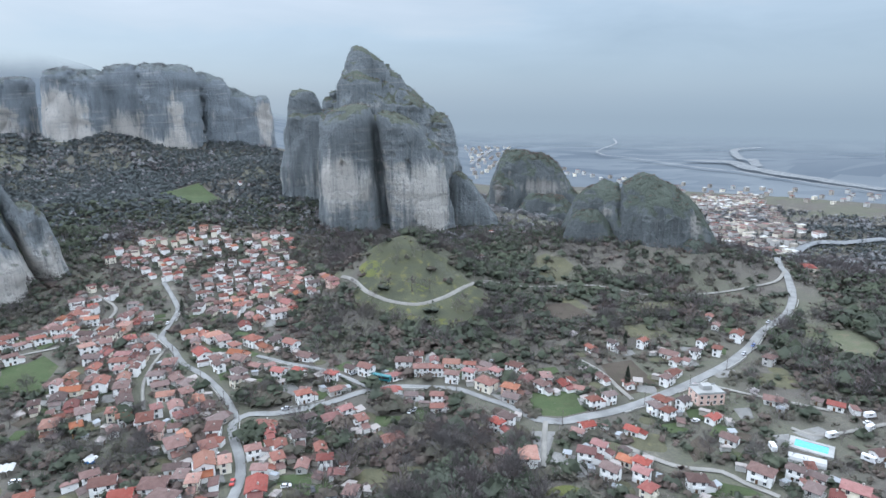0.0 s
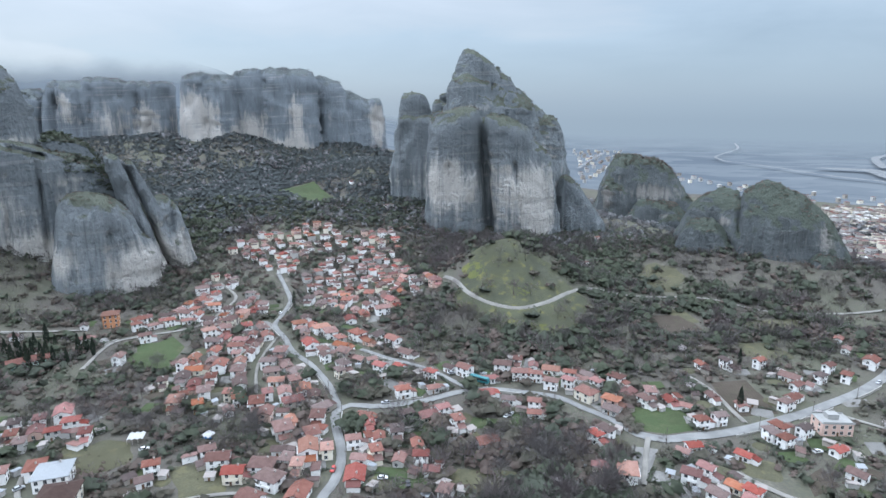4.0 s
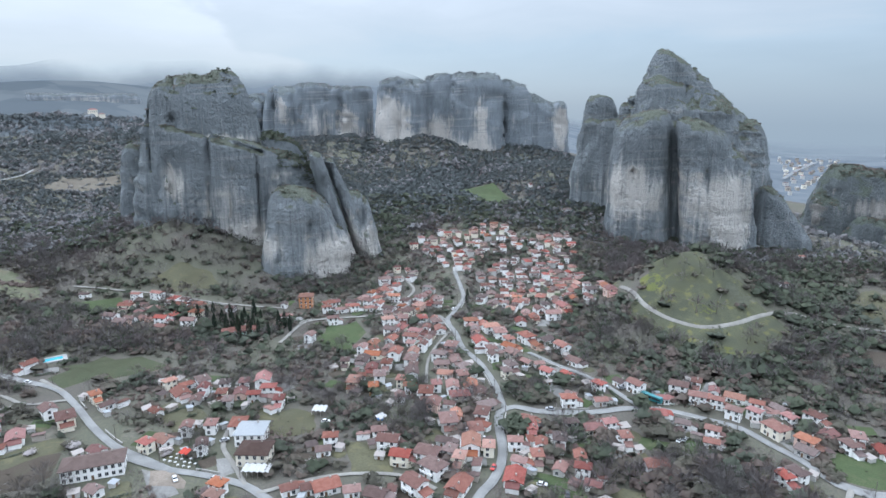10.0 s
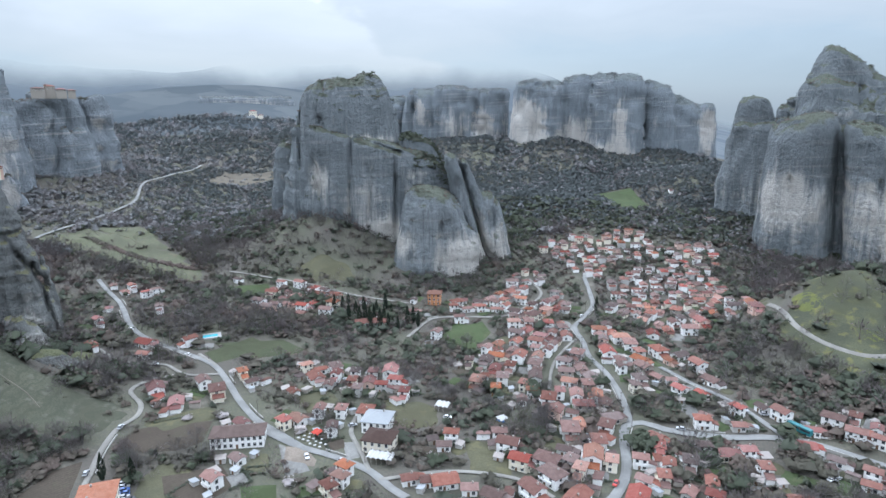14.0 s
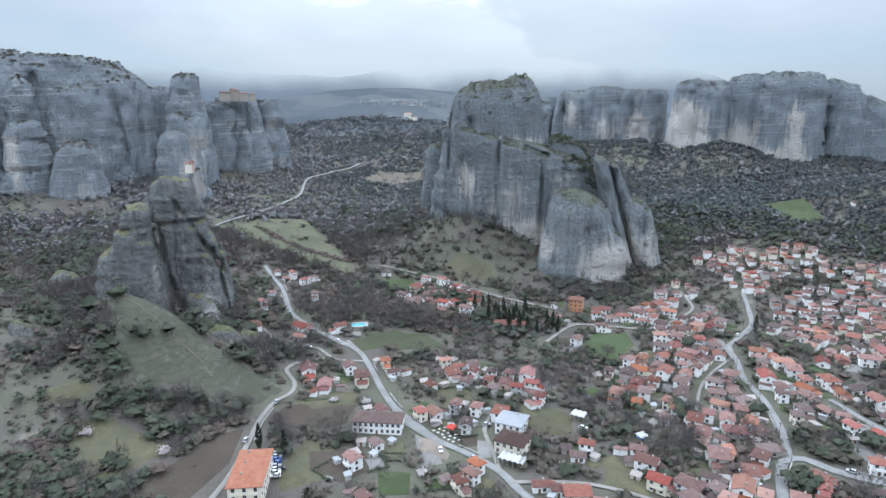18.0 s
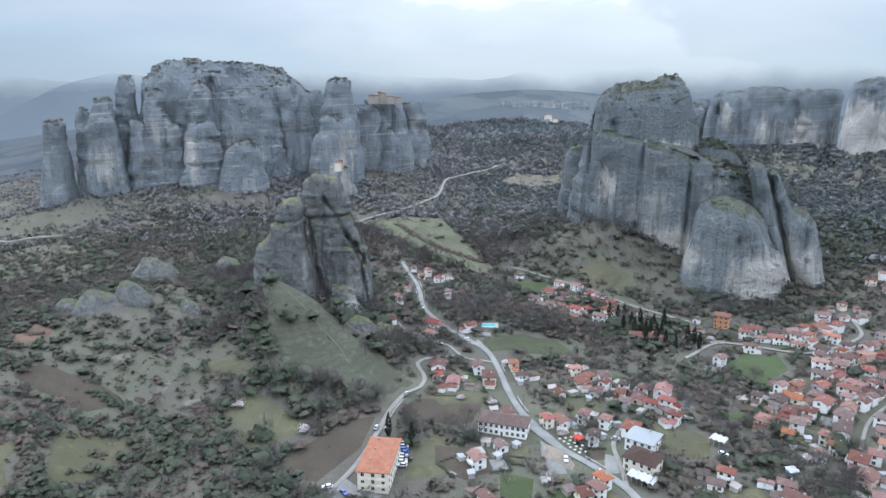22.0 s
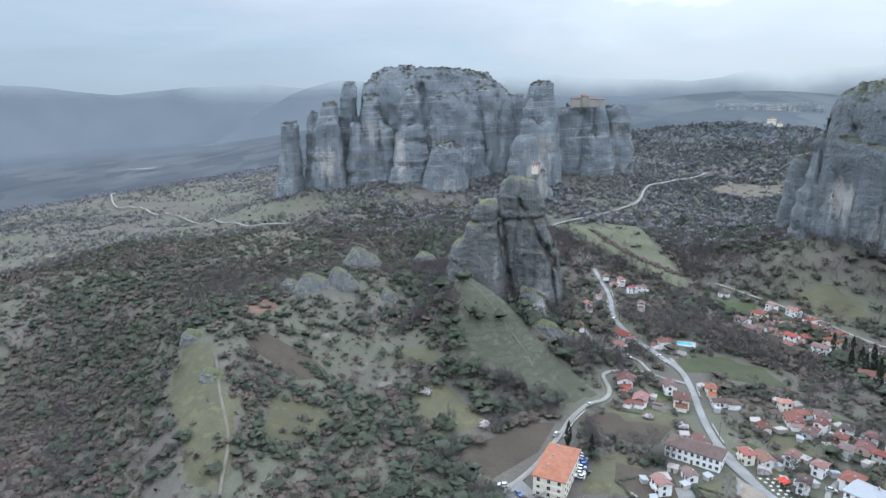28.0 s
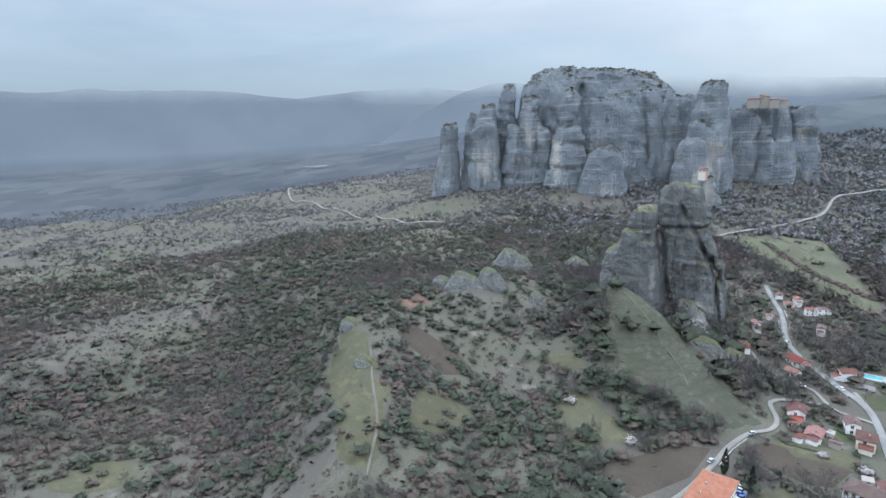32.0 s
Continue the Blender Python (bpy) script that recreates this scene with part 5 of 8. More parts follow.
rock_parts += [('dome', dict(foot=-30, flute=3.0, rough=4.5, blend=14.0), [
    (645, -0.8, 16.5, 84.5, 14.9, 65.4, -0.3, 52, 36, 0, 0, 2.2, 0.85),
    (660, -40.7, 12.8, 73.2, -34.4, 53.5, 8.1, 45, 30, 0, 0, 2.3, 0.85),
    (638, 33.3, 13.6, 63.3, 39.3, 35.2, 4.5, 38, 22, 0, -0.5, 2.6, 0.85),
    (622, 4.8, 15.0, 55.6, 5.4, 33.1, 10.8, 30, 18, 0, 0, 2.6, 0.85)], [(-23.2, 83.0, -18.2, 35.5, 1.5)])]
rock_parts += [('flank', dict(foot=-30, flute=2.0, blend=14.0), [
    (600, -4.5, 27.4, 18.4, -1.2, 60.2, -17.7, 45, 26, 0, 0, 2.2, 0.85),
    (622, -49.0, 13.4, 46.0, -40.9, 40.6, -10.5, 30, 18, 0, 0, 2.6, 0.85),
    (615, 50.2, 10.7, 28.3, 50.2, 33.8, -16.6, 30, 18, 0, -0.4, 2.6, 0.85)], [])]
rock_thing('rock_dome', 'broad rounded dark rock dome with grassy flanks', -18, 640, rock_parts, ROCK_MOSSY, 2.0, [(50, 39, 7, 18, 0.9), (-32, 44, 9, 5, 0.8), (-6, 43, 10, 5, 0.4), (-36, 21, 4, 7, 0.6)])
rock_parts = []
rock_parts += [('pinnacle', dict(foot=-4, flute=2.2, wave=9, rough=3.0), [
    (434, 5.0, 9.8, 107.0, 5.9, 15.1, 91.3, 13, 7, 0, 0, 3, 0.85),
    (434, 7.5, 12.7, 93.1, 22.6, 13.3, 3.0, 15, 6, 0, 0, 2.6, 0.85),
    (428, 23.3, 6.0, 71.8, 26.8, 12.8, 4.9, 12, 9, 0, -0.4, 2.6, 0.85)], [(-8.9, 78.6, 22.1, 79.7, 1.1), (4.9, 93.2, 31.7, 44.9, 1.4), (25.7, 61.7, 35.4, 8.0, 1.0), (-6.9, 75.7, 4.8, 11.7, 2.2)])]
rock_parts += [('pinnacle', dict(foot=-4, flute=2.2, wave=9, rough=3.0), [
    (416, -16.1, 7.7, 94.1, -18.0, 11.0, 75.5, 13, 6, 0, 0, 2.8, 0.85),
    (415, -20.1, 10.2, 79.8, -15.4, 15.6, 16.9, 15, 7, 0, 0, 2.6, 0.85),
    (416, -32.6, 7.2, 70.5, -30.0, 14.3, 35.4, 13, 9, 0, 0.3, 2.4, 0.85)], [(-27.8, 79.3, -6.7, 80.5, 1.0), (-7.5, 77.5, 3.3, 21.1, 2.2)])]
rock_parts += [('crag', dict(foot=-8, flute=1.4, wave=6), [
    (402, 12.7, 3.8, 38.6, 20.1, 17.1, 4.9, 12, 7, 0, -0.3, 2.6, 0.85),
    (398, 19.4, 4.8, 23.7, 25.0, 16.4, 3.0, 10, 6, 0, -0.3, 2.6, 0.85)], [])]
rock_thing('rock_pinnacles', 'twin craggy dark pinnacles with mossy yellow-grey tops', 76.5, 415, rock_parts, PINNACLE, 1.1, [(-14, 89, 9, 8, 0.7), (-9, 54, 6, 19, 0.5), (20, 26, 8, 9, 0.8), (5, 103, 11, 5, 0.5)])
rock_parts = []
rock_parts += [('plateau', dict(foot=-20, flute=3.0, wave=13, rough=5.5), [
    (1030, -14.8, 103.1, 218.1, -18.5, 127.3, 23.2, 95, 34, 0, -0.03, 2.6, 0.85),
    (1000, 65.6, 40.7, 203.7, 60.6, 65.3, 24.7, 60, 26, 0, -0.3, 2.6, 0.85),
    (985, -97.5, 23.1, 196.2, -103.4, 35.5, 39.6, 36, 14, 0, 0, 2.6, 0.85)], [(-29.5, 189.4, -54.6, 100.0, 6), (54.1, 189.7, 67.6, 90.7, 2.5), (81.4, 190.4, 89.2, 98.4, 2.5)])]
rock_parts += [('face', dict(foot=-20, flute=3.0, wave=13, rough=5.5), [
    (960, 15.0, 32.7, 180.2, 19.5, 70.3, 22.1, 40, 16, 0, 0, 2.8, 0.85),
    (950, -44.1, 12.6, 185.9, -48.2, 31.8, 42.2, 30, 12, 0, 0, 2.6, 0.85)], [])]
rock_parts += [('pillar', dict(foot=-20, flute=3.0, wave=13, rough=5.5), [
    (905, -215.0, 9.8, 138.3, -224.4, 23.6, 20.7, 20, 12, 0, 0, 2.4, 0.85),
    (890, -217.8, 5.6, 59.3, -217.6, 21.9, 11.2, 14, 9, 0, 0, 2.6, 0.85)], [])]
rock_parts += [('pillar', dict(foot=-20, flute=3.0, wave=13, rough=5.5), [
    (925, -163.7, 10.2, 167.8, -172.6, 32.2, 36.2, 26, 10, 0, 0, 2.6, 0.85),
    (930, -188.3, 5.1, 154.4, -190.6, 17.9, 40.0, 20, 8, 0, 0, 2.6, 0.85),
    (900, -161.6, 15.7, 139.7, -161.5, 26.3, 39.1, 22, 9, 0, 0, 2.8, 0.85)], [(-165.5, 120.1, -160.6, 45.4, 1.5)])]
rock_parts += [('pillar', dict(foot=-20, flute=3.0, wave=13, rough=5.5), [
    (965, -138.5, 9.6, 195.2, -145.8, 26.0, 67.9, 20, 10, 0, 0, 2.6, 0.85)], [])]
rock_parts += [('pillar', dict(foot=-20, flute=3.0, wave=13, rough=5.5), [
    (935, -101.4, 9.8, 177.4, -103.6, 32.8, 45.3, 26, 10, 0, 0, 2.6, 0.85),
    (915, -122.6, 8.1, 139.4, -126.1, 17.8, 40.2, 18, 8, 0, 0, 2.6, 0.85),
    (925, -82.0, 8.4, 135.3, -83.3, 19.5, 45.9, 18, 8, 0, 0, 2.6, 0.85)], [(-94.6, 156.7, -85.8, 64.2, 1.5)])]
rock_parts += [('pillar', dict(foot=-20, flute=3.0, wave=13, rough=5.5), [
    (900, -40.9, 18.9, 133.4, -50.1, 33.3, 23.9, 26, 12, 0, 0, 2.8, 0.85)], [(-62.8, 113.4, -19.7, 113.0, 1.3), (-73.9, 77.1, -17.6, 79.1, 1.3)])]
rock_parts += [('pillar', dict(foot=-20, flute=3.0, wave=13, rough=5.5), [
    (868, 8.3, 17.3, 111.6, 2.4, 41.4, 25.3, 28, 14, 0, 0, 2.5, 0.85)], [])]
rock_parts += [('tower', dict(foot=-20, flute=3.0, wave=13, rough=5.5), [
    (995, 197.9, 23.0, 158.6, 198.0, 30.8, 31.0, 24, 9, 0, 0, 2.6, 0.85),
    (1005, 118.9, 23.3, 180.8, 116.3, 31.0, 31.9, 30, 12, 0, 0, 2.6, 0.85),
    (935, 146.9, 15.2, 198.9, 146.0, 30.1, 115.8, 26, 17, 0, 0, 2.4, 0.85),
    (915, 140.2, 23.0, 141.9, 140.2, 40.4, 24.6, 26, 10, 0, 0, 2.6, 0.85),
    (890, 116.6, 15.0, 121.9, 124.2, 33.6, 32.5, 20, 9, 0, 0, 2.6, 0.85)], [])]
rock_parts += [('monastery_rock', dict(foot=-20, flute=3.0, wave=13, rough=5.5), [
    (1010, 231.7, 26.3, 168.1, 240.7, 36.0, 64.5, 34, 9, 0, 0, 3.4, 0.85),
    (1030, 283.1, 19.5, 163.5, 291.5, 23.2, 72.2, 30, 9, 0, 0, 3.2, 0.85),
    (985, 241.2, 15.4, 121.0, 242.8, 26.1, 62.7, 22, 10, 0, 0, 2.6, 0.85)], [(236.7, 162.4, 240.4, 83.3, 2.5)])]
rock_parts += [('spur', dict(foot=-20, flute=3.0, wave=13, rough=5.5), [
    (832, 132.3, 7.0, 77.8, 131.1, 20.3, 34.3, 10, 6, 0, 0, 2.6, 0.85)], [])]
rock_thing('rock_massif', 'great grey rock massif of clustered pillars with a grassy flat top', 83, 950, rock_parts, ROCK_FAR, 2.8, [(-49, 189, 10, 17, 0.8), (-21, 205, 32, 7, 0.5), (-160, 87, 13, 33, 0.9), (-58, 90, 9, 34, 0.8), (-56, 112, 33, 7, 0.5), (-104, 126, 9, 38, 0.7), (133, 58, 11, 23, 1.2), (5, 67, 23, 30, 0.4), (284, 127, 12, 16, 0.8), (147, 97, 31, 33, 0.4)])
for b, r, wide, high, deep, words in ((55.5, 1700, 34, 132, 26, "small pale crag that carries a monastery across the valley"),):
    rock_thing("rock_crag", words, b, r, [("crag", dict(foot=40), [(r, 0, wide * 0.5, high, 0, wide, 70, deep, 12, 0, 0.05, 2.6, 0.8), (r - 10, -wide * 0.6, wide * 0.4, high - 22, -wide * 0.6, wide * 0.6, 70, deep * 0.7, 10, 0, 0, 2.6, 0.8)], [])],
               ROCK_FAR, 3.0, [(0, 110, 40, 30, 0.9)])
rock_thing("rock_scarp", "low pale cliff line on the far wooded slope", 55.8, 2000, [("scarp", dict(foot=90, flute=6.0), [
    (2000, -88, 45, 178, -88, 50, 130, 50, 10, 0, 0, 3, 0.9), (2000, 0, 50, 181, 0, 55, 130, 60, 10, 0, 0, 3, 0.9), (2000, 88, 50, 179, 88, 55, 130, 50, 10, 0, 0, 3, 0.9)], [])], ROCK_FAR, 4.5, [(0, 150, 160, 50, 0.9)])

# ---- roads and fields laid on the ground ----
def lift(x, y, up):
    return land(x, y) + up + 0.0006 * np.hypot(x, y)


def smooth_line(points, step=4.0):
    p = np.array(points, float)
    pp = np.vstack([2 * p[0] - p[1], p, 2 * p[-1] - p[-2]])
    out = []
    for a, b, c, d in zip(pp, pp[1:], pp[2:], pp[3:]):
        n = max(2, int(np.linalg.norm(c - b) / step))
        t = np.linspace(0, 1, n, endpoint=False)[:, None]
        out.append(0.5 * (2 * b + (c - a) * t + (2 * a - 5 * b + 4 * c - d) * t ** 2 + (3 * b - a - 3 * c + d) * t ** 3))
    return np.vstack(out + [p[-1:]])


def ribbon(name, points, width, mat, label, category, up=0.35):
    line = smooth_line(points)
    d = np.gradient(line, axis=0)
    d /= np.linalg.norm(d, axis=1)[:, None] + 1e-9
    side = np.stack([-d[:, 1], d[:, 0]], -1)
    wob = 1 + 0.12 * fbm(np.arange(len(line)) / 5.0, 0 * line[:, 0], 0, 3, len(points))
    cols = []
    for k in (-0.5, -0.25, 0, 0.25, 0.5):
        q = line + side * (k * width * wob)[:, None]
        cols.append(np.stack([q[:, 0], q[:, 1], lift(q[:, 0], q[:, 1], up) + 0.003 * np.maximum(0, np.hypot(q[:, 0], q[:, 1]) - 450) - (0.3 if abs(k) == 0.5 else 0)], -1))
    v = np.stack(cols, 1)
    return tagged(new(name, mesh_of(name, v.reshape(-1, 3), grid_faces(len(line), 5), mat)), label, category, kind="structure")


ROAD_LOOK = {
    "main_road": (ASPHALT, "pale worn asphalt main road through the village", "road"),
    "village_street": (ASPHALT, "pale asphalt village street between houses", "street"),
    "valley_road": (ASPHALT, "winding pale asphalt road up the valley", "road"),
    "lane": (GRAVEL, "narrow pale lane between gardens and houses", "lane"),
    "hill_road": (GRAVEL, "narrow pale road round the hillside", "road"),
    "footpath": (PATH_EARTH, "worn earth footpath along a grassy ridge", "path"),
}
road_index = 0
for rname, rwidth, rpoints in ROADS:
    look_of = ROAD_LOOK[rname]
    road_index += 1
    ribbon(rname, rpoints, rwidth, *look_of, up=0.5 + 0.006 * road_index)


def field(points, tone, label, category, up, seed, rough_edge=False):
    p = np.array(points, float)
    c = p.mean(0)
    edge = []
    for a, b in zip(p, np.roll(p, -1, 0)):
        n = max(2, int(np.linalg.norm(b - a) / 3.0))
        edge += [a + (b - a) * k / n for k in range(n)]
    edge = np.array(edge)
    crisp = tone in ("green", "yard", "crop", "brown", "dirt") and not rough_edge
    for _ in range(0 if crisp else 2):
        edge = 0.25 * np.roll(edge, 1, 0) + 0.5 * edge + 0.25 * np.roll(edge, -1, 0)
    size = np.linalg.norm(edge - c, axis=1).mean()
    ragged = 0.03 if crisp else 0.26
    edge = c + (edge - c) * (1 + ragged * fbm(edge[:, 0] / 16, edge[:, 1] / 16, 0, 4, seed))[:, None]
    rings = np.linspace(0.03, 1, max(5, int(size / 4)))
    v = [c + (edge - c) * k for k in rings]
    xy = np.array(v)
    z = lift(xy[..., 0], xy[..., 1], up) + 0.0012 * np.maximum(0, np.hypot(xy[..., 0], xy[..., 1]) - 450)
    # the edge runs out into the ground
    z[-1] = land(xy[-1, :, 0], xy[-1, :, 1]) - 0.25
    me = mesh_of("field", np.concatenate([xy, z[..., None]], -1).reshape(-1, 3), grid_faces(len(rings), len(edge), True), COVERS[tone], True)
    tagged(new("field", me), label, category, kind="structure")


FIELD_LOOK = {
    "green": ("flat green mown grass field among the houses", "lawn"),
    "olive": ("rough olive-green winter pasture with bare patches", "meadow"),
    "brown": ("dark brown ploughed field", "ploughed field"),
    "tan": ("pale tan ploughed field below the woods", "ploughed field"),
    "red": ("bare red earth bank in the scrub", "earth bank"),
    "pale": ("dry pale-green sloping pasture", "pasture"),
    "moss": ("yellow-green moss and grass on the knoll", "grass patch"),
    "knoll": ("dark turf with yellow-green moss on a rounded knoll", "hillside"),
    "yard": ("pale gravel yard among the houses", "yard"),
    "bare": ("thin grey-green turf over bare rock on a steep hill", "hillside"),
    "crop": ("small vineyard in green rows", "vineyard"),
    "dirt": ("bare tan dirt lot beside the road", "dirt lot"),
}
for k, (cover, tone, corners) in enumerate(FIELDS):
    field(corners, tone, *FIELD_LOOK[tone], 0.22 + 0.003 * k if cover != "garden" else 0.2 + 0.015 * (k % 9), k, cover == "heath")


# ---- village houses ----
def box(x0, x1, y0, y1, z0, z1):
    v = [(x, y, z) for z in (z0, z1) for x, y in ((x0, y0), (x1, y0), (x1, y1), (x0, y1))]
    f = [(3, 2, 1, 0), (4, 5, 6, 7), (0, 1, 5, 4), (1, 2, 6, 5), (2, 3, 7, 6), (3, 0, 4, 7)]
    return v, f


def solid(name, boxes, mat):
    """One mesh of several boxes; a box may carry a material index as a seventh number."""
    vs, fs, ms = [], [], []
    for b in boxes:
        v, f = box(*b[:6])
        fs += [tuple(i + len(vs) for i in q) for q in f]
        vs += v
        ms += [b[6] if len(b) > 6 else 0] * 6
    me = mesh_of(name, vs, fs, mat)
    me.polygons.foreach_set("material_index", ms)
    return me


def loose(name, verts, faces, mat):
    me = bpy.data.meshes.new(name)
    me.from_pydata([tuple(v) for v in verts], [], faces)
    me.materials.append(mat)
    return me


def gable_walls(w, d, h, rise, mat):
    a, b = w / 2, d / 2
    v = [(-a, -b, -4), (a, -b, -4), (a, b, -4), (-a, b, -4), (-a, -b, h), (a, -b, h), (a, b, h), (-a, b, h), (-a, 0, h + rise), (a, 0, h + rise)]
    return loose("wall", v, [(0, 1, 5, 4), (1, 2, 6, 9, 5), (2, 3, 7, 6), (3, 0, 4, 8, 7), (3, 2, 1, 0)], mat)


def gable_roof(w, d, h, rise, mat, eave=0.65, thick=0.22):
    a, b = w / 2 + eave, d / 2 + eave
    drop = rise * eave / (d / 2)
    v = []
    for t in (0, thick):
        v += [(-a, -b, h - drop + t), (a, -b, h - drop + t), (-a, 0, h + rise + t), (a, 0, h + rise + t), (-a, b, h - drop + t), (a, b, h - drop + t)]
    f = [(6, 7, 9, 8), (8, 9, 11, 10), (0, 2, 3, 1), (2, 4, 5, 3), (0, 1, 7, 6), (5, 4, 10, 11), (0, 6, 8, 2), (2, 8, 10, 4), (1, 3, 9, 7), (3, 5, 11, 9)]
    return loose("roof", v, f, mat)


def hip_roof(w, d, h, rise, mat, eave=0.7, thick=0.22):
    a, b, r = w / 2 + eave, d / 2 + eave, max(0.05, (w - d) / 2)
    drop = rise * eave / (d / 2)
    v = []
    for t in (0, thick):
        v += [(-a, -b, h - drop + t), (a, -b, h - drop + t), (a, b, h - drop + t), (-a, b, h - drop + t), (-r, 0, h + rise + t), (r, 0, h + rise + t)]
    f = [(6, 7, 11, 10), (7, 8, 11), (8, 9, 10, 11), (9, 6, 10), (3, 2, 1, 0), (0, 1, 7, 6), (1, 2, 8, 7), (2, 3, 9, 8), (3, 0, 6, 9)]
    return loose("roof", v, f, mat)


WIN_FRAME = plain("white_window_frame", (0.7, 0.69, 0.66))
WINDOW = solid("window", [(-0.68, 0.68, -0.08, 0.05, -0.82, 0.82), (-0.78, 0.78, -0.18, 0.05, -0.95, -0.82)], WIN_FRAME)
PANE = solid("pane", [(-0.62, -0.03, -0.1, 0.0, -0.76, 0.76), (0.03, 0.62, -0.1, 0.0, -0.76, 0.76)], GLASS)


def add_window(base, m):
    w = part("window", WINDOW, base)
    w.matrix_local = m
    part("pane", PANE, w)
DOOR = solid("door", [(-0.6, 0.6, -0.08, 0.05, 0, 2.2), (-0.5, 0.5, -0.1, 0.0, 0.05, 2.1, 1)], [WIN_FRAME, SHUTTER])
CHIMNEY = solid("chimney", [(-0.28, 0.28, -0.28, 0.28, -1.2, 1.0), (-0.38, 0.38, -0.38, 0.38, 1.0, 1.12), (-0.2, 0.2, -0.2, 0.2, 1.12, 1.35)], STONE_TRIM)


def make_house(w, roof, wall, kind, detail, annex=False):
    """One house at the origin, its front towards -y. detail 2: with windows all round; 1: with a few; 0: shell alone."""
    d = min(w * 0.74, 10.0) if kind != "long" else w * 0.5
    storeys = 2 if kind != "low" else 1
    h, rise = 2.7 * storeys + (0.0 if storeys == 2 else 0.5), d * 0.21
    base = new("house")
    hipped = kind == "hip"
    if hipped:
        part("wall", solid("wall", [(-w / 2, w / 2, -d / 2, d / 2, -4, h)], wall), base)
        part("roof", hip_roof(w, d, h, rise, roof), base)
    else:
        part("wall", gable_walls(w, d, h, rise, wall), base)
        part("roof", gable_roof(w, d, h, rise, roof), base)
    if detail:
        c = part("chimney", CHIMNEY, base)
        c.location = (w * 0.22, d * 0.12, h + rise * (0.7 if not hipped else 0.55))
        part("door", DOOR, base).location = (-w * 0.08, -d / 2, 0)
        cols = max(2, int(w / 4.2))
        spots = []
        for s in range(storeys):
            z = 1.55 + 2.7 * s
            for k in range(cols):
                x = -w / 2 + w * (k + 0.5) / cols
                if s or abs(x + w * 0.08) > 1.3:
                    spots.append((x, -d / 2, z, 0))
            spots += [(-w / 2, 0.6, z, -90), (w / 2, -0.6, z, 90)]
            if detail > 1:
                spots += [(-w * 0.25, d / 2, z, 180), (w * 0.25, d / 2, z, 180)]
        for x, y, z, turn in spots:
            add_window(base, pose(x, y, z, 0, 0, turn))
        if storeys == 2 and kind != "long" and detail > 1:
            part("balcony", solid("balcony", [(-w * 0.32, w * 0.32, -d / 2 - 1.3, -d / 2, 2.6, 2.77), (-w * 0.32, w * 0.32, -d / 2 - 1.3, -d / 2 - 1.2, 2.77, 3.65),
                                              (-w * 0.32, -w * 0.32 + 0.1, -d / 2 - 1.2, -d / 2, 2.77, 3.65), (w * 0.32 - 0.1, w * 0.32, -d / 2 - 1.2, -d / 2, 2.77, 3.65)], wall), base)
    if annex:
        # a lower wing with a lean-to roof against one end
        a, q, z = w / 2, d * 0.36, 2.5
        part("annex", loose("annex", [(a, -q, -4), (a + 3.4, -q, -4), (a + 3.4, q, -4), (a, q, -4), (a, -q, z + 0.9), (a + 3.4, -q, z), (a + 3.4, q, z), (a, q, z + 0.9)],
                            [(0, 1, 5, 4), (1, 2, 6, 5), (2, 3, 7, 6), (3, 2, 1, 0)], wall), base)
        part("annex_roof", loose("annex_roof", [(a, -q - 0.3, z + 0.95), (a + 3.8, -q - 0.3, z - 0.02), (a + 3.8, q + 0.3, z - 0.02), (a, q + 0.3, z + 0.95),
                                                (a, -q - 0.3, z + 1.15), (a + 3.8, -q - 0.3, z + 0.18), (a + 3.8, q + 0.3, z + 0.18), (a, q + 0.3, z + 1.15)],
                                 [(4, 5, 6, 7), (3, 2, 1, 0), (0, 1, 5, 4), (1, 2, 6, 5), (2, 3, 7, 6)], roof), base)
    return base


def road_turn(x, y):
    """The bearing of the nearest stretch of road, in degrees."""
    best = (1e9, 0)
    for _, _, line in ROADS:
        for (ax, ay), (bx, by) in zip(line, line[1:]):
            dist = math.hypot((ax + bx) / 2 - x, (ay + by) / 2 - y)
            if dist < best[0]:
                best = (dist, math.degrees(math.atan2(by - ay, bx - ax)))
    return best[1]


ROOF_TONE = {"t": 0, "r": 1, "b": 2, "o": 3}
WALL_TONE = {"w": 0, "c": 1, "g": 2, "y": 3, "p": 4, "s": 5}
ROOF_WORD = {"t": "terracotta", "r": "red", "b": "weathered brown", "o": "orange"}
WALL_WORD = {"w": "white", "c": "cream", "g": "grey", "y": "ochre", "p": "pinkish", "s": "stone"}
made_houses = {}
pick = random.Random(7)
far_verts, far_faces, far_slots = [], [], []


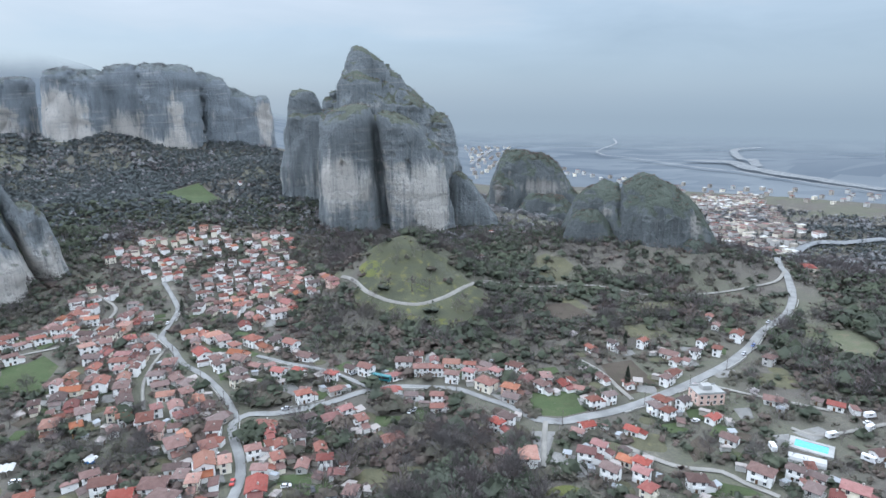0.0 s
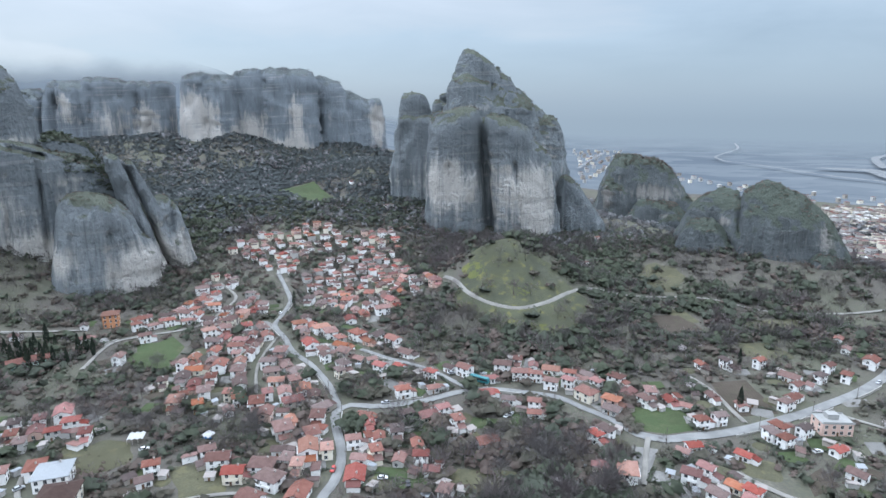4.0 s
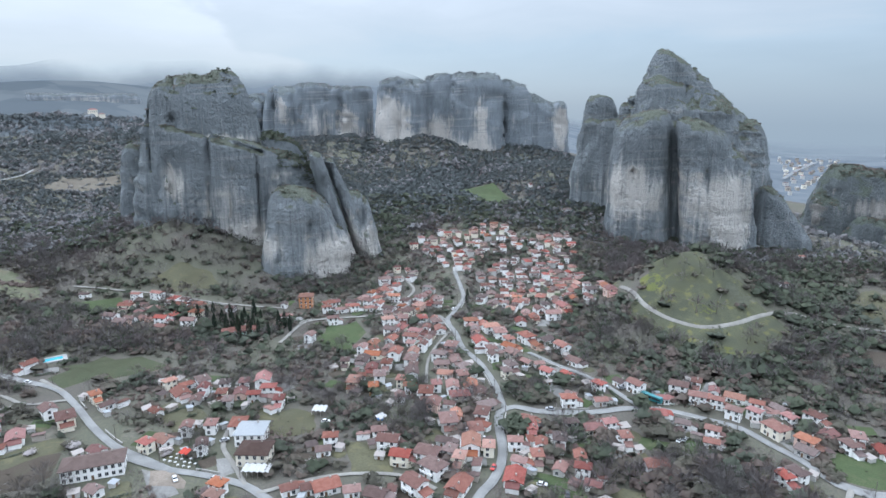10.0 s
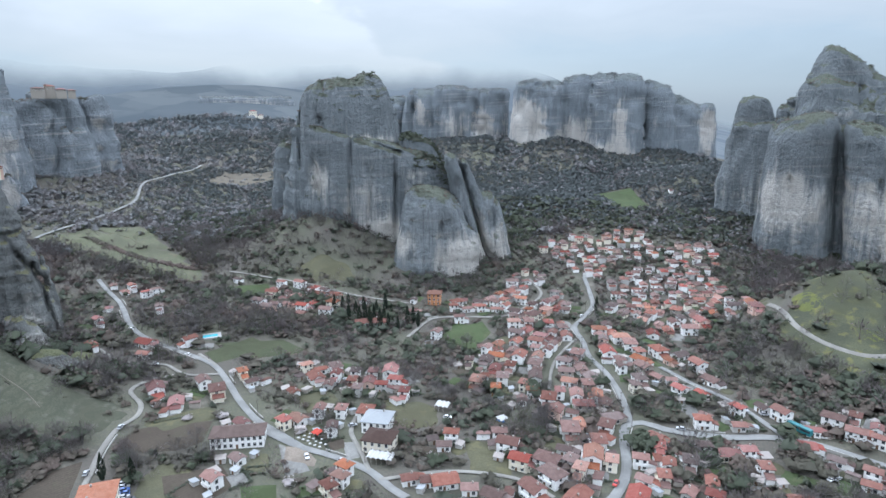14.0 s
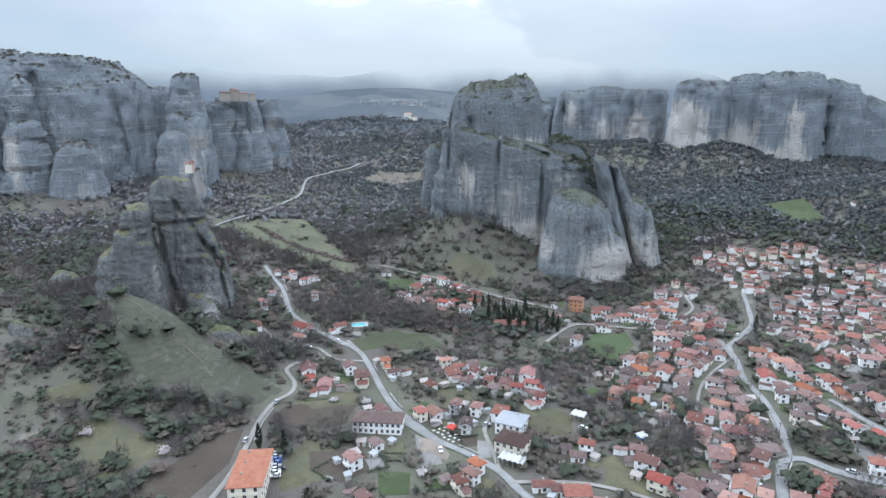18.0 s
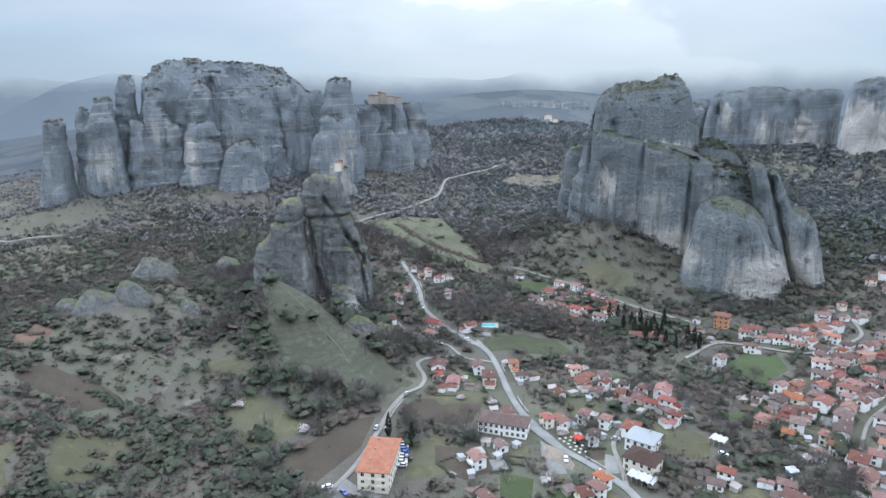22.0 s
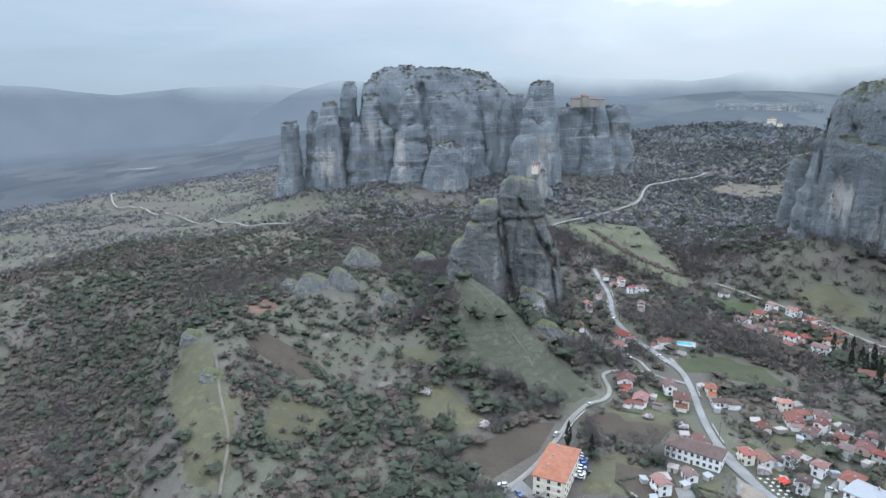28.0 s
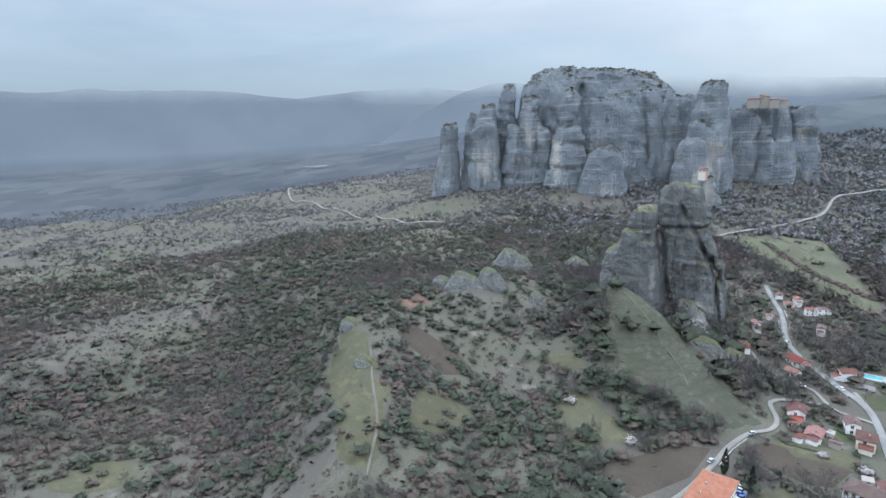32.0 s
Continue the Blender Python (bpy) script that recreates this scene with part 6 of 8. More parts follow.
def far_house(m, w, rt, wt, hipped):
    """Adds a plain small house to the joined far rows: walls, roof and a few dark windows."""
    d, h = w * 0.72, pick.choice([3.0, 3.2, 5.2, 5.4])
    a, b, e, rise = w / 2, d / 2, 0.4, d * 0.2
    r = max(0.1, (w - d) / 2) if hipped else a + e
    v, f = box(-a, a, -b, b, -4, h)
    groups = [(v, f[2:], 4 + WALL_TONE[wt])]
    groups.append(([(-a - e, -b - e, h - 0.1), (a + e, -b - e, h - 0.1), (a + e, b + e, h - 0.1), (-a - e, b + e, h - 0.1), (-r, 0, h + rise), (r, 0, h + rise)],
                   [(0, 1, 5, 4), (2, 3, 4, 5), (1, 2, 5), (3, 0, 4), (3, 2, 1, 0)], ROOF_TONE[rt]))
    for s in range(1 if h < 4 else 2):
        for k in (-0.28, 0.28):
            x, z = k * w, 1.0 + 2.6 * s
            groups.append(([(x - 0.5, -b - 0.03, z), (x + 0.5, -b - 0.03, z), (x + 0.5, -b - 0.03, z + 1.2), (x - 0.5, -b - 0.03, z + 1.2)], [(0, 1, 2, 3)], 10))
    if pick.random() < 0.65:
        # a lower wing with its own tiled slope, and a chimney
        x0, x1, y0, y1, z = (a, a + pick.uniform(1.8, 3.2), -b * 0.8, b * 0.5, h * 0.62) if pick.random() < 0.5 else (-a * 0.6, a * 0.5, -b - pick.uniform(1.5, 2.6), -b, h * 0.6)
        v, f = box(x0, x1, y0, y1, -4, z)
        groups.append((v, f[2:], 4 + WALL_TONE[wt]))
        up = 0.7 if x0 == a else 0.0
        groups.append(([(x0, y0 - 0.3, z + up), (x1 + 0.3, y0 - 0.3, z), (x1 + 0.3, y1 + 0.3, z + 0.7 - up), (x0, y1 + 0.3, z + 0.7)], [(0, 1, 2, 3)], pick.randrange(4)))
    v, f = box(w * 0.2, w * 0.2 + 0.6, 0.2, 0.8, h, h + rise + 0.8)
    groups.append((v, f[1:], 9))
    for vs, fs, slot in groups:
        far_faces.extend(tuple(i + len(far_verts) for i in q) for q in fs)
        far_verts.extend(m @ Vector(p) for p in vs)
        far_slots.extend([slot] * len(fs))


for index, (hx, hy, length, rt, wt) in enumerate(HOUSES):
    kind = pick.choice(["gable", "hip", "hip", "low", "low"]) if length < 14 else pick.choice(["hip", "long", "hip"])
    turn = road_turn(hx, hy) + pick.choice([0, 0, 90, 180, 180]) + pick.uniform(-9, 9)
    # fronts look down the valley, towards the south
    if math.cos(radians(turn)) < 0:
        turn += 180
    m = pose(hx, hy, float(land(hx, hy)), 0, 0, turn)
    if index >= 300:
        far_house(m, length, rt, wt, kind == "hip")
        continue
    detail = 2 if index < 95 else 1
    annex = pick.random() < 0.5
    key = (length, rt, wt, kind, detail, annex)
    if key not in made_houses:
        made_houses[key] = make_house(length, ROOFS[ROOF_TONE[rt]], WALLS[WALL_TONE[wt]], kind, detail, annex)
        made_houses[key].matrix_world = m
        words = {"low": "single-storey ", "long": "long ", "hip": "two-storey ", "gable": "two-storey "}[kind]
        tagged(made_houses[key], f"{words}{WALL_WORD[wt]} village house with a {ROOF_WORD[rt]} tiled roof", "house", "houses of the village")
    else:
        copy_thing(made_houses[key], m)
far_me = bpy.data.meshes.new("upper_village")
far_me.from_pydata([tuple(v) for v in far_verts], [], far_faces)
for m in ROOFS + WALLS + [GLASS]:
    far_me.materials.append(m)
far_me.polygons.foreach_set("material_index", far_slots)
tagged(new("upper_village", far_me), "crowded small white houses with red tiled roofs", "houses", kind="stuff")

# ---- larger buildings of their own ----
KEEP_CLEAR = []
ORANGE_WALL, MINT = plaster_material("bare_orange_brick", (0.5, 0.24, 0.12)), plaster_material("mint_render", (0.42, 0.6, 0.5))
DARK_ROOF = roof_material("dark_brown_tiles", (0.105, 0.062, 0.05), (0.14, 0.088, 0.072))
METAL_ROOF = plain("pale_sheet_roof", (0.28, 0.295, 0.31), 0.5, 0.4)
CANVAS = plain("white_awning", (0.46, 0.46, 0.45))


def big_house(name, x, y, turn, w, d, storeys, roof, wall, label, category, cols, flat=False, chimneys=1, balconies=0):
    base = new(name)
    h, rise = 2.9 * storeys + 0.3, min(w, d) * 0.2
    base.matrix_world = pose(x, y, float(land(x, y)), 0, 0, turn)
    tagged(base, label, category)
    part("wall", solid("wall", [(-w / 2, w / 2, -d / 2, d / 2, -4, h)], wall), base)
    if flat:
        part("roof", solid("roof", [(-w / 2 - 0.3, w / 2 + 0.3, -d / 2 - 0.3, d / 2 + 0.3, h, h + 0.25), (-w / 2, w / 2, -d / 2, -d / 2 + 0.25, h + 0.25, h + 0.9),
                                    (-w / 2, w / 2, d / 2 - 0.25, d / 2, h + 0.25, h + 0.9), (-w * 0.2, w * 0.15, -d * 0.1, d * 0.3, h + 0.25, h + 2.6)], roof), base)
    else:
        part("roof", hip_roof(w, d, h, rise, roof, 0.7, 0.3), base)
        for k in range(chimneys):
            part("chimney", CHIMNEY, base).location = (-w * 0.3 + k * w * 0.6 / max(1, chimneys - 1) if chimneys > 1 else w * 0.2, d * 0.15, h + rise * 0.7)
    part("door", DOOR, base).location = (0, -d / 2, 0)
    side = max(1, int(d / 4))
    for s in range(storeys):
        z = 1.7 + 2.9 * s
        for k in range(cols):
            px = -w / 2 + w * (k + 0.5) / cols
            if s or abs(px) > 1.3:
                add_window(base, pose(px, -d / 2, z, 0, 0, 0))
            add_window(base, pose(px, d / 2, z, 0, 0, 180))
        for k in range(side):
            py = -d / 2 + d * (k + 0.5) / side
            add_window(base, pose(-w / 2, py, z, 0, 0, -90))
            add_window(base, pose(w / 2, py, z, 0, 0, 90))
    for k in range(balconies):
        py, z = -d / 4 + d / 2 * (k % 2), 2.9 * (1 + k // 2)
        part("balcony", solid("balcony", [(-w / 2 - 1.3, -w / 2, py - 2, py + 2, z, z + 0.18), (-w / 2 - 1.3, -w / 2 - 1.2, py - 2, py + 2, z + 0.18, z + 1.0)], wall), base)
    KEEP_CLEAR.append((x, y, max(w, d) * 0.5 + 1))
    return base


big_house("hotel", -221, 75, 148, 26, 12.5, 3, ROOFS[3], WALLS[1], "three-storey cream hotel with an orange hipped tile roof beside a lane", "hotel", 7, chimneys=3, balconies=4)
big_house("museum_hall", -231, 141, 47, 23, 10.5, 2, DARK_ROOF, WALLS[0], "long white two-storey hall with window rows and a brown roof", "building", 9, chimneys=2)
big_house("white_villa", -191, 190, 28, 12.5, 12, 2, METAL_ROOF, WALLS[0], "square white villa under a pale grey hipped roof", "villa", 4)
big_house("tavern", -178, 178, 24, 13, 11, 2, DARK_ROOF, WALLS[1], "tavern with a dark brown tiled roof by the street", "tavern", 4)
big_house("apartment_house", -293, 357, 32, 10, 9, 3, ROOFS[3], ORANGE_WALL, "three-storey orange apartment house with a tiled roof", "apartment house", 3)
big_house("school", -295, 289, 48, 21, 9, 1, ROOFS[0], MINT, "long single-storey mint-green school with a faded red roof", "school", 7)
big_house("flat_roofed_house", 134, 288, 7, 14, 10, 2, CONCRETE, WALLS[4], "large pinkish house with a flat terraced roof", "house", 4, flat=True)
big_house("white_chapel", -102, 845, 20, 9, 7, 2, ROOFS[0], WALLS[0], "small white chapel among dark woods below the peak", "chapel", 2)

POST = solid("post", [(-0.06, 0.06, -0.06, 0.06, -0.5, 2.7)], STONE_TRIM)

# swimming pools
g = Graph("pool_water", 0.08, 0.5)
WATER = g.done(g.mix(g.band(g.noise(0.6, 3), 0.3, 0.7), (0.05, 0.33, 0.42), (0.09, 0.42, 0.5)), g.noise(2.5, 3), 0.1, 0.05)
for px, py, turn, w, d in ((163, 245, -35, 13, 6.5), (-359, 204, 62, 10, 5)):
    pool = new("swimming_pool")
    pool.matrix_world = pose(px, py, float(land(px, py)) + 0.55, 0, 0, turn)
    tagged(pool, "turquoise swimming pool with a pale concrete surround", "swimming pool")
    part("surround", solid("surround", [(-w / 2 - 2.2, w / 2 + 2.2, -d / 2 - 2.2, -d / 2, -2, 0.25), (-w / 2 - 2.2, w / 2 + 2.2, d / 2, d / 2 + 2.2, -2, 0.25),
                                        (-w / 2 - 2.2, -w / 2, -d / 2, d / 2, -2, 0.25), (w / 2, w / 2 + 2.2, -d / 2, d / 2, -2, 0.25)], CONCRETE), pool)
    part("water", solid("water", [(-w / 2, w / 2, -d / 2, d / 2, -2, 0.1)], WATER), pool)
    KEEP_CLEAR.append((px, py, 9))


# ---- monasteries on the rocks ----
def monastery(x, y, z, turn, label, blocks):
    """Blocks: offset x, y, width, depth, height, wall material, roof material."""
    base = new("monastery")
    base.matrix_world = pose(x, y, z, 0, 0, turn)
    tagged(base, label, "monastery", "monasteries on the rocks")
    for bx, by, w, d, h, wall, roof in blocks:
        part("wall", solid("wall", [(-w / 2, w / 2, -d / 2, d / 2, -9, h)], wall), base).location = (bx, by, 0)
        part("roof", hip_roof(w, d, h, d * 0.2, roof), base).location = (bx, by, 0)
        for k in range(max(2, int(w / 4))):
            add_window(base, pose(bx - w / 2 + w * (k + 0.5) / max(2, int(w / 4)), by - d / 2, h * 0.6, 0, 0, 0))


mx, my = spot(70.2, 990)
monastery(mx, my, 170, 69, "pale stone monastery with red roofs on top of a sheer rock", [(-14, 0, 16, 8, 4, WALLS[5], ROOFS[0]), (0, 3, 11, 7, 7, WALLS[5], ROOFS[0]), (12, -2, 12, 7, 3, WALLS[5], ROOFS[1]), (-4, 9, 7, 7, 9, WALLS[5], ROOFS[2]), (24, 0, 9, 6, 2, WALLS[5], ROOFS[0])])
mx, my = spot(74.4, 826)
monastery(mx, my, 82, 74, "small white monastery with a red roof on a low spur", [(0, -3, 8, 6, 3.5, WALLS[1], ROOFS[1]), (4, 2, 5, 5, 5, WALLS[4], ROOFS[0])])
mx, my = spot(55.3, 1690)
monastery(mx, my, 128, 55, "cream monastery with red roofs on a crag across the valley", [(0, 0, 20, 12, 12, WALLS[1], ROOFS[1]), (18, -6, 14, 10, 2, WALLS[1], ROOFS[0])])

# ---- pale bare outcrops on the western hills ----
for ob_b, ob_r, ob_w, ob_h, ob_d in ((95, 414, 30, 12, 11), (92.6, 418, 22, 14, 10), (90.6, 516, 34, 15, 13), (97, 432, 20, 8, 9), (88, 408, 14, 8, 7), (104.6, 300, 12, 4, 7), (106, 345, 14, 6, 7), (120, 520, 12, 4, 8), (73, 372, 26, 9, 9), (70.5, 385, 20, 7, 8), (84.5, 545, 22, 10, 9)):
    x, y = spot(ob_b, ob_r)
    zg = float(land(x, y))
    hw = ob_w / 2
    rock = new("rock_outcrop", rock_solid([(0, -hw * 0.1, hw * 0.4, ob_h, 0, hw * 0.85, 0, ob_d, ob_h * 0.5, 0, -0.1, 2.3, 0.6), (-ob_d * 0.3, hw * 0.45, hw * 0.25, ob_h * 0.65, hw * 0.45, hw * 0.5, 0, ob_d * 0.7, ob_h * 0.4, 20, -0.2, 2.3, 0.6), (0, -hw * 0.6, hw * 0.2, ob_h * 0.55, -hw * 0.6, hw * 0.4, 0, ob_d * 0.6, ob_h * 0.4, -15, 0.2, 2.3, 0.6)],
                                          [], 0, int(ob_b * 7), BOULDER, 0.8, foot=-4.0, flute=0.9, wave=5.0, rough=1.0, lichen=0.0))
    rock.matrix_world = pose(x, y, zg - 1, 0, 0, ob_b + 12)
    tagged(rock, "pale bare rock outcrop rising out of scrub", "rock outcrop", "rock outcrops on the hills")
    KEEP_CLEAR.append((x, y, hw * 0.8))
    KEEP_CLEAR.append((x * (1 - 10 / ob_r), y * (1 - 10 / ob_r), hw * 0.7))

# ---- parked and passing cars ----
CAR_PAINTS = [plain("car_paint_" + n, c, 0.35, 0.5) for n, c in (("white", (0.72, 0.72, 0.72)), ("silver", (0.4, 0.41, 0.43)), ("black", (0.03, 0.03, 0.035)), ("red", (0.4, 0.04, 0.03)), ("blue", (0.05, 0.1, 0.3)))]
RUBBER = plain("tyre_rubber", (0.03, 0.03, 0.03))


def extruded(name, profile, half, mat, inset=0.0):
    n = len(profile)
    v = [(x, -half + inset * max(0, z - 0.9), z) for x, z in profile] + [(x, half - inset * max(0, z - 0.9), z) for x, z in profile]
    f = [tuple(range(n))[::-1], tuple(range(n, 2 * n))] + [(i, (i + 1) % n, n + (i + 1) % n, n + i) for i in range(n)]
    return loose(name, v, f, mat)


wheel_v = [(0.31 * math.cos(a), s, 0.31 * math.sin(a)) for s in (-0.1, 0.1) for a in np.linspace(0, 2 * math.pi, 10, endpoint=False)]
WHEEL = loose("wheel", wheel_v, [tuple(range(10))[::-1], tuple(range(10, 20))] + [(i, (i + 1) % 10, 10 + (i + 1) % 10, 10 + i) for i in range(10)], RUBBER)
cars = []
for paint, word in zip(CAR_PAINTS, ("white", "silver", "black", "red", "blue")):
    car = tagged(new("car"), f"small {word} hatchback parked by the road", "car", "cars in the village")
    part("body", extruded("body", [(-2.1, 0.3), (2.1, 0.3), (2.15, 0.62), (1.95, 0.8), (1.0, 0.92), (-1.9, 0.95), (-2.12, 0.7)], 0.86, paint), car)
    part("cabin", extruded("cabin", [(1.0, 0.92), (0.35, 1.42), (-1.35, 1.45), (-1.9, 0.95)], 0.8, GLASS, 0.25), car)
    part("roof", extruded("roof", [(0.35, 1.42), (0.2, 1.48), (-1.25, 1.5), (-1.35, 1.45)], 0.68, paint), car)
    for wx in (-1.3, 1.3):
        for wy in (-0.78, 0.78):
            part("wheel", WHEEL, car).location = (wx, wy, 0.31)
    cars.append(car)
park = random.Random(3)
spots_for_cars = [(-236 + 2.1 * k, 92 - 1.0 * k, 60) for k in range(8)] + [(-213, 57, 20), (-219, 52, 75), (-225, 89, 60)]
for rname, rwidth, rpoints in ROADS:
    line = smooth_line(rpoints, 6)
    for k in range(4, len(line) - 4):
        if rname in ("main_road", "village_street", "valley_road", "lane") and park.random() < 0.07 and math.hypot(*line[k]) < 520:
            d = line[k + 1] - line[k]
            q = line[k] + np.array([d[1], -d[0]]) / np.linalg.norm(d) * park.choice([-1.4, 1.5, rwidth * 0.5])
            spots_for_cars.append((q[0], q[1], math.degrees(math.atan2(d[1], d[0]))))
used = set()
for cx, cy, turn in spots_for_cars[:70]:
    m = pose(cx, cy, float(lift(cx, cy, 0.62)), 0, 0, turn + park.choice([0, 180]))
    k = park.choice([0, 0, 1, 1, 2, 3, 4])
    if k in used:
        copy_thing(cars[k], m)
    else:
        cars[k].matrix_world = m
        used.add(k)
for k, car in enumerate(cars):
    if k not in used:
        car.matrix_world = pose(-222 - 3 * k, 50, float(lift(-222, 50, 0.4)), 0, 0, 70)

# a coach on the village street
coach = tagged(new("coach"), "teal touring coach standing on the village street", "coach")
coach.matrix_world = pose(-33, 306, float(lift(-33, 306, 0.6)), 0, 0, -22)
part("body", extruded("body", [(-5.5, 0.4), (5.5, 0.4), (5.6, 1.6), (5.4, 3.0), (5.1, 3.2), (-5.3, 3.2), (-5.6, 3.0)], 1.25, plain("teal_paint", (0.03, 0.16, 0.18), 0.35, 0.5)), coach)
part("window_band", solid("window_band", [(-5.2, 5.3, -1.28, 1.28, 1.6, 2.6)], GLASS), coach)
for wx in (-3.4, 3.6):
    for wy in (-1.15, 1.15):
        part("wheel", WHEEL, coach).matrix_local = Matrix.Translation((wx, wy, 0.45)) @ Matrix.Scale(1.5, 4)

# the hotel's paved yard
yard = field([(-226, 60), (-212, 50), (-203, 60), (-206, 72), (-216, 64)], "yard", "pale paved yard in front of the hotel", "yard", 0.5, 71)

# steep open ground below the pinnacles, and the school yard
for kb, kr, kk in ((80.5, 395, 12), (78.5, 393, 12), (76.5, 388, 12), (74.8, 383, 10), (81, 381, 12), (79, 378, 12), (77, 374, 12), (75, 370, 10), (73, 364, 8)):
    kx, ky = spot(kb, kr)
    KEEP_CLEAR.append((kx, ky, kk))

# ---- woods and scrub ----
def bare_tree(rng, blades, thin=1.0):
    """A leafless tree of unit height: a trunk and blades of twig."""
    tris = []
    for k in range(3):
        a0, a1 = 2.094 * k, 2.094 * (k + 1)
        tris.append([(0.035 * math.cos(a0), 0.035 * math.sin(a0), -0.05), (0.035 * math.cos(a1), 0.035 * math.sin(a1), -0.05), (0, 0, 0.6)])
    for k in range(blades):
        a, up = rng.uniform(0, 6.283), rng.uniform(-0.1, 1.35)
        root = np.array([0, 0, rng.uniform(0.3, 0.5)])
        way = np.array([math.cos(a) * math.cos(up), math.sin(a) * math.cos(up), math.sin(up)])
        if k % 9 == 0:
            start, tip, wide = root, root + way * 0.42, 0.016
        else:
            start = root + way * 0.42 * rng.uniform(0.25, 1.0) ** 0.6
            tip = start + (way + rng.normal(size=3) * 0.55 + np.array([0, 0, 0.35])) * rng.uniform(0.1, 0.2) * (60 / blades) ** 0.2
            wide = rng.uniform(0.024, 0.05) * (60 / blades) ** 0.55
        side = np.cross(tip - start, rng.normal(size=3))
        side *= wide * thin / (np.linalg.norm(side) + 1e-9)
        tris.append([start, start + (tip - start) * 0.6 + side, tip])
    return np.array(tris, float)


def lump(rng):
    """A ragged little clump of unit radius."""
    v = np.array([(1, 0, 0), (-1, 0, 0), (0, 1, 0), (0, -1, 0), (0, 0, 1), (0, 0, -1)], float)
    f = [(0, 2, 4), (2, 1, 4), (1, 3, 4), (3, 0, 4), (2, 0, 5), (1, 2, 5), (3, 1, 5), (0, 3, 5)]
    v = v * rng.uniform(0.6, 1.4, (len(v), 1)) + rng.normal(size=v.shape) * 0.2
    return v[np.array(f)]


def leafy_tree(rng, leaves, squat=0.8, spread=0.3):
    """A crown of unit height: small ragged clumps heaped about, and loose leaves that break the outline."""
    count = round(leaves / 15) if leaves > 14 else 0
    tris = []
    for k in range(count):
        n = rng.normal(size=3)
        n /= np.linalg.norm(n)
        out = 0.0 if count == 1 else spread * rng.uniform(0.6, 1.15)
        size = 0.4 if count == 1 else rng.uniform(0.75, 1.2) * 0.42 / count ** 0.33
        tris.append(lump(rng) * size + n * np.array([out, out, out * 0.75]) + np.array([0, 0, 0.46]))
    for k in range(int(leaves * 0.45) if count else leaves):
        n = rng.normal(size=3)
        n /= np.linalg.norm(n)
        p = n * np.array([1, 1, 0.85]) * 0.5 * rng.uniform(0.7 if count else 0.3, 1.12) + np.array([0, 0, 0.48])
        a = np.cross(n, rng.normal(size=3))
        a /= np.linalg.norm(a) + 1e-9
        b = np.cross(n, a)
        w = rng.uniform(0.5, 1.0) * (0.8 if count else 1.05) / math.sqrt(leaves)
        tris.append(np.array([[p + a * w, p - a * w * 0.5 + b * w, p - a * w * 0.5 - b * w + n * w]]))
    t = np.concatenate(tris)
    t[..., 2] = np.maximum(t[..., 2], -0.02)
    t[..., :2] *= 1.15 / squat
    return t


def crown_shade(me, outward, tone):
    """Lets a crown of loose leaves shade as one rounded volume."""
    n = outward / (np.linalg.norm(outward, axis=1)[:, None] + 1e-6)
    me.attributes.new("crown", "FLOAT_VECTOR", "POINT").data.foreach_set("vector", n.astype(np.float32).ravel())
    me.attributes.new("tone", "FLOAT", "POINT").data.foreach_set("value", tone.astype(np.float32))


def plant(name, spots, heights, templates, mat, label, category, seed):
    """One object of many plants of a kind."""
    if len(spots) == 0:
        return
    rng = np.random.default_rng(seed)
    chunks, rounds, tones = [], [], []
    which = rng.integers(0, len(templates), len(spots))
    for k, tpl in enumerate(templates):
        sel = which == k
        p, h = spots[sel], heights[sel]
        a = rng.uniform(0, 6.283, len(p))
        c, s = np.cos(a)[:, None, None], np.sin(a)[:, None, None]
        t = tpl[None]
        x = t[..., 0] * c - t[..., 1] * s
        y = t[..., 0] * s + t[..., 1] * c
        v = np.stack([x, y, np.broadcast_to(t[..., 2], x.shape)], -1) * h[:, None, None, None] + p[:, None, None, :]
        n = np.stack([0.75 * x, 0.75 * y, np.broadcast_to(t[..., 2] * 0.8 + 0.12, x.shape)], -1)
        chunks.append(v.reshape(-1, 3))
        rounds.append(n.reshape(-1, 3))
        tones.append(np.repeat(rng.uniform(0, 1, len(p)), tpl.shape[0] * 3))
    v = np.concatenate(chunks)
    me = mesh_of(name, v, np.arange(len(v)).reshape(-1, 3), mat)
    crown_shade(me, np.concatenate(rounds), np.concatenate(tones))
    tagged(new(name, me), label, category, kind="stuff")


def in_shape(x, y, corners):
    inside = np.zeros(x.shape, bool)
    for (x1, y1), (x2, y2) in zip(corners, corners[1:] + corners[:1]):
        hit = ((y1 > y) != (y2 > y)) & (x < (x2 - x1) * (y - y1) / (y2 - y1 + 1e-9) + x1)
        inside ^= hit
    return inside


# a coarse map of what is already taken, 3 m to a cell
CELL, HALF = 3.0, 1500.0
taken = np.zeros((int(2 * HALF / CELL),) * 2, bool)


def claim(x, y, reach):
    i, j, n = int((x + HALF) / CELL), int((y + HALF) / CELL), max(0, int(round(reach / CELL)))
    taken[max(0, i - n):i + n + 1, max(0, j - n):j + n + 1] = True


